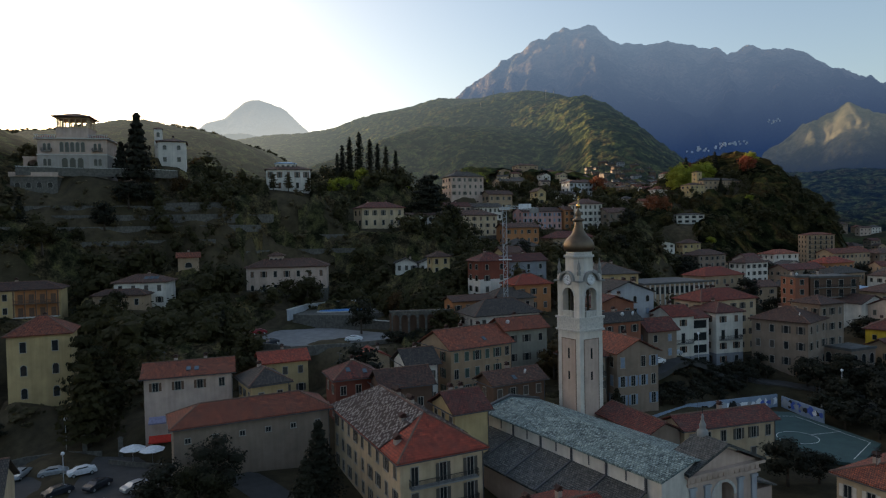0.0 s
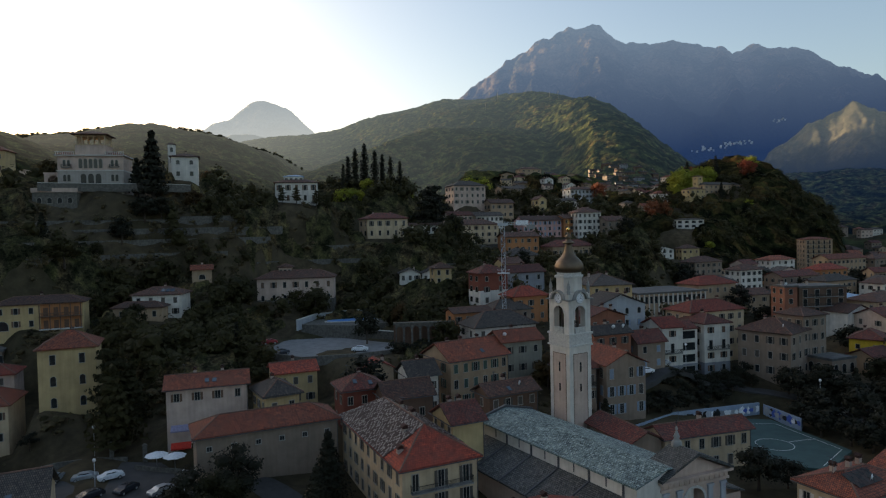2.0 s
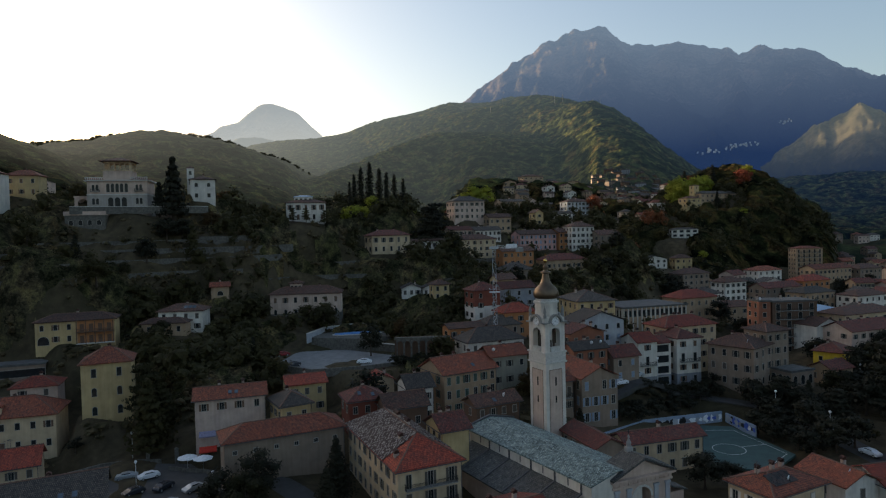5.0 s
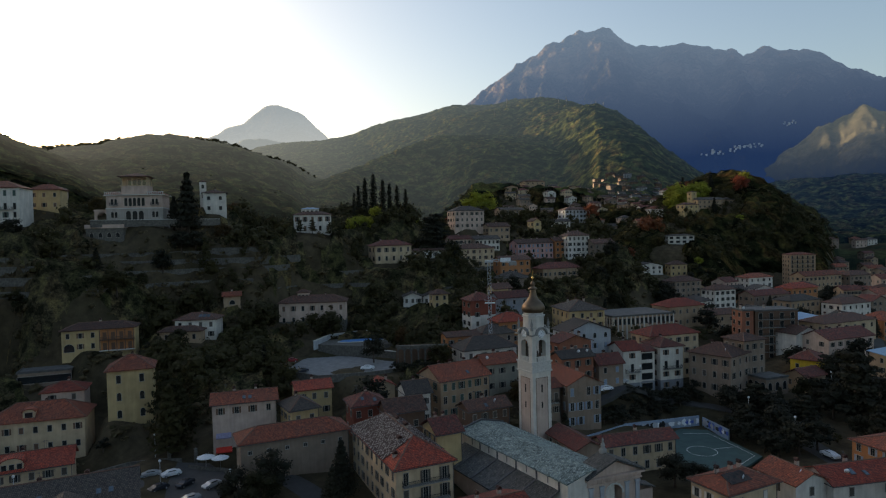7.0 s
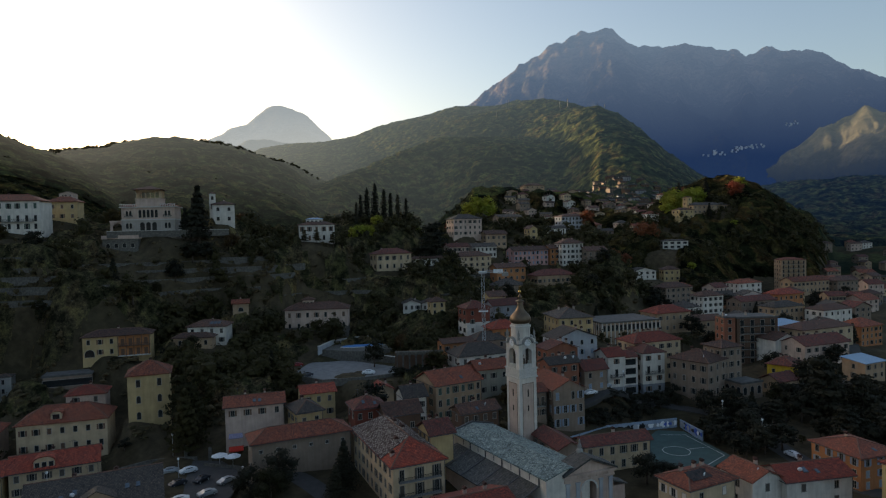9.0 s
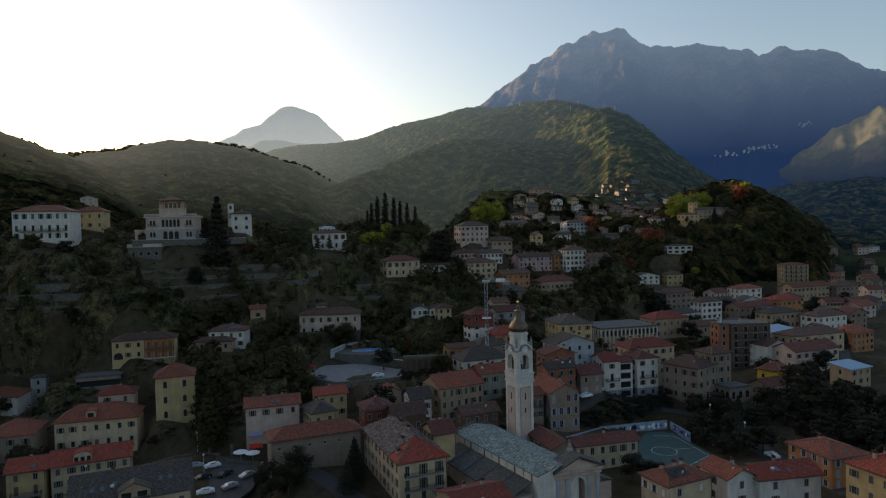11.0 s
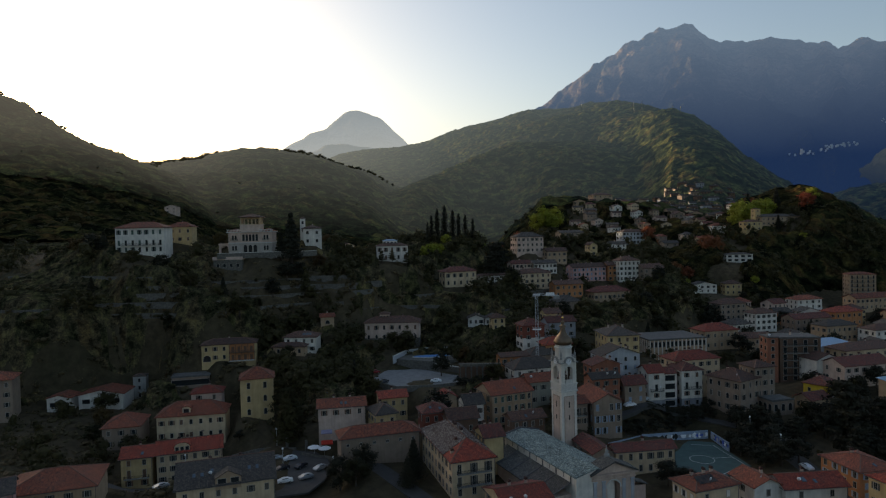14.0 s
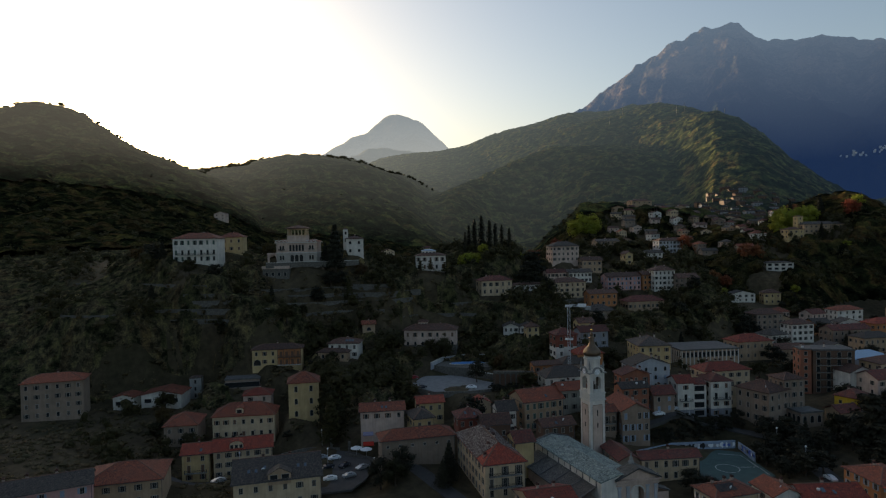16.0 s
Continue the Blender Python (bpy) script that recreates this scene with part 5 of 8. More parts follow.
house("white house with a reddish roof", 163.0, 231.5, 50.8, 13.0, 9, 6, -12, "gx", 2.0, "rose", "maroon", 2, 5, 1, "dark", chims=1)
house("white house with a grey roof", 176.5, 229.0, 50.4, 15.5, 9, 6, -12, "gx", 2.0, "white", "greyroof", 2, 6, 1, "dark", chims=2)
house("beige house with a brown gable roof", 191.5, 236.7, 56.9, 14.0, 9, 7.5, -12, "gx", 2.2, "beige", "brownroof", 2, 4, 2, "dark")
house("small sunlit yellow gabled house", 230.0, 243.8, 59.5, 6.2, 9, 7, -14, "gy", 2.0, "yellow", "brownroof", 2, 1, 2, "dark")
house("pale blue and white house under a brown roof", 277.2, 266.0, 67.1, 20.0, 10, 8.5, -12, "hip", 1.8, "blue", "brownroof", 3, 7, 2, "dark")
house("white house with a grey roof on the slope", 233.1, 278.2, 67.6, 18.1, 10, 5, -12, "gx", 1.8, "grey", "greyroof", 2, 5, 1, "dark")
house("low white house on the slope", 257.0, 255.4, 59.3, 13.0, 9, 5, -12, "gx", 1.8, "white", "greyroof", 2, 3, 1, "dark")
house("long white hillside manor with balconies and shutters", -38.9, 254.7, 75.1, 23.0, 13, 12.0, -22, "hip", 2.8, "white", "rust", 3, 7, 4, "green", chims=2, balconies=(("s", 1),), wh=2.0)
house("ochre house behind the manor", -16.0, 266.0, 75.5, 13, 9, 8, -22, "hip", 2.4, "yellow", "rust", 2, 3, 2, "brownwood")

# ---- farther town ----
FAR = dict(rich=False, chims=0)
house("white house by the road, brown roof", 284.4, 102.1, 18.3, 20.1, 11, 7, -12, "hip", 2.2, "white", "brownroof", 2, 5, 3, "dark", **FAR)
house("beige house with a grey roof", 271.3, 117.5, 19.4, 19.6, 11, 8, -12, "hip", 2.4, "beige", "greyroof", 2, 6, 3, "dark", **FAR)
house("orange house with a maroon roof", 311.3, 138.0, 21.1, 19.4, 11, 8, -12, "hip", 2.6, "orange", "red", 2, 5, 3, "dark", **FAR)
house("grey house with a brown roof", 281.2, 140.6, 19.5, 24.6, 11, 7, -12, "gx", 2.4, "grey", "maroon", 2, 6, 3, "dark", **FAR)
house("white house with a brown hipped roof", 259.3, 147.4, 23.4, 14.2, 10, 9, -12, "hip", 2.4, "white", "brownroof", 3, 4, 3, "dark", **FAR)
house("white block with a red roof", 327.3, 170.7, 24.1, 19.1, 11, 9, -12, "hip", 2.2, "white", "rust", 3, 4, 3, "dark", **FAR)
house("grey house among trees", 261.1, 170.9, 26.1, 17.8, 11, 9, -12, "hip", 2.6, "grey", "brownroof", 3, 5, 3, "dark", **FAR)
house("beige terrace with a rust roof", 367.4, 160.0, 23.1, 32.0, 11, 7.5, -12, "gx", 2.6, "beige", "rust", 2, 9, 3, "dark", **FAR)
house("beige house with a brown roof", 400.0, 150.0, 22.1, 20.0, 11, 7.5, -12, "hip", 2.6, "grey", "brownroof", 2, 5, 3, "dark", **FAR)
house("white gabled house with a veranda", 315.6, 239.2, 29.2, 18.5, 10, 5.5, -20, "gy", 2.2, "white", "greyroof", 2, 4, 2, "dark", **FAR)
house("yellow house with a brown hipped roof", 340.4, 233.7, 29.1, 12.5, 10, 8, -30, "hip", 2.4, "yellow", "brownroof", 2, 3, 2, "brownwood", **FAR)
house("flat white modern house with wide glass", 385.8, 269.7, 47.4, 20.6, 11, 6, -35, "hip", 1.2, "white", "greyroof", 2, 4, 2, "", ww=2.6, **FAR)
house("grey apartment tower with balconies, eight storeys", 440.0, 208.0, 32.0, 19.0, 13, 25, -38, "hip", 1.6, "beige", "rust", 8, 5, 3, "", balconies=tuple(("s", k) for k in range(8)), category="apartment block", name="apartment_block", **FAR)
house("stone manor with a tower on the wooded headland", 475.6, 305.7, 77.1, 45.9, 13.8, 8.0, -12, "hip", 2.6, "beige", "greyroof", 2, 9, 2, "dark", **FAR)
house("sunlit ochre lodge on the headland", 456.6, 306.0, 72.9, 16.6, 11.5, 8.0, -12, "hip", 2.0, "yellow", "brownroof", 2, 3, 2, "dark", **FAR)
house("square lookout tower on the headland", 476.1, 312.5, 84.5, 6.9, 6.9, 16.1, -12, "hip", 1.0, "yellow", "brownroof", 4, 1, 1, "", category="tower", name="tower", **FAR, pad=False)
house("old house among autumn trees", 472.6, 531.0, 111.0, 27.0, 15, 13, -12, "hip", 2.8, "beige", "brownroof", 3, 4, 2, "dark", **FAR)


def town_fill():
    """Ordinary houses that close the gaps of the flat town towards the lake."""
    rnd4 = random.Random(404)
    made, tried = 0, 0
    words = {"white": "white", "cream": "cream", "beige": "beige", "grey": "grey", "orange": "orange", "rose": "pale rose", "yellow": "yellow"}
    tones = {"brownroof": "brown", "rust": "rust red", "greyroof": "dark grey", "maroon": "dark red"}
    while made < 36 and tried < 3000:
        tried += 1
        b, r = rnd4.uniform(53, 68.5), rnd4.uniform(255, 520)
        x, y = -16 + r * math.sin(radians(b)), -35 + r * math.cos(radians(b))
        w, d, h = rnd4.uniform(11, 19), rnd4.uniform(9, 12), rnd4.uniform(6, 9.5)
        if r > 400 and b < 66:
            continue
        if any(math.hypot(x + w / 2 - cx, y + d / 2 - cy) < max(hw, hd) + 0.75 * max(w, d) for cx, cy, _, hw, hd in BUILT):
            continue
        wall, top = rnd4.choice(list(words)), rnd4.choice(list(tones))
        base = 7.0 + max(0, y - 110) * 0.09 + (r - 250) * 0.004
        house(f"{words[wall]} town house with a {tones[top]} tiled roof", x, y, base + h, w, d, h, rnd4.uniform(-32, 0), rnd4.choice(("hip", "gx", "gx", "gy")), None, wall, top,
              3 if h > 7.5 else 2, rnd4.choice((3, 4, 5)), 2, "dark", rich=False, chims=0)
        made += 1


town_fill()


# ---- the lie of the land ----
HUB = (-16.0, -35.0)                 # where the valley's ridges are described from, by bearing and distance


def smooth_noise(x, y, scale, seed):
    """Smooth value noise over arrays."""
    rng = np.random.RandomState(seed)
    g = rng.rand(64, 64)
    u, v = x / scale, y / scale
    i, j = np.floor(u).astype(int), np.floor(v).astype(int)
    a, b = u - i, v - j
    a, b = a * a * (3 - 2 * a), b * b * (3 - 2 * b)
    def at(p, q):
        return g[p % 64, q % 64]
    return (at(i, j) * (1 - a) + at(i + 1, j) * a) * (1 - b) + (at(i, j + 1) * (1 - a) + at(i + 1, j + 1) * a) * b - 0.5


def fractal(x, y, scale, seed, octaves=4):
    return sum(smooth_noise(x, y, scale / 2 ** k, seed + k) / 2 ** k for k in range(octaves))


def ridge(b, r, bearings, rises, dist, near, far, lift=50.0):
    """A ridge whose crest is seen at the given rises over the bearings; it falls to the valley within near and far metres."""
    top = lift + dist * np.interp(b, bearings, rises)
    return top * np.exp(-np.where(r < dist, ((r - dist) / near) ** 2, ((r - dist) / far) ** 2))


def hills(x, y):
    dx, dy = x - HUB[0], y - HUB[1]
    r, b = np.hypot(dx, dy), np.degrees(np.arctan2(dx, dy))
    far_off = np.interp(b, (30, 40, 43.5, 47, 51, 56), (2450, 2450, 2150, 1800, 1680, 1600))
    wooded = ridge(b, r, (-60, 5, 17, 25, 30, 34.4, 38, 39.5, 42.5, 47.3, 49.2, 51.1, 53, 56, 60, 66),
                   (0, 0.04, 0.114, 0.135, 0.165, 0.187, 0.196, 0.201, 0.197, 0.177, 0.162, 0.135, 0.101, 0.06, 0.005, -0.029), far_off, np.interp(b, (40, 47), (950, 700)), 900)
    shoulder = ridge(b, r, (18, 22, 24.9, 28, 30.5, 33, 36, 40, 44, 48), (0.02, 0.075, 0.110, 0.132, 0.148, 0.154, 0.150, 0.138, 0.115, 0.03), np.interp(b, (24, 33), (1280, 1620)), np.interp(b, (30, 38), (330, 560)), 300)
    village_slope = ridge(b, r, (28, 33, 36, 44, 52, 56), (-0.07, 0.005, 0.036, 0.016, 0.012, -0.03), 780, 250, 420)
    dark = ridge(b, r, (-60, -10, 0, 4.8, 8.1, 11.1, 13.7, 16, 20, 25, 30), (0.05, 0.08, 0.099, 0.115, 0.126, 0.130, 0.127, 0.117, 0.09, 0.03, -0.043), 1450, 640, 600)
    left = ridge(b, r, (-75, -40, -20, -11, -6, -1.4, 3, 8, 14, 22), (0.10, 0.13, 0.142, 0.140, 0.133, 0.115, 0.085, 0.03, -0.02, -0.05), 1200, 640, 420)
    knob = 66 * np.exp(-((x + 222) ** 2 + (y - 1085) ** 2) / 115.0 ** 2)
    head = ridge(b, r, (40, 46, 50, 53.3, 58, 61, 62.5, 64.0, 64.9, 65.5, 66.3), (-0.07, -0.05, -0.01, 0.030, 0.052, 0.045, 0.036, 0.028, -0.004, -0.045, -0.08), 735, 150, 290, 52)
    spur = ridge(b, r, (53, 57, 60, 63, 66, 72, 80), (-0.05, 0.03, 0.055, 0.060, 0.058, 0.055, 0.05), 1900, 520, 600)
    tops = np.maximum(np.maximum(np.maximum(wooded, dark), left), shoulder)
    z = np.sqrt(wooded ** 2 + dark ** 2 + left ** 2) * 0.35 + tops * 0.65
    z = np.maximum(np.maximum(np.maximum(z + knob, head), village_slope), spur)
    rough = np.clip((r - 250) / 500, 0, 1)
    folds = np.clip((r - 800) / 500, 0, 1) * fractal(x + 900, y, 560, 23, 3)
    return 3.0 + z + rough * fractal(x, y, 180, 11) * (6 + 0.008 * r) + folds * (0.02 * r)


def clearing(x, y, half, z):
    PADS.append((x, y, half, z))


for px_, py_, pr_, pz_ in ((0, 0, 30, 1), (-30, -60, 40, 0), (8, 108, 16, 1.6), (-8, 118, 9, 1.0), (60, 160, 14, 13.2), (74, 140, 12, 13.6), (122, 60, 15, 1.0), (150, 66, 10, 2.5),
                           (40, 45, 10, 2), (10, 60, 16, 2), (110, 78, 8, 3.5), (140, 40, 12, 2.0), (170, 40, 14, 2.5), (220, 60, 15, 4), (300, 80, 25, 7), (60, 30, 14, 1.5),
                           (75, 176, 10, 17.5), (95, 150, 8, 16.5), (120, 200, 8, 38), (60, 225, 8, 52), (0, 215, 10, 44), (-60, 230, 10, 45), (30, 160, 8, 14), (150, 165, 8, 27),
                           (360, 130, 30, 10), (480, 150, 30, 7), (640, 200, 40, 3), (400, 180, 14, 9), (432, 192, 10, 8), (380, 205, 12, 14), (138, 260, 10, 62), (121, 249, 6, 55), (-20, 230, 8, 56)):
    clearing(px_, py_, pr_, pz_)
P_ = np.array(PADS)
P_fix = P_[:, 3] - hills(P_[:, 0], P_[:, 1])


def level(x, y):
    """The ground's height: the hills, bent to meet every plot that stands on them."""
    x, y = np.atleast_1d(np.asarray(x, float)), np.atleast_1d(np.asarray(y, float))
    z = hills(x, y)
    num, den = np.zeros_like(z), np.full_like(z, 1 / 95.0 ** 4)
    for (px, py, half, _), fix in zip(PADS, P_fix):
        d2 = np.maximum(np.hypot(x - px, y - py) - half, 0.0) ** 2 + 9.0
        wgt = 1 / (d2 * d2)
        num += wgt * fix
        den += wgt
    return z + num / den


def ground_sheet():
    front = np.arange(-40, 92, 0.62)
    rest = np.arange(92, 320, 6.0)
    ang = np.radians(np.concatenate([front, rest]))
    rad = 4.0 * 1.0185 ** np.arange(0, 388)
    rad = rad[rad < 4850]
    A, R = np.meshgrid(ang, rad, indexing="ij")
    X, Y = HUB[0] + R * np.sin(A), HUB[1] + R * np.cos(A)
    Z = level(X.ravel(), Y.ravel()).reshape(X.shape)
    na, nr = X.shape
    verts = np.stack([X, Y, Z], -1).reshape(-1, 3)
    i, j = np.meshgrid(np.arange(na), np.arange(nr - 1), indexing="ij")
    k = (i + 1) % na
    quads = np.stack([i * nr + j, k * nr + j, k * nr + j + 1, i * nr + j + 1], -1).reshape(-1, 4)
    quads = quads[:, ::-1]
    me = bpy.data.meshes.new("ground")
    cap = len(verts)
    verts = np.vstack([verts, [[HUB[0], HUB[1], level(HUB[0], HUB[1])[0]]]])
    tris = [(cap, a * nr, ((a + 1) % na) * nr) for a in range(na)]
    me.from_pydata(verts.tolist(), [], [tuple(t) for t in tris] + quads.tolist())
    me.polygons.foreach_set("use_smooth", [True] * len(me.polygons))
    m, n, l, b = mat_new("hillside")
    t1, t2 = noise_tex(n, l, 0.02, 8, "Object", 0.65), noise_tex(n, l, 0.35, 6)
    r1 = ramp(n, [(0.30, (0.036, 0.034, 0.019)), (0.46, (0.060, 0.048, 0.029)), (0.56, (0.090, 0.070, 0.045)), (0.66, (0.052, 0.048, 0.026)), (0.74, (0.040, 0.038, 0.020))])
    l.new(t1.outputs[0], r1.inputs[0])
    r2 = ramp(n, [(0.3, (0.6, 0.6, 0.6)), (0.7, (1.3, 1.25, 1.15))])
    l.new(t2.outputs[0], r2.inputs[0])
    l.new(mix_rgb(n, l, r1.outputs[0], r2.outputs[0], 1.0, "MULTIPLY"), b.inputs["Base Color"])
    b.inputs["Roughness"].default_value, b.inputs["Specular IOR Level"].default_value = 0.95, 0.1
    bump(n, l, b, t2.outputs[0], 0.6, 0.4)
    me.materials.append(m)
    # beyond the houses the slopes are forest to the crest
    fm, n, l, b = mat_new("far_forest")
    t1, t2 = noise_tex(n, l, 0.011, 5), noise_tex(n, l, 0.16, 5, rough=0.7)
    r1 = ramp(n, WOODGREENS)
    l.new(t1.outputs[0], r1.inputs[0])
    r2 = ramp(n, [(0.35, (0.55, 0.55, 0.55)), (0.65, (1.15, 1.12, 1.05))])
    l.new(t2.outputs[0], r2.inputs[0])
    l.new(mix_rgb(n, l, r1.outputs[0], r2.outputs[0], 1.0, "MULTIPLY"), b.inputs["Base Color"])
    b.inputs["Roughness"].default_value, b.inputs["Specular IOR Level"].default_value = 1.0, 0.0
    # the forest floor emits the same painted haze
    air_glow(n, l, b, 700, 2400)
    bump(n, l, b, t2.outputs[0], 0.8, 2.5)
    me.materials.append(fm)
    far_ring = (np.tile(rad[:-1], na) > 715).astype(np.int32)
    me.polygons.foreach_set("material_index", np.concatenate([np.zeros(len(tris), np.int32), far_ring]))
    tagged(new("ground", me), "grassy and stony valley ground rising to wooded hills", "ground", kind="structure")


ground_sheet()


# ---- far mountains, their blue haze emitted ----
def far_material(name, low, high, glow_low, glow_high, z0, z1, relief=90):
    """A far backdrop: rock and scrub, with the air's haze emitted, graded by height."""
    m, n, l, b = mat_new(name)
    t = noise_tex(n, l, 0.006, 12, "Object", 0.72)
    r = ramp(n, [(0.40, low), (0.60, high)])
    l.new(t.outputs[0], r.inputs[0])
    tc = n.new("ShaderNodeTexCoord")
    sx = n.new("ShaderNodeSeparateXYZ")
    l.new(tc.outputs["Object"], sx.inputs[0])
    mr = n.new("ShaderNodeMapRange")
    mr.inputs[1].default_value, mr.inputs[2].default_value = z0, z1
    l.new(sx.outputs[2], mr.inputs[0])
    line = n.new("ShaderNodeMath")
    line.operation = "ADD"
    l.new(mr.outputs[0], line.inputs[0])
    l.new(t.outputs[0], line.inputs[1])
    # dark foot: valley shade painted in together with forest below the rock
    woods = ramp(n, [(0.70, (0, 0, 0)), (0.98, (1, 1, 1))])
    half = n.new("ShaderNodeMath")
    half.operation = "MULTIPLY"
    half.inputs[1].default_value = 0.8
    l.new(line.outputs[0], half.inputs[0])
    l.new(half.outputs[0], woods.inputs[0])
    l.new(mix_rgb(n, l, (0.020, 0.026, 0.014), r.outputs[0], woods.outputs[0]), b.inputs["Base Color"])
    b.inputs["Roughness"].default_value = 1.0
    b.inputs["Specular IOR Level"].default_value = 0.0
    # haze painted as emission, from the foot's glow to the summit's
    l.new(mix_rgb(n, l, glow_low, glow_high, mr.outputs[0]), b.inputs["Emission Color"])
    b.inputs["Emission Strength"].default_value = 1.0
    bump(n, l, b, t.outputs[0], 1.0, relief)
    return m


def mountain(name, label, bearings, rises, dist, near, far, mat, crag, seed, span, lift=50.0, foot=-30.0, jag=0.0):
    """Returns the height of its slope as a function of bearing and distance."""
    b0, b1, nb, nr = span

    def height(B, R):
        X, Y = HUB[0] + R * np.sin(np.radians(B)), HUB[1] + R * np.cos(np.radians(B))
        q = np.where(R < dist, (dist - R) / near, (R - dist) / far)
        turned = B + np.minimum(q, 1.2) * fractal(X, Y, dist * 0.3, seed + 9, 3) * 9.0
        top = lift + dist * (np.interp(turned, bearings, rises) + jag * fractal(B * 40, B * 0 + 7, 40, seed + 5, 4))
        body = 1 / (1 + 0.9 * q ** 2) - 0.2 * np.minimum(q / 1.9, 1)
        # gullies run down the slope, cut deeper below the crest
        gully = np.abs(fractal(B * dist * 0.017, R * 0.35, dist * 0.06, seed, 6)) * np.minimum(q * 2.5, 1) * crag
        rocks = np.abs(fractal(X, Y, dist * 0.16, seed, 6)) * np.minimum(q * 3, 1) * crag * 0.8 + fractal(X, Y, dist * 0.02, seed + 3, 4) * crag * 0.16
        Z = foot + (top - foot) * body - rocks - gully * 0.6
        edge = np.minimum(1, np.minimum(B - b0, b1 - B) / 3.0)
        return X, Y, foot - 100 + (Z - foot + 100) * edge

    B, R = np.meshgrid(np.linspace(b0, b1, nb), np.linspace(dist - 1.9 * near, min(dist + 1.5 * far, 4930), nr), indexing="ij")
    X, Y, Z = height(B, R)
    verts = np.stack([X, Y, Z], -1).reshape(-1, 3)
    i, j = np.meshgrid(np.arange(nb - 1), np.arange(nr - 1), indexing="ij")
    quads = np.stack([i * nr + j, i * nr + j + 1, (i + 1) * nr + j + 1, (i + 1) * nr + j], -1).reshape(-1, 4)
    me = bpy.data.meshes.new(name)
    me.from_pydata(verts.tolist(), [], quads.tolist())
    me.polygons.foreach_set("use_smooth", [True] * len(me.polygons))
    me.materials.append(mat)
    tagged(new(name, me), label, "mountain", kind="structure")
    return height


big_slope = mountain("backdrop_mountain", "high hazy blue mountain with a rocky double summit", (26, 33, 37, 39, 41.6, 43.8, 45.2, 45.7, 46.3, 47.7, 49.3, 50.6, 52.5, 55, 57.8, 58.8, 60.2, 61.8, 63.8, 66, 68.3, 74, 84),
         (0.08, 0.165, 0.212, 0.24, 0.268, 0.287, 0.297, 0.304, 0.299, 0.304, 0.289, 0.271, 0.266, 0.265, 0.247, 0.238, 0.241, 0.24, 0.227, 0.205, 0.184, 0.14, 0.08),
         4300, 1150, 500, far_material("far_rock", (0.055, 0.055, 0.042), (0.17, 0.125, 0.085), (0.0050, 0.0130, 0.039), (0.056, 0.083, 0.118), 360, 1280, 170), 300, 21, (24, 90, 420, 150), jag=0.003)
# cone and foothill: pale grey haze put in as emission, brighter low down
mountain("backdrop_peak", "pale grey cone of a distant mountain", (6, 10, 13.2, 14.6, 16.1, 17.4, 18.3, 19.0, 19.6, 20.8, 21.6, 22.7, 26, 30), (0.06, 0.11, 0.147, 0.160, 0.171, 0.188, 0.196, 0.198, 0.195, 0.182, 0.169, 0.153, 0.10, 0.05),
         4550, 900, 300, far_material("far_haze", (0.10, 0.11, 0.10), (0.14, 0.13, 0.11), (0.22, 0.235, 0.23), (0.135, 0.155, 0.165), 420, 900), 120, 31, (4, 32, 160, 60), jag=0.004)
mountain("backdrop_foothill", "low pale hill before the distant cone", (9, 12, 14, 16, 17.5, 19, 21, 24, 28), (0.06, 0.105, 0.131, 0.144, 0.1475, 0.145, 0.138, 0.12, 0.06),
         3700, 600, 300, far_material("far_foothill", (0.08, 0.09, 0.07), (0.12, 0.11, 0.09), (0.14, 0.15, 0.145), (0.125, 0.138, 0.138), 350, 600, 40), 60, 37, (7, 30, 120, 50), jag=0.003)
# colour by height paints this knoll's shaded foot and sunlit top
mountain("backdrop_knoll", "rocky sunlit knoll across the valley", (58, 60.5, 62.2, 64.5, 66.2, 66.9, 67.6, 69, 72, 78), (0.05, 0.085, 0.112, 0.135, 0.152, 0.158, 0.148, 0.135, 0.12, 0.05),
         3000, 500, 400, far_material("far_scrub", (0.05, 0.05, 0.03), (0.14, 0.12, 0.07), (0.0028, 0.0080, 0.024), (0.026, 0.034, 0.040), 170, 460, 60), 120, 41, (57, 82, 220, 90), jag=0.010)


def far_hamlet(label, spots, count, seed):
    """White houses too far and too many to count, with their roofs, on the foot of the great mountain."""
    rng = random.Random(seed)
    bm = bmesh.new()
    for _ in range(count):
        b0, rise, sb_, sr_ = rng.choice(spots)
        B = b0 + rng.gauss(0, sb_)
        reach = np.linspace(2400, 4100, 300)
        k = int(np.argmax(big_slope(np.full(300, B), reach)[2] > 50 + (rise + rng.gauss(0, sr_)) * reach))
        X, Y, Z = big_slope(np.array([B]), reach[k:k + 1])
        w, d, h = rng.uniform(5, 9), rng.uniform(5, 7), rng.uniform(2.5, 4.5)
        vs = box(bm, -w / 2, w / 2, -d / 2, d / 2, -3, h, 0)
        fs = prism(bm, [(-d / 2 - 0.6, h + 0.1), (d / 2 + 0.6, h + 0.1), (0, h + 2.6)], 0, -w / 2 - 0.6, w / 2 + 0.6, 1)
        vs = set(vs) | {v for f in fs for v in f.verts}
        bmesh.ops.transform(bm, matrix=pose(float(X[0]), float(Y[0]), float(Z[0]), 0, 0, rng.uniform(-70, -20)), verts=list(vs))
    tagged(new("backdrop_hamlet", mesh_of(recalc(bm), "backdrop_hamlet", [M["hamlet"], M["hamlet"]])), label, "village", kind="stuff")


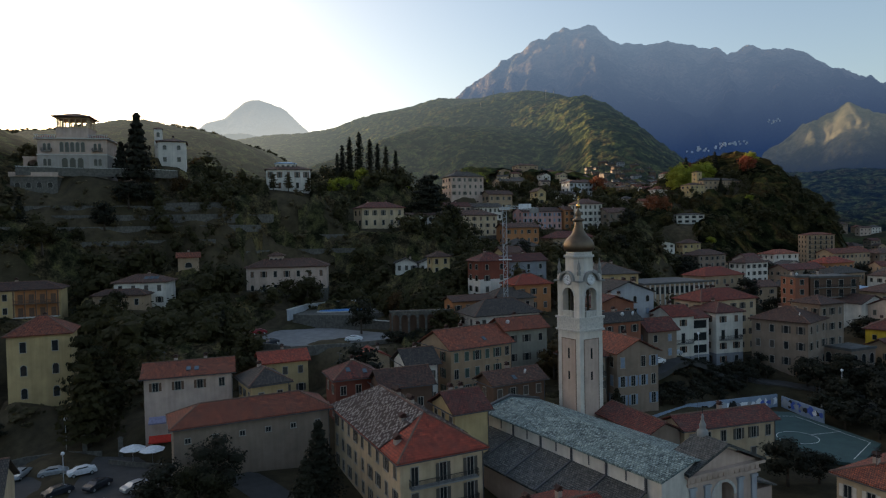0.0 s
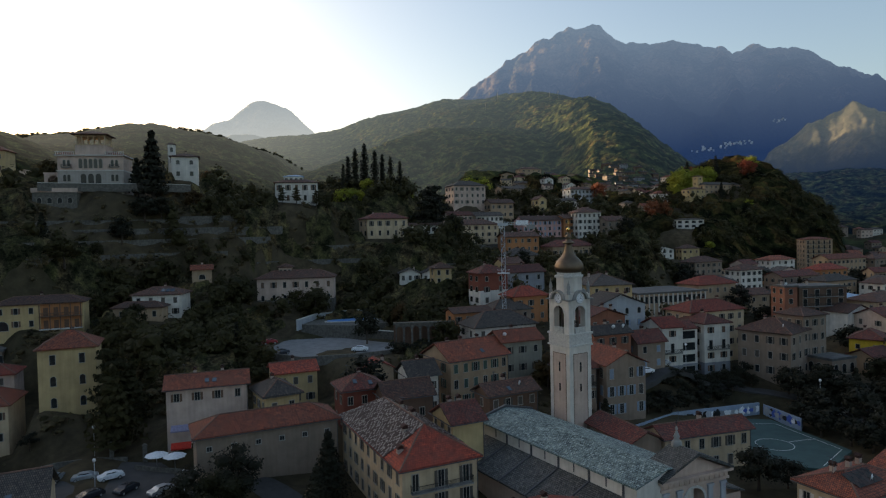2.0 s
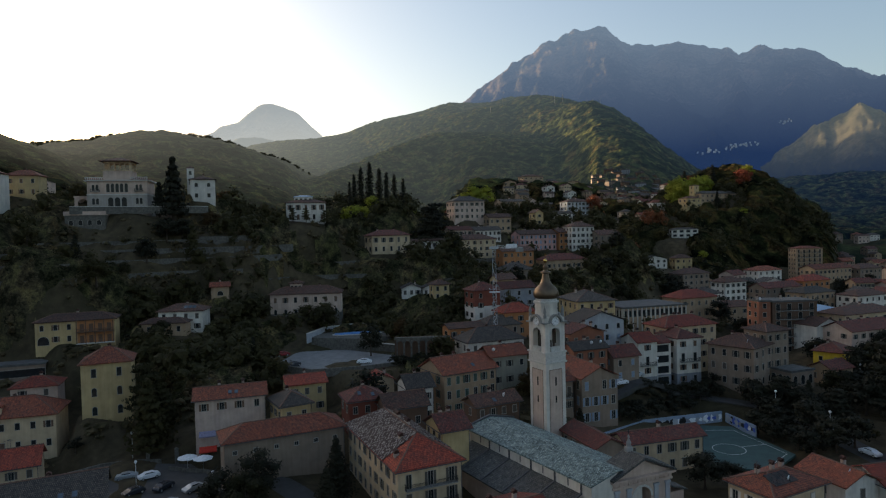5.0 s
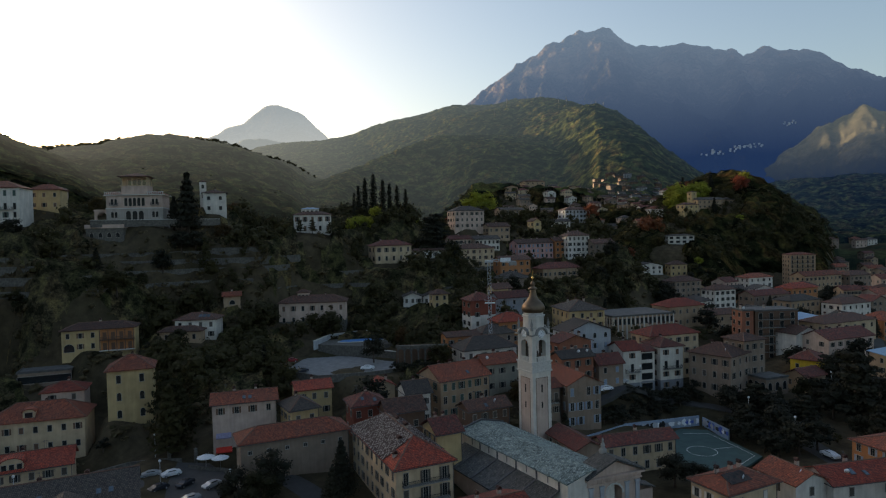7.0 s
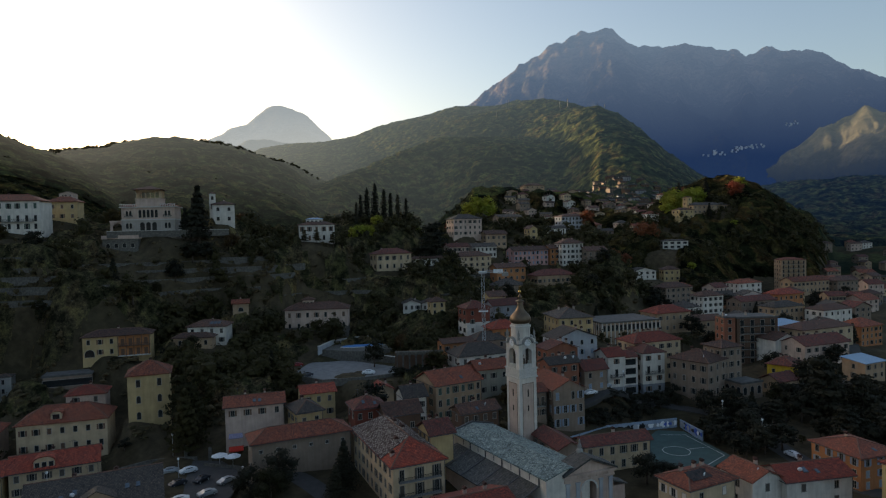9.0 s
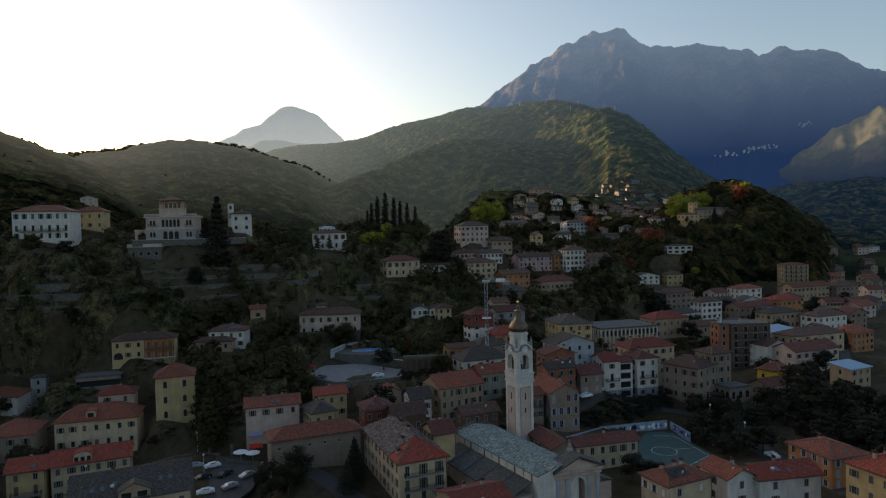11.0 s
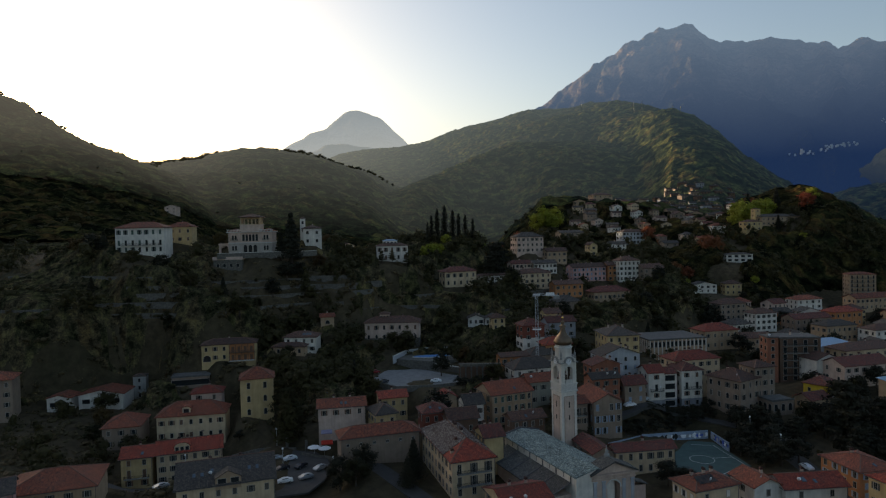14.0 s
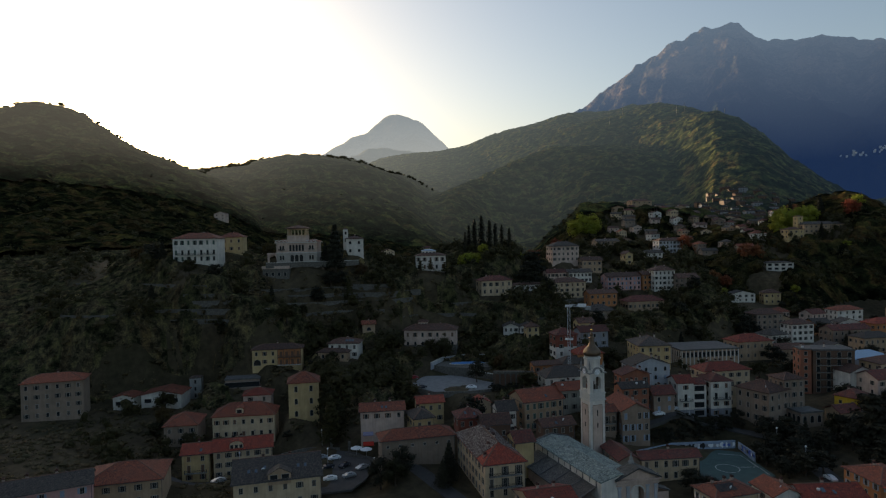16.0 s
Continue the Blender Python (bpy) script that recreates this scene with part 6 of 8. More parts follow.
M["hamlet"] = plain("far_walls", (0.42, 0.42, 0.42), 0.9)
hamlet_bsdf = M["hamlet"].node_tree.nodes["Principled BSDF"]     # backdrop walls: faint blue emission paints haze over them
hamlet_bsdf.inputs["Emission Color"].default_value, hamlet_bsdf.inputs["Emission Strength"].default_value = (0.004, 0.008, 0.016, 1), 1.0
far_hamlet("white houses of a far hamlet at the mountain's foot", [(59.3, 0.111, 0.5, 0.0012), (58.6, 0.109, 0.4, 0.0012), (56.6, 0.104, 0.6, 0.001), (62.1, 0.138, 0.25, 0.001)], 46, 8)


# ---- trees ----
def leaf_cards(verts, faces, centre, radii, count, size, rnd):
    """Small bent leaf clusters strewn through and over an ellipsoid."""
    for _ in range(count):
        u = Vector((rnd.gauss(0, 1), rnd.gauss(0, 1), rnd.gauss(0, 1))).normalized()
        k = rnd.uniform(0.52, 1.1)
        p = Vector((centre[0] + u.x * radii[0] * k, centre[1] + u.y * radii[1] * k, centre[2] + u.z * radii[2] * k))
        n = (u + Vector((rnd.uniform(-0.7, 0.7), rnd.uniform(-0.7, 0.7), rnd.uniform(-0.4, 0.9)))).normalized()
        t = n.orthogonal().normalized()
        t = (Matrix.Rotation(rnd.uniform(0, 6.28), 3, n) @ t)
        s = n.cross(t)
        a, b = size * rnd.uniform(0.6, 1.2), size * rnd.uniform(0.5, 1.0)
        i = len(verts)
        verts += [p - t * a, p - s * b + n * 0.15 * size, p + t * a - n * 0.1 * size, p + s * b]
        faces.append((i, i + 1, i + 2, i + 3))


def core(verts, faces, centre, radii, rnd, fine=1):
    """A dark lumpy heart so that a crown is not see-through."""
    bm = bmesh.new()
    bmesh.ops.create_icosphere(bm, subdivisions=fine, radius=1.0)
    i = len(verts)
    for v in bm.verts:
        k = 0.56 + rnd.uniform(-0.14, 0.1)
        verts.append(Vector((centre[0] + v.co.x * radii[0] * k, centre[1] + v.co.y * radii[1] * k, centre[2] + v.co.z * radii[2] * k)))
    faces += [tuple(i + v.index for v in f.verts) for f in bm.faces]
    bm.free()


def tree_meshes(kind, seed, rich=False):
    """Trunk and crown of a tree of height 1, at its true proportions; rich: finer foliage for trees close by."""
    many, small, fine = (3.2, 0.55, 2) if rich else (1, 1, 1)
    rnd = random.Random(seed)
    v, f = [], []
    if kind == "cypress":
        for k in range(13):
            z = 0.08 + 0.07 * k
            r = 0.080 * (1 - ((k - 4.2) / 9.4) ** 2) + 0.006
            core(v, f, (rnd.uniform(-0.006, 0.006), rnd.uniform(-0.006, 0.006), z), (r, r, 0.1), rnd)
            leaf_cards(v, f, (0, 0, z), (r, r, 0.08), int(44 * many), 0.02 * small, rnd)
        trunk = ((0.018, 0), (0.012, 0.12), (0.005, 0.3))
    elif kind == "conifer":
        for k in range(9):
            z = 0.16 + 0.088 * k
            r = 0.235 * (1 - k / 9.3)
            core(v, f, (rnd.uniform(-0.01, 0.01), rnd.uniform(-0.01, 0.01), z), (r * 0.8, r * 0.8, 0.055), rnd, fine)
            leaf_cards(v, f, (0, 0, z - 0.02), (r, r, 0.05), int(120 * many), 0.032 * small, rnd)
        trunk = ((0.03, 0), (0.02, 0.3), (0.008, 0.8))
    elif kind == "cedar":
        for k in range(11):
            a, z = rnd.uniform(0, 6.28), 0.24 + 0.068 * k
            r = 0.34 * (1 - 0.6 * k / 11)
            c = (0.45 * r * math.cos(a), 0.45 * r * math.sin(a), z)
            core(v, f, c, (r * 0.7, r * 0.7, 0.03), rnd)
            leaf_cards(v, f, c, (r, r, 0.035), int(130 * many), 0.03 * small, rnd)
        trunk = ((0.035, 0), (0.025, 0.4), (0.008, 0.9))
    else:
        lumps = 9 if kind == "broad" else 6
        for k in range(lumps):
            a = k * 2.4 + rnd.uniform(-0.4, 0.4)
            z = 0.34 + 0.46 * k / lumps + rnd.uniform(-0.04, 0.04)
            off = 0.23 * math.sin(math.pi * (0.25 + 0.7 * k / lumps))
            r = rnd.uniform(0.13, 0.20)
            c = (off * math.cos(a), off * math.sin(a), z)
            core(v, f, c, (r, r, r * 0.8), rnd, fine)
            leaf_cards(v, f, c, (r, r, r * 0.85), int(84 * many), 0.034 * small, rnd)
        trunk = ((0.03, 0), (0.022, 0.15), (0.016, 0.35), (0.006, 0.6))
    crown = bpy.data.meshes.new("crown")
    crown.from_pydata([tuple(p) for p in v], [], f)
    bm = bmesh.new()
    lathe(bm, [(r, z - 0.02) for r, z in trunk], 7)
    if kind == "broad":
        for k in range(5):
            a = k * 1.257 + rnd.uniform(-0.3, 0.3)
            z0, tip = 0.2 + 0.05 * k, Vector((0.2 * math.cos(a), 0.2 * math.sin(a), 0.45 + 0.06 * k))
            p0 = Vector((0, 0, z0))
            ring0 = [bm.verts.new(p0 + Vector((0.009 * math.cos(t), 0.009 * math.sin(t), 0))) for t in (0, 2.1, 4.2)]
            ring1 = [bm.verts.new(tip + Vector((0.003 * math.cos(t), 0.003 * math.sin(t), 0))) for t in (0, 2.1, 4.2)]
            for i in range(3):
                bm.faces.new((ring0[i], ring0[(i + 1) % 3], ring1[(i + 1) % 3], ring1[i]))
    return mesh_of(recalc(bm), "trunk", [M["bark"]]), crown


TREES = {}
LABELS = {"broad": "leafy deciduous tree, dull green turning brown", "bush": "rounded leafy green garden shrub", "conifer": "dark pointed conifer with drooping boughs", "cypress": "slim dark green columnar cypress", "cedar": "broad dark cedar with layered boughs"}


def tree(kind, x, y, h, leaf="leaf", wide=1.0, z=None):
    variant = random.randrange(4)
    rich = kind != "bush" and math.hypot(x - HUB[0], y - HUB[1]) < 150 and x < 130
    key = (kind, leaf, variant, rich)
    if key not in TREES:
        t, c = tree_meshes(kind, 100 + 7 * variant + len(kind), rich)
        c.materials.append(M[leaf])
        TREES[key] = t, c
    t, c = TREES[key]
    if z is None:
        z = float(level(x, y)[0])
    label = {"lime": "tree in bright yellow-green autumn leaf", "rustleaf": "tree in russet autumn leaf"}.get(leaf, LABELS[kind])
    ob = thing("tree" if kind != "bush" else "shrub", Matrix.Translation((x, y, z - 0.1)) @ Matrix.Rotation(random.uniform(0, 6.28), 4, "Z") @ Matrix.Diagonal((h * wide, h * wide, h, 1)), label, "tree" if kind != "bush" else "shrub", "trees of the valley")
    part("trunk", t, None, ob)
    part("crown", c, None, ob)


def free_spot(x, y, gap=0.0, boxes=None):
    for cx, cy, a, hw, hd in boxes or BUILT:
        dx, dy = x - cx, y - cy
        if abs(dx) < 45 and abs(dy) < 45:
            u, v = dx * math.cos(a) + dy * math.sin(a), -dx * math.sin(a) + dy * math.cos(a)
            if abs(u) < hw + gap and abs(v) < hd + gap:
                return False
    return True


# squares, road and courts stay open
BUILT += [(4, 110, 0, 16, 14), (66, 152, 0, 16, 24), (122, 58, radians(-14), 17, 14), (110, 75, 0, 8, 6), (0, 0, 0, 30, 30), (-25, -60, 0.4, 30, 50), (137, 84, 0, 14, 6), (62, 40, 0, 12, 8),
          (432, 300, 0.6, 10, 6), (370, 258, 0.6, 10, 8), (326, 226, 0.6, 18, 10), (424, 195, 0.6, 16, 12), (400, 178, 0.6, 10, 10), (-28, 119, 0.1, 13, 3), (-55, 125, 0.3, 17, 3)]
# lawns before the villas: shrubs only, no tall trees
LAWNS = [(104, 172, 0.6, 12, 8), (79, 213, 0, 14, 10), (98, 161, 0.5, 10, 8), (104, 203, 0, 16, 8), (30, 227, 0.3, 18, 8), (-30, 243, 0.3, 14, 8), (108, 206, 0.2, 12, 7), (66, 188, 0.4, 14, 5), (18, 178, 0.4, 10, 5)]

for x_, y_, top_ in ((125, 262, 75), (128.5, 264, 79), (131.7, 263, 82.6), (135.3, 260.4, 84.7), (140.5, 260, 82), (143.5, 258, 80), (148, 258, 79), (152, 256, 77)):
    tree("cypress", x_, y_, top_ + 1.5 - float(level(x_, y_)[0]), "conifer", 1.25)
tree("conifer", 37.5, 230.0, 27, "conifer", 1.0)
tree("conifer", 33.0, 233.0, 15, "conifer", 1.1)
tree("cedar", 150.0, 226.0, 23, "conifer", 1.0)
tree("cedar", 143.0, 219.0, 17, "conifer", 1.0)
tree("cedar", 166.5, 45.0, 19, "conifer", 1.1)
tree("cedar", 174.0, 38.0, 14, "conifer", 1.2)
tree("conifer", 34.5, 80.5, 13.0, "conifer", 1.2)
tree("conifer", 31.0, 77.0, 9.0, "conifer", 1.4)
tree("broad", 16.5, 89.3, 11.0, "conifer", 1.1)
tree("broad", 22.7, 87.0, 10.5, "conifer", 1.05)
tree("cedar", 12.5, 140.5, 17, "leaf", 0.75)
tree("conifer", 11.4, 130.0, 19, "leaf", 1.3)
tree("conifer", 15.5, 138.0, 15, "leaf", 1.3)
tree("broad", 75.5, 146.5, 10.5, "conifer", 1.0)
tree("broad", 92.5, 46.5, 8.5, "conifer", 1.3)
tree("broad", 96.5, 44.0, 6.0, "conifer", 1.3)
for x_, y_, h_ in ((118, 246, 10), (122, 249, 11), (127, 251, 10), (132, 252, 9), (113, 243, 8)):
    tree("broad", x_, y_, h_, "lime", 1.1)
for x_, y_, h_ in ((366, 481, 30), (375, 477, 28), (358, 485, 27), (368, 472, 22), (160, 268, 8), (166, 270, 9)):
    tree("broad", x_, y_, h_, "lime", 1.1)
for x_, y_, h_ in ((296, 261, 15), (389, 291, 20), (395, 286, 17), (530, 299, 22), (319, 462, 20), (297, 471, 22), (304, 468, 18), (248, 355, 15), (253, 352, 13), (314, 273, 12), (319, 271, 10), (338, 275, 17), (344, 270, 15), (507, 349, 16), (513, 346, 20)):
    tree("broad", x_, y_, h_, "rustleaf", 1.0)
for x_, y_, h_ in ((481, 335, 27), (486, 332, 28), (493, 330, 26), (500, 327, 27), (507, 325, 24), (474, 330, 18), (490, 339, 28), (547, 306, 17), (380, 240, 9), (300, 232, 10), (480, 270, 10), (498, 333, 17)):
    tree("broad", x_, y_, h_, "lime", 1.1)
for x_, y_, h_ in ((493, 338, 26), (502, 340, 29), (524, 326, 24), (489, 299, 18)):
    tree("conifer", x_, y_, h_, "conifer", 0.9)
for x_, y_ in ((80, 220.5), (85, 219), (92, 217), (96, 216)):
    tree("cedar", x_, y_, 6.5, "leaf", 0.8)

# the dark park beside the street and the thicket behind the court
rnd = random.Random(31)
planted = 0
while planted < 62:
    x_, y_ = rnd.uniform(136, 200), rnd.uniform(14, 64)
    if free_spot(x_, y_, 2) and abs((y_ - 46) - (x_ - 140) * 0.9) > 4:
        tree(rnd.choice(("broad", "broad", "cedar")), x_, y_, rnd.uniform(7, 11), "conifer", rnd.uniform(1.0, 1.4))
        planted += 1
for x_, y_, h_ in ((131, 55, 7), (129, 48.5, 7), (133.5, 60, 7), (127, 44, 7), (136, 56, 8), (138, 50, 9), (133, 44, 8), (140, 60, 8), (144, 66, 9), (148, 70, 8), (136, 40, 9), (130, 41, 7), (143, 53, 8), (150, 58, 8)):
    tree("broad", x_, y_, h_, "conifer", 1.25)
for k_ in range(24):
    x_ = 108 + k_ * 1.75
    tree("bush", x_, 79.5 + 2.2 * math.sin(k_ * 1.7), rnd.uniform(3.0, 4.6), "conifer", rnd.uniform(1.3, 1.8))
for k_ in range(12):
    x_ = 114 + k_ * 3.0
    tree("bush", x_, 84.0 - 0.2 * k_, rnd.uniform(2.6, 3.8), "conifer", rnd.uniform(1.4, 1.9))

for k_ in range(11):
    tree("bush", 74.5 + k_ * 1.55, 130.6 - k_ * 0.9, rnd.uniform(3.2, 4.2), "conifer", rnd.uniform(1.3, 1.7), 13.4)

# dark trees in the streets of the flat town
rnd = random.Random(77)
grown = 0
while grown < 48:
    b_, r_ = rnd.uniform(51, 68), rnd.uniform(235, 470)
    x_, y_ = HUB[0] + r_ * math.sin(radians(b_)), HUB[1] + r_ * math.cos(radians(b_))
    if free_spot(x_, y_, 0.5):
        tree(rnd.choice(("broad", "broad", "conifer")), x_, y_, rnd.uniform(6, 11), "conifer", rnd.uniform(1.0, 1.4))
        grown += 1

# gardens, hedgerow trees and orchard terraces between the houses
rnd = random.Random(12)
kept = 0
while kept < 135:
    b_, r_ = rnd.uniform(-9, 68), rnd.uniform(125, 330)
    x_, y_ = HUB[0] + r_ * math.sin(radians(b_)), HUB[1] + r_ * math.cos(radians(b_))
    dense = 1.0 if (x_ < 95 and y_ > 128) or (x_ > 148 and y_ < 62) or (160 < x_ < 260 and 140 < y_ < 200) else 0.35
    if rnd.random() > dense or not free_spot(x_, y_, 1.5):
        continue
    kind_ = rnd.choices(("broad", "bush", "conifer"), (6, 3, 1))[0]
    h_ = {"broad": rnd.uniform(6, 11), "bush": rnd.uniform(2.5, 4.5), "conifer": rnd.uniform(8, 14)}[kind_]
    leaf_ = "conifer" if kind_ == "conifer" or rnd.random() < 0.25 else "leaf"
    tree(kind_, x_, y_, h_, leaf_, rnd.uniform(0.9, 1.35))
    kept += 1


def woodland(name, label, count, r0, r1, b0, b1, leafy, seed, accept, lift=0.0):
    """Trees too many to count, joined into one mesh: lumpy crowns, the nearer ones with leaf clusters."""
    rnd = random.Random(seed)
    base = []
    for k in range(6):
        v, f = [], []
        rr = random.Random(seed + k)
        for q in range({2: 3, 3: 2, 1: 2}.get(leafy, 1)):
            c = (rr.uniform(-0.34, 0.34), rr.uniform(-0.34, 0.34), 0.30 + 0.22 * q)
            g = rr.uniform(0.30, 0.46)
            core(v, f, c, (g, g, g * 0.85), rr)
            leaf_cards(v, f, c, (g, g, g * 0.9), {1: 11, 4: 12}.get(leafy, 38), {1: 0.16, 4: 0.12}.get(leafy, 0.07), rr)
        base.append((np.array([tuple(p) for p in v]), f))
    rs = np.random.RandomState(seed)
    tries = count * 6
    b_ = rs.uniform(b0, b1, tries)
    r_ = r0 * (r1 / r0) ** rs.rand(tries)
    if leafy < 2:
        r_ = np.where(rs.rand(tries) < 0.5, np.sqrt(rs.uniform(r0 ** 2, r1 ** 2, tries)), r_)
    x_, y_ = HUB[0] + r_ * np.sin(np.radians(b_)), HUB[1] + r_ * np.cos(np.radians(b_))
    ok = np.nonzero(accept(level(x_, y_), b_, r_, rs.rand(tries)))[0]
    spots = [(x_[i], y_[i]) for i in ok if r_[i] > 560 or (free_spot(x_[i], y_[i], 4.0 if leafy < 4 else 0.8) and (leafy > 2 or free_spot(x_[i], y_[i], 0, LAWNS)))][:count]
    xs, ys = [p[0] for p in spots], [p[1] for p in spots]
    zs = level(xs, ys)
    V, F, off = [], [], 0
    for x_, y_, z_ in zip(xs, ys, zs):
        v, f = base[rnd.randrange(6)]
        h_ = rnd.uniform(2.2, 4.6) if leafy == 3 else rnd.uniform(1.8, 4.2) if leafy == 4 else rnd.uniform(5, 10)
        wd = h_ * (rnd.uniform(1.2, 1.9) if leafy == 4 else rnd.uniform(0.75, 1.2) if leafy > 1 else rnd.uniform(1.0, 1.5))
        a = rnd.uniform(0, 6.28)
        c_, s_ = math.cos(a), math.sin(a)
        p = np.empty_like(v)
        p[:, 0] = x_ + wd * (v[:, 0] * c_ - v[:, 1] * s_)
        p[:, 1] = y_ + wd * (v[:, 0] * s_ + v[:, 1] * c_)
        p[:, 2] = z_ + lift - 0.8 + h_ * v[:, 2]
        V.append(p)
        F += [tuple(i + off for i in q) for q in f]
        off += len(v)
    me = bpy.data.meshes.new(name)
    me.from_pydata(np.vstack(V).tolist(), [], F)
    me.materials.append(M["scrub" if leafy >= 3 else "woods"])
    tagged(new(name, me), label, "woodland", kind="stuff")




# ---- open ground between the houses ----
def patch(name, label, outline, z, mat, kind="structure", thick=0.5):
    """A level paved area with a real edge."""
    bm = bmesh.new()
    prism(bm, outline, 2, z - thick, z)
    return tagged(new(name, mesh_of(recalc(bm), name, [M[mat]])), label, "ground", kind=kind)


def ribbon(name, label, pts, width, mat, lift=0.12):
    """A road laid along the ground."""
    path = []
    for (x0, y0), (x1, y1) in zip(pts, pts[1:]):
        n = max(2, int(math.hypot(x1 - x0, y1 - y0) / 3))
        path += [(x0 + (x1 - x0) * k / n, y0 + (y1 - y0) * k / n) for k in range(n)]
    path.append(pts[-1])
    V, F = [], []
    for i, (x, y) in enumerate(path):
        a, b = path[max(i - 1, 0)], path[min(i + 1, len(path) - 1)]
        dx, dy = b[0] - a[0], b[1] - a[1]
        s = math.hypot(dx, dy)
        nx, ny = -dy / s * width / 2, dx / s * width / 2
        zs = float(level([x], [y])[0]) + lift
        z1, z2 = float(level([x + nx], [y + ny])[0]) + lift, float(level([x - nx], [y - ny])[0]) + lift
        zm = max(zs, (z1 + z2) / 2, zs)
        V += [(x + nx, y + ny, zm), (x - nx, y - ny, zm), (x - nx, y - ny, zm - 1.2), (x + nx, y + ny, zm - 1.2)]
    for i in range(len(path) - 1):
        j = 4 * i
        F += [(j, j + 1, j + 5, j + 4), (j + 3, j, j + 4, j + 7), (j + 1, j + 2, j + 6, j + 5)]
    me = bpy.data.meshes.new(name)
    me.from_pydata(V, [], F)
    me.materials.append(M[mat])
    tagged(new(name, me), label, "road", kind="structure")


def wall_line(name, label, pts, height, thick, mat, cap="", follow=True, z=None, kind="structure", category="wall"):
    """A free-standing or retaining wall along a line, with an optional cap; each length is a part."""
    x0, y0 = pts[0]
    base = float(level([x0], [y0])[0]) if z is None else z
    ob = thing(name, pose(x0, y0, base), label, category, kind=kind)
    for (ax, ay), (bx, by) in zip(pts, pts[1:]):
        s = math.hypot(bx - ax, by - ay)
        n = max(1, int(s / 1.5))
        u = np.linspace(0, 1, n + 1)
        tops = level(ax + (bx - ax) * u, ay + (by - ay) * u) - base if follow else np.zeros(n + 1)
        if follow:
            tops = np.convolve(np.pad(tops, 2, mode="edge"), np.ones(5) / 5, mode="valid")
        m = pose(ax - x0, ay - y0, 0, 0, 0, math.degrees(math.atan2(by - ay, bx - ax)))
        for lo, hi, half, nm, mt in ((-1.4, height, thick / 2, "wall_length", mat), (height, height + 0.16, thick / 2 + 0.12, "coping", cap)):
            if not mt:
                continue
            V, F = [], []
            for k in range(n + 1):
                x = s * k / n
                V += [(x, -half, tops[k] + lo), (x, half, tops[k] + lo), (x, half, tops[k] + hi), (x, -half, tops[k] + hi)]
            for k in range(n):
                for e in range(4):
                    F.append((4 * k + e, 4 * k + (e + 1) % 4, 4 * k + 4 + (e + 1) % 4, 4 * k + 4 + e))
            F += [(0, 3, 2, 1), (4 * n, 4 * n + 1, 4 * n + 2, 4 * n + 3)]
            me = bpy.data.meshes.new(nm)
            me.from_pydata(V, [], F)
            me.materials.append(M[mt])
            part(nm, me, None, ob, "", m)
    return ob


patch("car_park", "dark asphalt car park with curved edge", [(-4, 92), (8, 90), (14, 96), (18.5, 104), (19.5, 112), (18, 120), (12, 125), (2, 128), (-6, 126), (-9, 110)], 1.85, "asphalt")
wall_line("planter_wall", "low pale curved wall round the cafe terrace", [(13.5, 119.5), (16.5, 115.5), (19.5, 112.5), (21.5, 109.0)], 0.9, 0.35, "wallstone", "", False, 1.7)
wall_line("park_wall", "low stone wall along the car park", [(-6, 128), (2, 130), (8, 128.5), (13, 125)], 1.0, 0.4, "wallstone", "", False, 1.6)
ribbon("street", "narrow asphalt street by the church", [(20, 104), (28, 92), (34, 62), (46, 38), (62, 33), (84, 24), (120, 4)], 5.0, "asphalt")
ribbon("street", "asphalt street climbing past the villas", [(-9, 125), (-18, 118), (-40, 120), (-70, 130)], 5.0, "asphalt")
ribbon("street", "asphalt street below the apartment house", [(110, 88), (124, 86), (140, 82), (152, 62), (140, 46), (132, 32), (128, 10)], 6.0, "asphalt")
ribbon("street", "asphalt road on to the far town", [(152, 62), (185, 56), (215, 58), (260, 80), (320, 110), (420, 130)], 6.0, "asphalt")

# parking lot by the retaining walls, with the pool above it
patch("upper_lot", "pale paved parking lot on the slope", [(47, 152), (53, 139), (66, 134), (90, 131), (94, 137), (80, 146), (73, 164), (66, 176), (56, 172)], 13.7, "gravel")
wall_line("lot_wall", "curved rubble retaining wall with pale coping", [(58, 178.5), (60, 180), (67, 180), (74, 171), (79, 156), (84, 145)], 2.6, 0.6, "wallstone", "trim", False, 13.6)
wall_line("lot_front_wall", "stone wall with hedge below the lot", [(48, 150), (53, 137), (66, 132), (82, 130)], 0.9, 0.5, "wallstone", "", False, 13.6)
patch("pool_terrace", "stone terrace round a covered pool", [(66, 170), (76, 158), (90, 154), (98, 160), (97, 170), (88, 177), (75, 178)], 17.4, "wallstone", thick=4.0)
wall_line("pool_wall", "white curved wall behind the pool", [(64, 168), (74, 177.5), (86, 178), (97, 171), (98.5, 165)], 1.6, 0.5, "blue", "trim", False, 17.4)


def pool():
    bm = bmesh.new()
    n = 24
    pts = [(7.6 * math.cos(2 * math.pi * k / n), 1.9 * math.sin(2 * math.pi * k / n)) for k in range(n)]
    ob = thing("swimming_pool", pose(81, 166.5, 17.4, 0, 0, -20), "long swimming pool under a bright blue cover", "pool")
    prism(bm, [(x * 1.1, y * 1.25) for x, y in pts], 2, -0.3, 0.25)
    part("rim", recalc(bm), M["trim"], ob)
    bm = bmesh.new()
    prism(bm, pts, 2, 0.1, 0.42)
    part("cover", recalc(bm), M["bluewater"], ob)


pool()


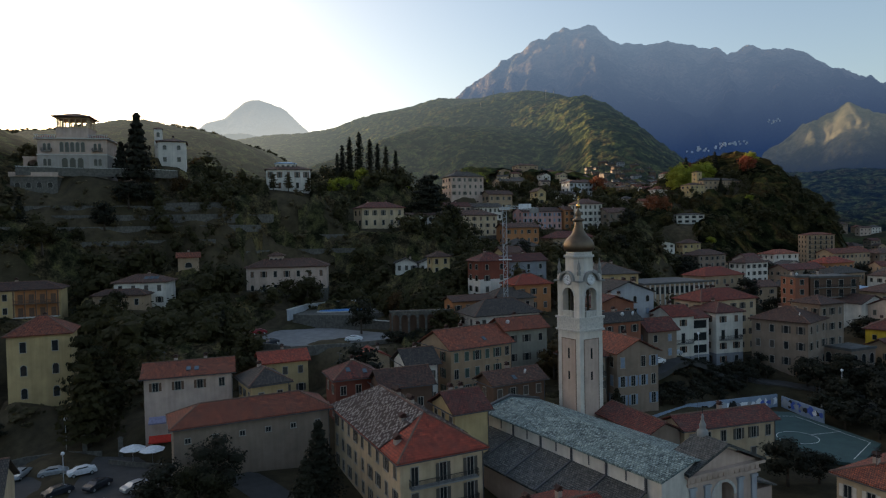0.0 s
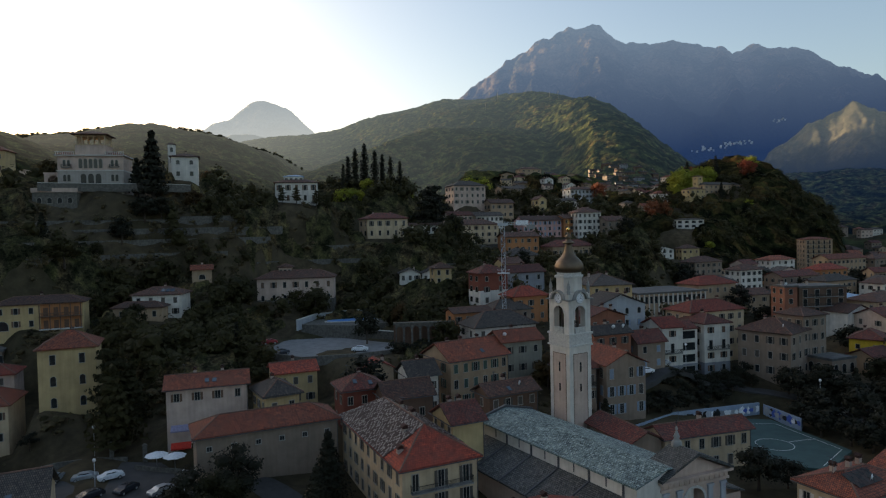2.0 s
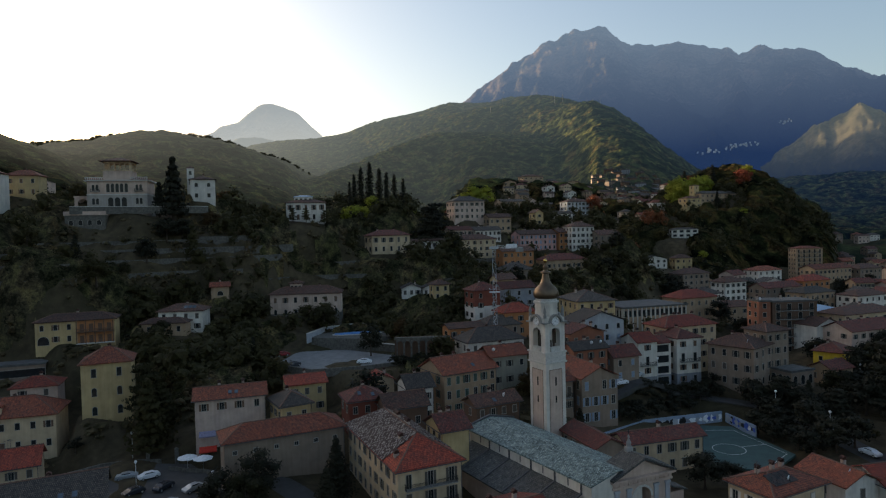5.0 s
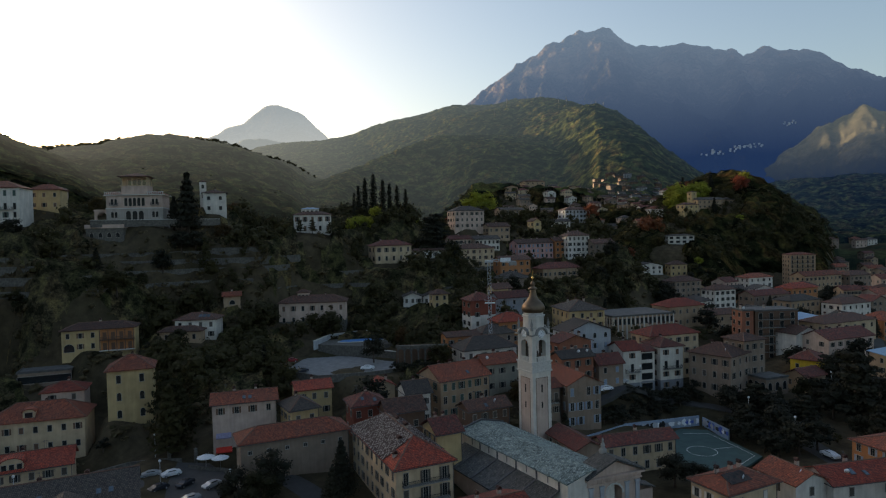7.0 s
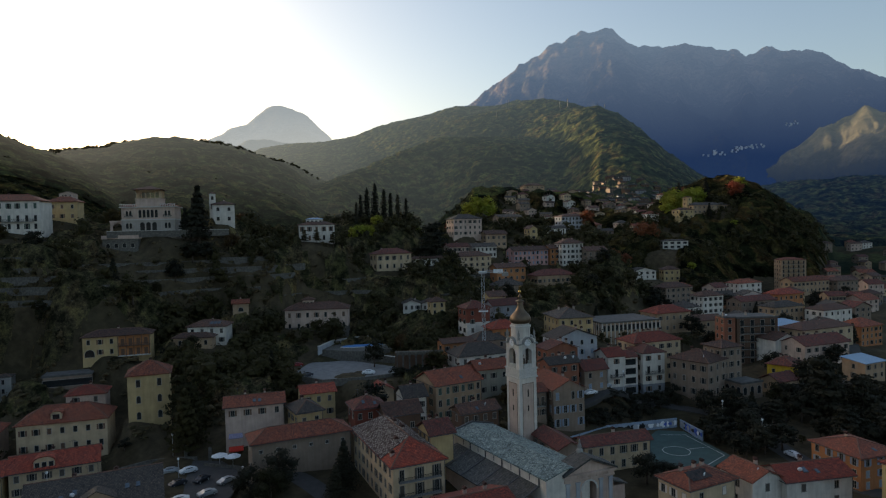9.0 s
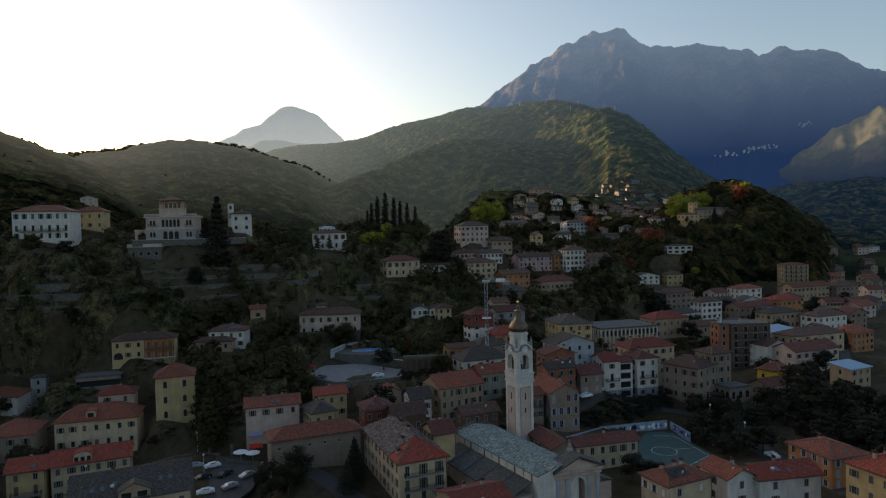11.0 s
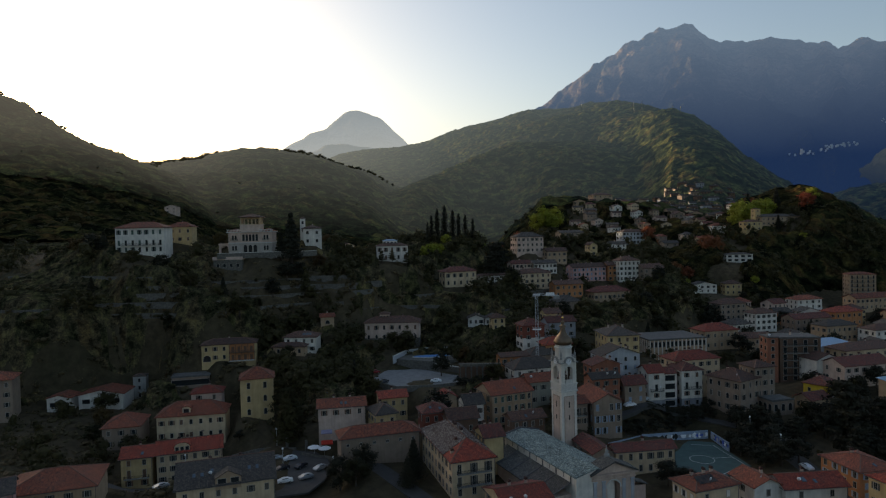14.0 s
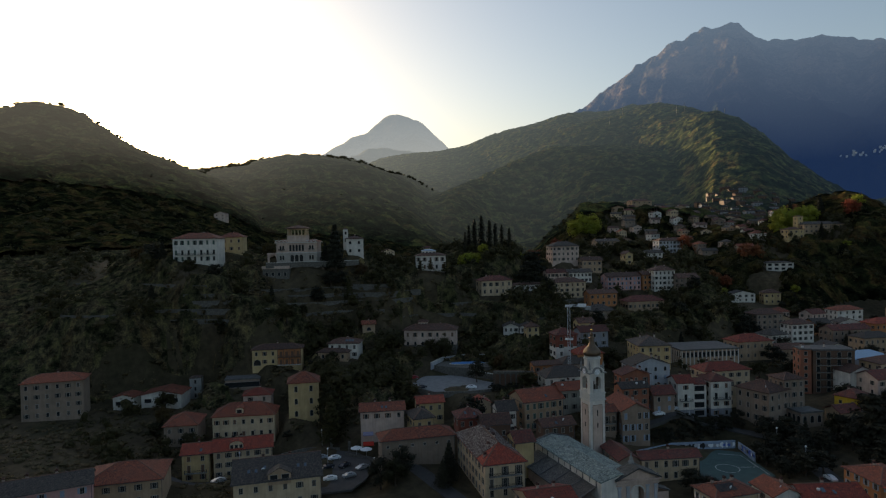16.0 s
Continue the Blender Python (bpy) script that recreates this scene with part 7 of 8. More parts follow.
def arcade():
    ob = thing("arcade", pose(76.5, 132.5, 16.8, 0, 0, -30), "dark arcaded retaining wall with small pointed arches", "arcade")
    n = 6
    for k in range(7):
        c = k * 2.1 + 1.05
        arc = [(c + 0.8 * math.cos(math.pi * i / n), 2.2 + 0.9 * math.sin(math.pi * i / n)) for i in range(n + 1)]
        bm = bmesh.new()
        prism(bm, [(c - 1.05, -3.5), (c - 1.05, 3.6), (c + 1.05, 3.6), (c + 1.05, -3.5), (c + 0.8, -3.5)] + arc + [(c - 0.8, -3.5)], 1, -0.3, 0.3)
        part("arch", recalc(bm), M["wallstone"], ob)
    bm = bmesh.new()
    box(bm, -0.5, 15.2, -0.45, 0.45, 3.6, 4.1)
    part("arcade_coping", recalc(bm), M["wallstone"], ob)
    bm = bmesh.new()
    box(bm, -0.5, 15.2, 1.6, 1.9, -3.5, 4.0)
    part("back_wall", recalc(bm), M["brown"], ob)


# sports court with its painted walls
court = [(105.5, 53.5), (111.5, 44.5), (124.5, 46.5), (131.5, 65.5), (126.5, 70.6), (113.5, 75.2), (103.5, 74.5)]
patch("sports_court", "green hard court with white lines", court, 1.35, "court")


def court_line(pts, w=0.14):
    bm = bmesh.new()
    for (ax, ay), (bx, by) in zip(pts, pts[1:]):
        dx, dy = bx - ax, by - ay
        s = math.hypot(dx, dy)
        nx, ny = -dy / s * w / 2, dx / s * w / 2
        bm.faces.new([bm.verts.new(p) for p in ((ax + nx, ay + ny, 1.375), (ax - nx, ay - ny, 1.375), (bx - nx, by - ny, 1.375), (bx + nx, by + ny, 1.375))])
    recalc(bm)
    tagged(new("court_line", mesh_of(bm, "court_line", [M["line"]])), "white line painted on the green court", "line", kind="structure")


court_line([(116.6 + 3.4 * math.cos(a * 0.2618), 56.8 + 3.4 * math.sin(a * 0.2618)) for a in range(25)])
court_line([(120.0, 56.0), (126.0, 53.6)])
court_line([(112.5, 46.0), (123.5, 47.8), (129.2, 63.5), (124, 67.5)])


def mural_wall(x, y, yaw, length, height, panels):
    ob = thing("mural_wall", pose(x, y, 1.2, 0, 0, yaw), "concrete court wall covered with pale blue graffiti", "wall", kind="structure")
    bm = bmesh.new()
    box(bm, 0, length, -0.15, 0.15, -2, height)
    part("wall_length", recalc(bm), M["mural"], ob)
    rnd2 = random.Random(int(x))
    for k in range(panels):
        bm = bmesh.new()
        u = (k + 0.3) / panels * length
        wd, ht = rnd2.uniform(0.5, 1.3), rnd2.uniform(0.6, 1.3)
        n = 9
        pts = [(u + wd * math.cos(2 * math.pi * i / n) * rnd2.uniform(0.55, 1), height * 0.5 + ht * math.sin(2 * math.pi * i / n) * rnd2.uniform(0.5, 1)) for i in range(n)]
        pts = [(min(max(p, 0.1), length - 0.1), min(max(q, 0.1), height - 0.1)) for p, q in pts]
        prism(bm, pts, 1, -0.165 - 0.004 * (k % 3), -0.155)
        part("painted_patch", recalc(bm), M[rnd2.choice(("muralblue", "bluegrey", "cloth", "iron", "blue"))], ob)


mural_wall(98.0, 76.0, 2, 14.0, 2.6, 17)
mural_wall(112.0, 76.5, -19, 22.5, 2.8, 28)
mural_wall(134.0, 68.5, -112, 11.0, 2.4, 14)
wall_line("garden_wall", "long plastered wall beside the street", [(137, 62), (146, 56), (150, 50)], 1.6, 0.4, "concrete", "")
wall_line("terrace_parapet", "pale stone parapet along the palazzo garden", [(3.8, 233.5), (20, 233), (40, 228.5), (50, 231)], 1.2, 0.5, "wallstone", "trim", False, 61.2)


def contour_wall(z, x0, x1, y_from, height):
    """A level terrace wall that follows the slope round at the height z."""
    pts = []
    for x in np.arange(x0, x1 + 0.1, 6.0):
        ys = np.arange(y_from, y_from + 90, 1.0)
        zs = level(np.full_like(ys, x), ys)
        up = np.nonzero(zs > z)[0]
        if len(up) and up[0] > 0 and free_spot(x, ys[up[0]], -1.0):
            pts.append((float(x), float(ys[up[0]])))
        elif len(pts) > 2:
            break
    runs = [p for p in zip(pts, pts[1:]) if abs(p[0][1] - p[1][1]) < 9]
    if len(runs) > 2:
        line = [runs[0][0]] + [p[1] for p in runs]
        wall_line("terrace_wall", "old rubble terrace wall on the slope", line, height, 0.8, "wallstone", "", False, z)


for z_, x0_, x1_, y_, h_ in ((38, -40, 60, 175, 0.9), (42, -95, 75, 180, 1.4), (45.5, -60, 80, 185, 1.5), (49, -40, 60, 190, 1.0), (53, -90, -20, 195, 0.9), (50, 44, 78, 195, 0.9),
                             (33, 66, 104, 185, 1.6), (38, 78, 110, 190, 1.6), (36, 136, 190, 170, 1.6), (30, 130, 180, 160, 1.6)):
    contour_wall(z_, x0_, x1_, y_, h_)


# ---- crane ----
def crane():
    ob = thing("tower_crane", pose(105.2, 123.6, 20.0, 0, 0, -38), "slender pale steel tower crane with a short jib", "crane")

    def lattice(name, length, s, m, step):
        bm = bmesh.new()
        for sx in (-1, 1):
            for sy in (-1, 1):
                box(bm, sx * s - 0.05, sx * s + 0.05, sy * s - 0.05, sy * s + 0.05, 0, length)
        k, z = 0, 0.0
        while z + step <= length + 0.01:
            for sy in (-1, 1):
                prism(bm, [(-s if k % 2 else s, z), ((-s if k % 2 else s) + 0.09, z), ((s if k % 2 else -s) + 0.09, z + step), (s if k % 2 else -s, z + step)], 1, sy * s - 0.04, sy * s + 0.04)
                prism(bm, [(-s if k % 2 else s, z), ((-s if k % 2 else s) + 0.09, z), ((s if k % 2 else -s) + 0.09, z + step), (s if k % 2 else -s, z + step)], 0, sy * s - 0.04, sy * s + 0.04)
            box(bm, -s, s, -s - 0.05, -s + 0.05, z, z + 0.1)
            z += step
            k += 1
        return part(name, recalc(bm), M["steel"], ob, "", m)

    lattice("mast", 27.0, 0.5, pose(0, 0, -1), 1.5)
    lattice("jib", 8.0, 0.32, pose(0.4, 0, 25.8, 0, 96, 0), 1.0)
    bm = bmesh.new()
    box(bm, -1.3, 1.3, -1.2, 1.2, 25.0, 25.7)
    part("slewing_platform", recalc(bm), M["steel"], ob)
    bm = bmesh.new()
    box(bm, 3.6, 6.8, -0.55, -0.48, 25.2, 26.4)
    part("sign_board", recalc(bm), M["cloth"], ob, "white board with dark lettering")
    bm = bmesh.new()
    box(bm, 6.4, 8.6, -0.7, 0.7, 24.0, 25.2)
    part("counterweight", recalc(bm), M["concrete"], ob)
    bm = bmesh.new()
    box(bm, -1.6, 1.6, -1.6, 1.6, 12.2, 12.35)
    for sx in (-1.6, 1.55):
        box(bm, sx, sx + 0.05, -1.6, 1.6, 13.2, 13.3)
    box(bm, -1.6, 1.6, -1.6, -1.55, 13.2, 13.3)
    part("work_platform", recalc(bm), M["steel"], ob)


crane()


# ---- cars and street furniture ----
def car_meshes():
    prof = [(-2.05, 0.32), (-2.08, 0.75), (-1.95, 0.95), (-1.25, 1.05), (-0.75, 1.42), (0.75, 1.46), (1.45, 1.08), (1.98, 0.98), (2.08, 0.7), (2.05, 0.32)]
    bm = bmesh.new()
    prism(bm, prof, 1, -0.84, 0.84)
    recalc(bm)
    for v in bm.verts:
        if v.co.z > 1.1:
            v.co.y *= 0.80
    bmesh.ops.bevel(bm, geom=[e for e in bm.edges if e.calc_length() > 1.0], offset=0.07, segments=2, affect="EDGES")
    body = bm
    bm = bmesh.new()
    prism(bm, [(-1.12, 1.06), (-0.70, 1.38), (0.70, 1.41), (1.30, 1.08)], 1, -0.80, 0.80)
    for v in bm.verts:
        if v.co.z > 1.2:
            v.co.y *= 0.87
    glass = recalc(bm)
    wheel = bmesh.new()
    lathe(wheel, [(0.31, -0.1), (0.33, -0.06), (0.33, 0.06), (0.31, 0.1)], 16)
    recalc(wheel)
    rim = bmesh.new()
    lathe(rim, [(0.19, -0.11), (0.2, 0.11)], 10)
    recalc(rim)
    lampm = bmesh.new()
    box(lampm, -0.05, 0.05, -0.17, 0.17, -0.07, 0.07)
    recalc(lampm)
    return [mesh_of(b, n, [m]) for b, n, m in ((body, "body", M["carwhite"]), (glass, "windows", M["glass"]), (wheel, "wheel", M["tyre"]), (rim, "rim", M["steel"]), (lampm, "headlight", M["dish"]))]


CAR = car_meshes()
CAR_BODY = {}


def car(x, y, z, yaw, paint="carwhite", colour="white"):
    if paint not in CAR_BODY:
        b = CAR[0].copy()
        b.materials.clear()
        b.materials.append(M[paint])
        CAR_BODY[paint] = b
    ob = thing("car", pose(x, y, z, 0, 0, yaw), f"small {colour} hatchback car parked on the paving", "car", "parked cars")
    part("body", CAR_BODY[paint], None, ob)
    part("windows", CAR[1], None, ob)
    for sx in (-1.3, 1.3):
        for sy in (-0.76, 0.76):
            w = part("wheel", CAR[2], None, ob, "", pose(sx, sy, 0.33, 90, 0, 0))
            part("rim", CAR[3], None, w)
    for sy in (-0.58, 0.58):
        part("headlight", CAR[4], None, ob, "", pose(2.04, sy, 0.72))


for x_, y_, a_, p_, c_ in ((5.4, 119.0, -15, "carsilver", "silver"), (9.2, 116.6, 5, "carwhite", "white"), (1.0, 121.5, 60, "carsilver", "silver"), (5.4, 109.6, 20, "cardark", "dark"), (10.6, 108.8, 35, "cardark", "black"),
                           (4.0, 99.6, -8, "carwhite", "white"), (9.8, 99.6, 8, "carsilver", "pale grey"), (15.2, 104.4, 20, "carsilver", "silver")):
    car(x_, y_, 1.85, a_, p_, c_)
for x_, y_, a_, p_, c_ in ((54.6, 164.6, -6, "carred", "dark red"), (51.6, 147.0, 25, "cardark", "black"), (69.0, 138.0, -35, "carwhite", "white"), (84.5, 135.5, -30, "cardark", "dark"), (89.0, 133.8, -30, "carsilver", "silver"), (80.0, 137.8, -28, "cardark", "black")):
    car(x_, y_, 13.7, a_, p_, c_)
for x_, y_, a_, p_, c_ in ((124.0, 87.8, -18, "carsilver", "pale silver"), (117.5, 87.5, -10, "carwhite", "white"), (141, 47.5, 55, "carsilver", "silver"), (146.5, 53, 55, "cardark", "dark"), (133.5, 36, 72, "carwhite", "white"), (-27, 107.3, 15, "carsilver", "silver"), (130, 26, 80, "cardark", "dark")):
    car(x_, y_, float(level(x_, y_)[0]) + 0.25, a_, p_, c_)


def parasol(x, y, z):
    ob = thing("parasol", pose(x, y, z), "white square cafe parasol, opened over the terrace", "parasol", "cafe parasols")
    bm = bmesh.new()
    lathe(bm, [(2.0, 2.35), (2.05, 2.45), (1.1, 2.8), (0.06, 3.15)], 8, smooth=False)
    part("canopy", recalc(bm), M["cloth"], ob)
    bm = bmesh.new()
    lathe(bm, [(0.04, 0), (0.04, 3.0)], 8)
    part("pole", recalc(bm), M["steel"], ob)
    bm = bmesh.new()
    lathe(bm, [(0.35, 0), (0.35, 0.1), (0.1, 0.14)], 12)
    part("foot", recalc(bm), M["concrete"], ob)


parasol(16.8, 117.2, 1.9)
parasol(19.4, 114.6, 1.9)


def street_lamp(x, y, z, h=6.0):
    ob = thing("street_lamp", pose(x, y, z), "slim steel street lamp with a pale globe", "lamp", "street lamps")
    bm = bmesh.new()
    lathe(bm, [(0.09, -0.3), (0.07, 1.0), (0.05, h)], 8)
    part("post", recalc(bm), M["steel"], ob)
    bm = bmesh.new()
    lathe(bm, [(0.05, h - 0.05), (0.26, h + 0.15), (0.3, h + 0.35), (0.2, h + 0.55), (0.03, h + 0.6)], 12)
    part("globe", recalc(bm), M["dish"], ob)


street_lamp(8.0, 129.8, 1.8)
street_lamp(6.5, 114.0, 1.85, 4.5)
street_lamp(18.0, 100.5, 1.8, 4.0)
for x_, y_ in ((141.5, 60.0), (134, 44), (128.0, 84.0), (180.0, 57.5), (-20.0, 119.5)):
    street_lamp(x_, y_, float(level(x_, y_)[0]), 7.0)
for x_, y_, h_ in ((10.6, 126.9, 3.4), (15.6, 122.0, 3.4)):
    bm = bmesh.new()
    box(bm, -0.35, 0.35, -0.35, 0.35, -0.3, h_)
    prism(bm, [(-0.45, h_), (0.45, h_), (0, h_ + 0.3)], 1, -0.45, 0.45)
    part("shaft", recalc(bm), M["wallstone"], thing("gate_pillar", pose(x_, y_, 1.7), "square stone gate pillar with a cap", "pillar", "gate pillars"))


def awning(x, y, z, yaw, w, mat, label):
    ob = thing("awning", pose(x, y, z, 0, 0, yaw), label, "awning")
    bm = bmesh.new()
    prism(bm, [(0, 0), (0, 0.08), (-1.3, -0.7), (-1.3, -0.95)], 0, -w / 2, w / 2)
    part("cloth", recalc(bm), M[mat], ob)
    for sx in (-1, 1):
        bm = bmesh.new()
        box(bm, sx * w / 2 - 0.03, sx * w / 2 + 0.03, -1.3, 0, -0.75, -0.68)
        part("arm", recalc(bm), M["steel"], ob)


awning(21.6, 119.6, 8.3, -16, 3.4, "stripe", "striped violet cloth awning over a balcony door")
awning(21.6, 119.5, 5.0, -16, 3.6, "redcloth", "red cloth cafe awning over the door")
arcade()


def radio_mast(x, y, h):
    ob = thing("radio_mast", pose(x, y, float(level(x, y)[0])), "thin grey steel mast on the wooded hill", "mast", "radio masts")
    bm = bmesh.new()
    lathe(bm, [(0.9, -2), (0.7, h * 0.5), (0.45, h)], 6)
    part("pole", recalc(bm), M["concrete"], ob)
    for k in (0.7, 0.86):
        bm = bmesh.new()
        box(bm, -1.3, 1.3, -0.5, 0.5, h * k, h * k + 1.4)
        part("aerial", recalc(bm), M["concrete"], ob)


for x_, y_, h_ in ((1270, 1135, 34), (1272, 1162, 30), (1243, 1276, 32), (1259, 1261, 30), (1230, 1487, 36), (1138, 1432, 26)):
    radio_mast(x_, y_, h_)


# ---- village on the far slopes ----
def village():
    rnd3 = random.Random(77)
    walls = ["white", "cream", "beige", "rose", "grey", "beige", "grey", "cream"]
    tops = ["brownroof", "rust", "greyroof", "maroon", "brownroof"]
    words = {"white": "white", "cream": "cream", "beige": "beige", "rose": "pale rose", "grey": "grey"}
    words2 = {"brownroof": "brown", "rust": "rust red", "greyroof": "grey", "maroon": "dark red"}
    n = 0
    tried = 0
    while n < 112 and tried < 4000:
        tried += 1
        if n < 78:
            b, r = rnd3.uniform(38, 52.5), rnd3.uniform(540, 860)
        elif n < 98:
            b, r = rnd3.uniform(64.5, 69), rnd3.uniform(500, 900)
        else:
            b, r = rnd3.uniform(-6, 36), rnd3.uniform(430, 850)
        x, y = HUB[0] + r * math.sin(radians(b)), HUB[1] + r * math.cos(radians(b))
        if not free_spot(x, y, 6):
            continue
        z = float(level(x, y)[0])
        w, d, h = rnd3.uniform(9, 15), rnd3.uniform(8, 11), rnd3.uniform(5.5, 8.5)
        wall, top = rnd3.choice(walls), rnd3.choice(tops)
        house(f"small {words[wall]} village house with {words2[top]} roof", x, y, z + h + 0.6, w, d, h, rnd3.uniform(-40, 5), rnd3.choice(("gx", "hip", "gy")), None, wall, top, 2, rnd3.choice((2, 3)), rnd3.choice((1, 2)),
              "dark", rich=False, chims=0, group="village houses", pad=False, faces="sw")
        n += 1


def far_village():
    """The hill village higher up: houses past counting, each with its roof, windows and chimney, as one mesh."""
    rng = random.Random(78)
    # dark wall colours stand in for the shade over the village
    mats = [M[k] for k in ("grey", "brown", "brown", "bluegrey", "brownroof", "greyroof", "maroon", "glass", "chimney")]
    bm = bmesh.new()
    made = tried = 0
    while made < 130 and tried < 5000:
        tried += 1
        if made < 72:
            b, r = rng.uniform(40, 53.8), 850 + 190 * rng.random()
        elif made < 92:
            b, r = rng.uniform(43.5, 53.5), rng.uniform(1130, 1680)
        elif made < 116:
            b, r = rng.uniform(13, 21), rng.uniform(1080, 1260)
        else:
            b, r = rng.uniform(-8, 12), rng.uniform(760, 1000)
        x, y = HUB[0] + r * math.sin(radians(b)), HUB[1] + r * math.cos(radians(b))
        if not free_spot(x, y, 9):
            continue
        w, d, h, mw, mr = rng.uniform(8, 14), rng.uniform(7, 10), rng.uniform(4.5, 7.0), rng.randrange(4), 4 + rng.randrange(3)
        rise = 0.26 * d
        made_v = set(box(bm, -w / 2, w / 2, -d / 2, d / 2, -4, h, mw))
        for p in prism(bm, [(-d / 2 - 0.6, h), (d / 2 + 0.6, h), (0, h + rise)], 0, -w / 2 - 0.5, w / 2 + 0.5, mr):
            made_v |= set(p.verts)
        for k in range(3):
            for f in (0.28, 0.7):
                u = (k - 1) * w * 0.3
                made_v |= set(box(bm, u - 0.55, u + 0.55, -d / 2 - 0.06, -d / 2 + 0.05, h * f - 0.8, h * f + 0.8, 7))
        made_v |= set(box(bm, w * 0.2, w * 0.2 + 0.8, 0.6, 1.4, h, h + rise + 0.8, 8))
        turn = rng.uniform(-60, -5)
        bmesh.ops.transform(bm, matrix=pose(x, y, float(level(x, y)[0]) + 2.5, 0, 0, turn), verts=list(made_v))
        BUILT.append((x, y, radians(turn), w / 2 + 1, d / 2 + 1))
    tagged(new("far_village", mesh_of(recalc(bm), "far_village", mats)), "crowded houses of the hill village, walls darkened for shade, tiled roofs", "village", kind="stuff")


far_village()
village()


# ---- woods ----
def crowns(x, y, cell, seed):
    """Height and tone of a closed canopy: domed crowns on a jittered grid."""
    rng = np.random.RandomState(seed)
    n = 256
    jx, jy, tall, tone = (rng.rand(n, n) for _ in range(4))
    i, j = np.floor(x / cell).astype(int), np.floor(y / cell).astype(int)
    top, shade = np.zeros_like(x), np.full_like(x, 0.5)
    for di in (-1, 0, 1):
        for dj in (-1, 0, 1):
            p, q = i + di, j + dj
            a, b = p % n, q % n
            d2 = (x - (p + jx[a, b]) * cell) ** 2 + (y - (q + jy[a, b]) * cell) ** 2
            h = (0.45 + 0.55 * tall[a, b]) * np.sqrt(np.maximum(0.0, 1 - d2 / (0.82 * cell) ** 2))
            shade = np.where(h > top, tone[a, b], shade)
            top = np.maximum(top, h)
    return top, shade


def canopy(name, label, mat, r0, r1, step, b0, b1, turn, cell, tall, seed, keep, clear):
    """A closed sheet of treetops over the slopes, opened round the houses."""
    rad = r0 * (1 + step) ** np.arange(0, int(math.log(r1 / r0) / math.log(1 + step)) + 1)
    bear = np.arange(b0, b1, turn)
    B, R = np.meshgrid(bear, rad, indexing="ij")
    rs = np.random.RandomState(seed)
    B = B + rs.uniform(-0.35, 0.35, B.shape) * turn
    R = R * (1 + rs.uniform(-0.35, 0.35, R.shape) * step)
    X, Y = HUB[0] + R * np.sin(np.radians(B)), HUB[1] + R * np.cos(np.radians(B))
    G = level(X.ravel(), Y.ravel()).reshape(X.shape)
    T, tone = crowns(X, Y, cell, seed)
    T2, _ = crowns(X + 300, Y - 170, cell * 0.45, seed + 1)
    H = tall * (0.25 + 0.75 * T) * (0.72 + 0.28 * T2)
    open_ = ~keep(G, B, R)
    for cx, cy, a, hw, hd in BUILT:
        rc = math.hypot(cx - HUB[0], cy - HUB[1])
        if r0 - 60 < rc < r1 + 60:
            open_ |= (np.hypot(X - cx, Y - cy) < max(hw, hd) + clear)
            if clear > 0:        # a view down the slope from the house front
                open_ |= (np.hypot(X - cx + 9 * (cx - HUB[0]) / rc, Y - cy + 9 * (cy - HUB[1]) / rc) < max(hw, hd) + clear - 2)
    steep = np.hypot(np.gradient(G, axis=1) / np.gradient(R, axis=1), np.gradient(G, axis=0) / (R * math.radians(turn)))
    H = H / np.maximum(1.0, steep / 0.55)
    Z = np.where(open_, G - 0.12 * tall, G + H)
    na, nr = X.shape
    i, j = np.meshgrid(np.arange(na - 1), np.arange(nr - 1), indexing="ij")
    gone = (open_[:-1, :-1] & open_[1:, :-1] & open_[:-1, 1:] & open_[1:, 1:]).ravel()
    quads = np.stack([i * nr + j, i * nr + j + 1, (i + 1) * nr + j + 1, (i + 1) * nr + j], -1).reshape(-1, 4)[~gone]
    me = bpy.data.meshes.new(name)
    me.from_pydata(np.stack([X, Y, Z], -1).reshape(-1, 3).tolist(), [], quads.tolist())
    me.attributes.new("tone", "FLOAT", "POINT").data.foreach_set("value", tone.ravel().astype(np.float32))
    me.materials.append(M[mat])
    tagged(new(name, me), label, "woodland", kind="stuff")


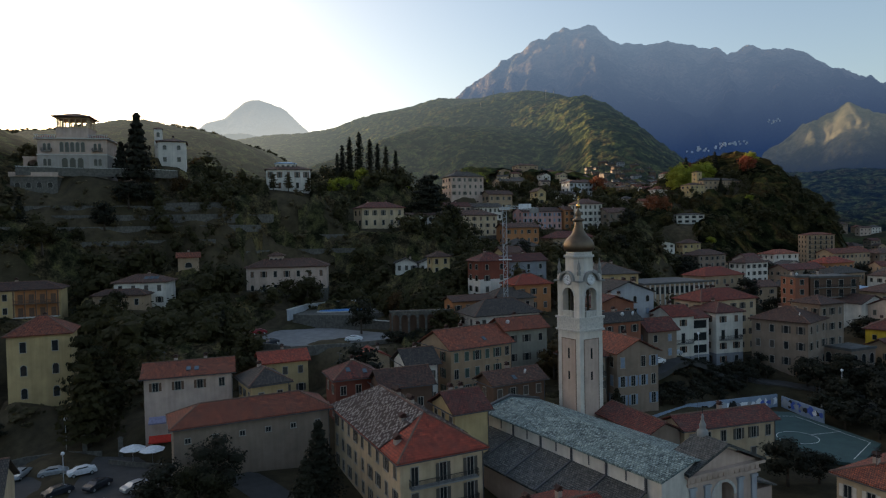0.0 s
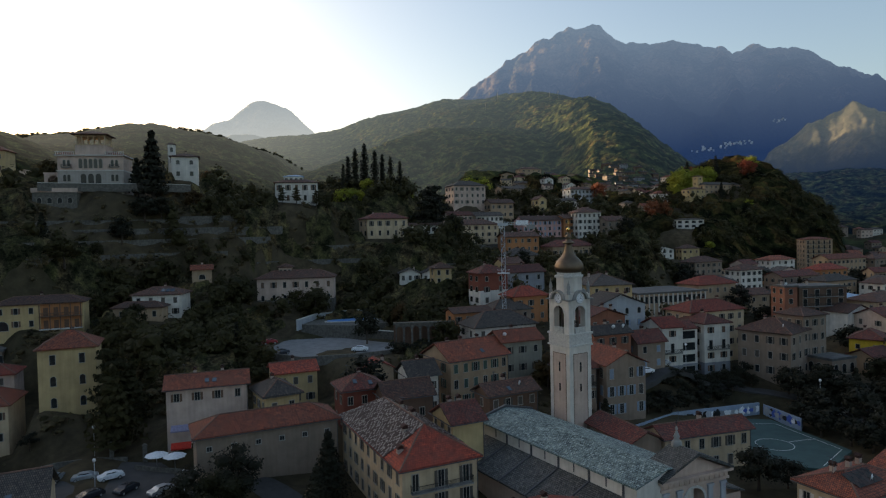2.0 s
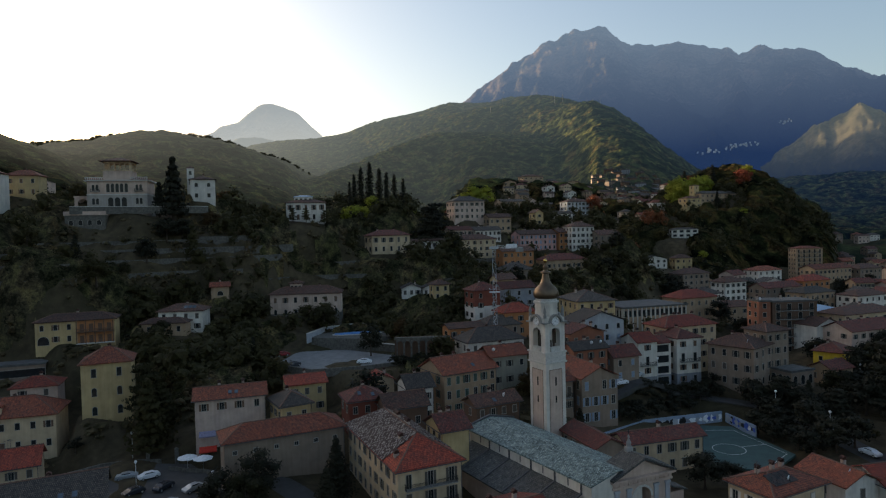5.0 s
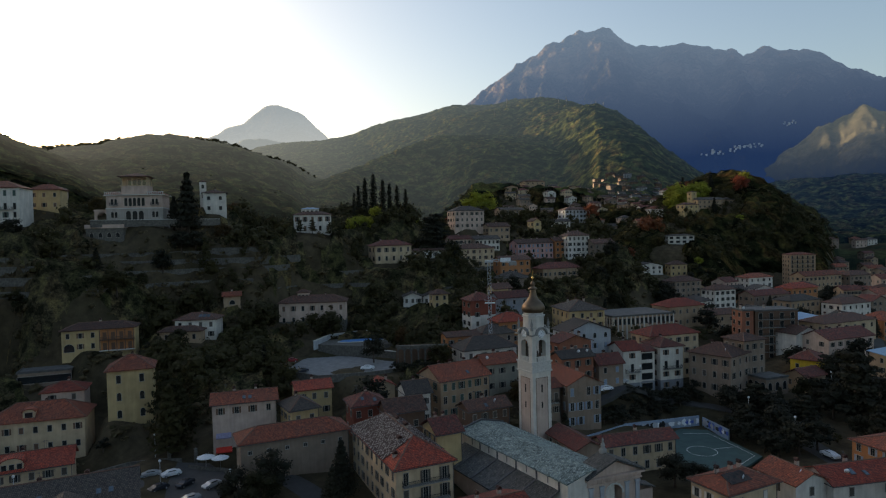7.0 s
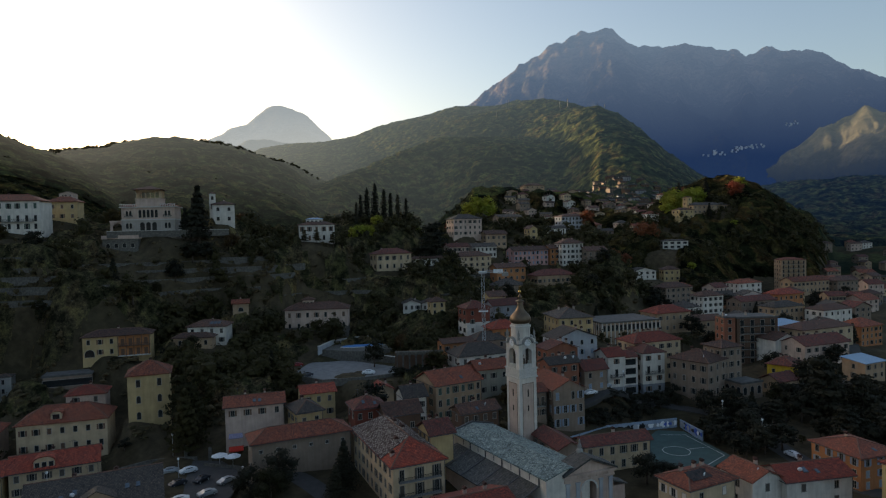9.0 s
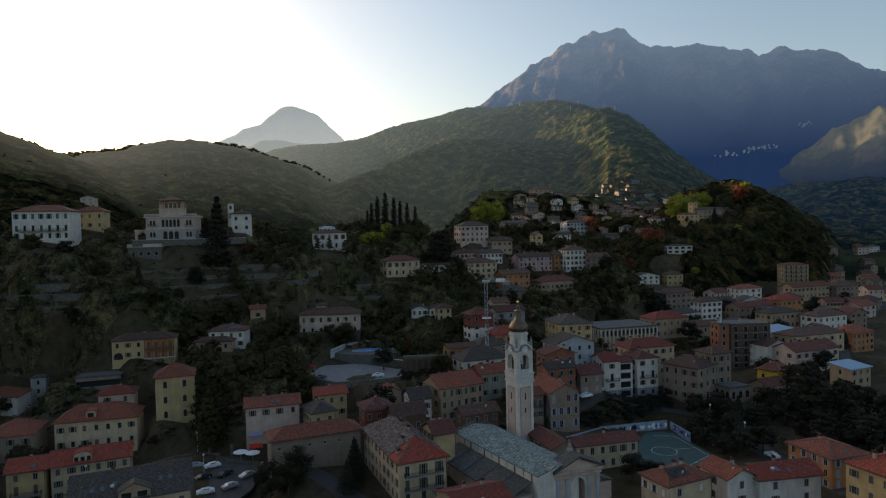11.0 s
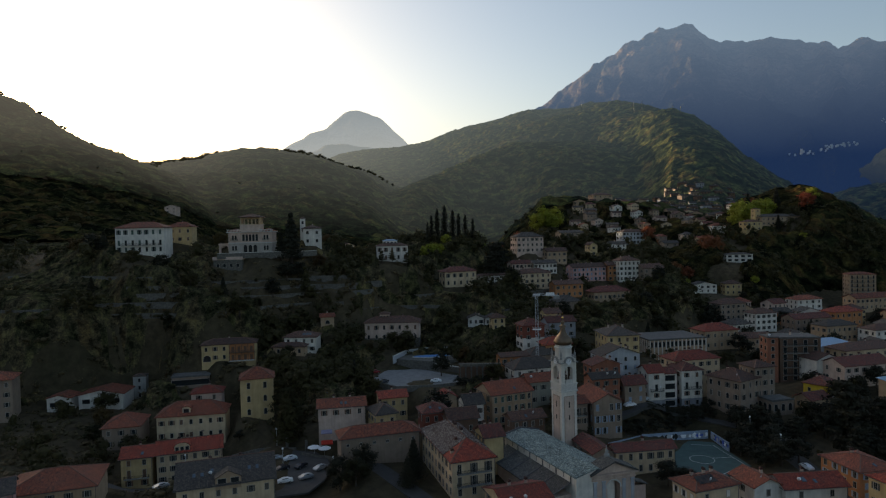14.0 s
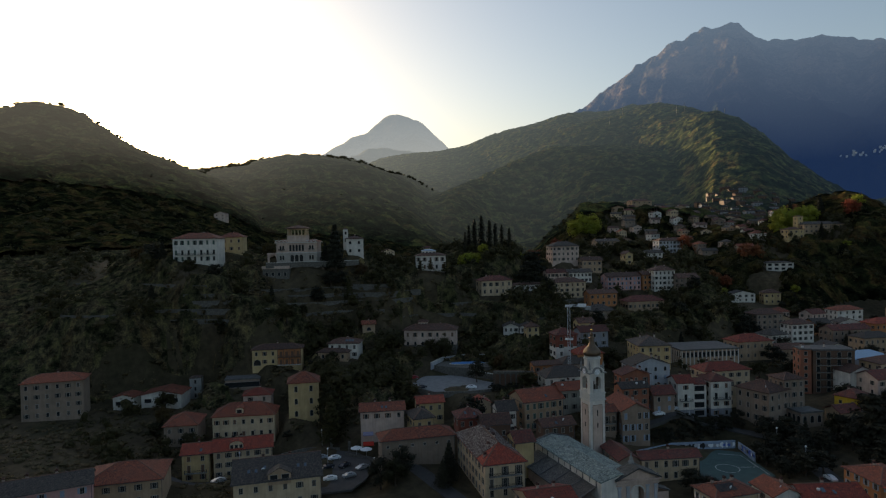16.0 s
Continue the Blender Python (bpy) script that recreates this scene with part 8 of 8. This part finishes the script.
canopy("slope_brushwood", "grey-brown brushwood and bramble over the old terraces", "brush", 165, 440, 0.0052, -34, 65, 0.27, 3.6, 3.4, 331,
       lambda z, b, r: (z > 9) & ~((b > 40) & (z < 24)) & ~((b > 54) & (r < 400)) & (smooth_noise(r * np.sin(np.radians(b)) + 500, r * np.cos(np.radians(b)) + 500, 22, 9) < 0.24), 0.3)
canopy("hill_treetops", "closed treetops of the nearer wooded slopes", "canopy", 430, 725, 0.0046, -24, 66, 0.26, 9.5, 8.5, 301,
       lambda z, b, r: ((z > 30) | ((b > 50) & (z > 17))) & (b < 65.4) & ~((b > 36) & (b < 53) & (r > 540) & (r < 900) & (smooth_noise(r * 3.1, b * 40, 60, 5) > 0.12)), 2.5)
woodland("crest_trees", "taller trees standing out along the crests of the near hills", 900, 1080, 1560, -20, 22, 1, 63,
         lambda z, b, r, q: np.abs(r - np.interp(b, (0, 8), (1200, 1450))) < 70, 7.5)
canopy("backdrop_treetops", "closed treetops of the far wooded hills, pale with emitted haze", "farwoods", 715, 2750, 0.0058, -24, 72, 0.21, 17.0, 12.0, 311,
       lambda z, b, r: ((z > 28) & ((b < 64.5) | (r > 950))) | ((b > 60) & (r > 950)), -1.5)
woodland("hillside_woods", "mixed autumn woods and gardens on the near slopes", 850, 170, 700, -16, 70, 2, 50,
         lambda z, b, r, q: ((r > 330) | (q < 0.35)) & ~((b > 60) & (r < 420)) & ~((b > 45) & (r < 300)) & (b < 66) & ~((b > 42) & (z < 27)) & ~((b > 42) & (z < 42) & (r < 430) & (q < 0.6)))
woodland("orchard_shrubs", "bare and leafy shrubs on the old terraces", 1000, 160, 330, -18, 34, 3, 55,
         lambda z, b, r, q: (z > 8) & ~((b > 16) & (r < 215)))
woodland("near_hill_woods", "dense woods on the nearer hills, dull green", 1500, 430, 1000, -20, 66, 1, 60,
         lambda z, b, r, q: (z > 27) & (b < 65.5))
woodland("headland_woods", "dense dark woods on the rounded headland", 520, 420, 760, 49, 65.6, 2, 80,
         lambda z, b, r, q: (z > 27))
woodland("undergrowth", "brown autumn undergrowth and bramble between the gardens", 6800, 105, 520, -34, 66, 4, 90,
         lambda z, b, r, q: ((z > 6) | ((b < 3) & (r > 120)) | (b < -12)) & ~((b > 52) & (z < 12)) & ~((b > 48) & (r < 200)))
woodland("slope_trees", "dark leafy trees crowding the slopes between the villas", 1100, 185, 480, 8, 64.5, 2, 95,
         lambda z, b, r, q: (z > 13) & (z < 80) & ~((b > 40) & (b < 51) & (r < 345) & (q > 0.3)) & ~((b > 55) & (z < 16)) & ~((b > 62) & (r < 430)))
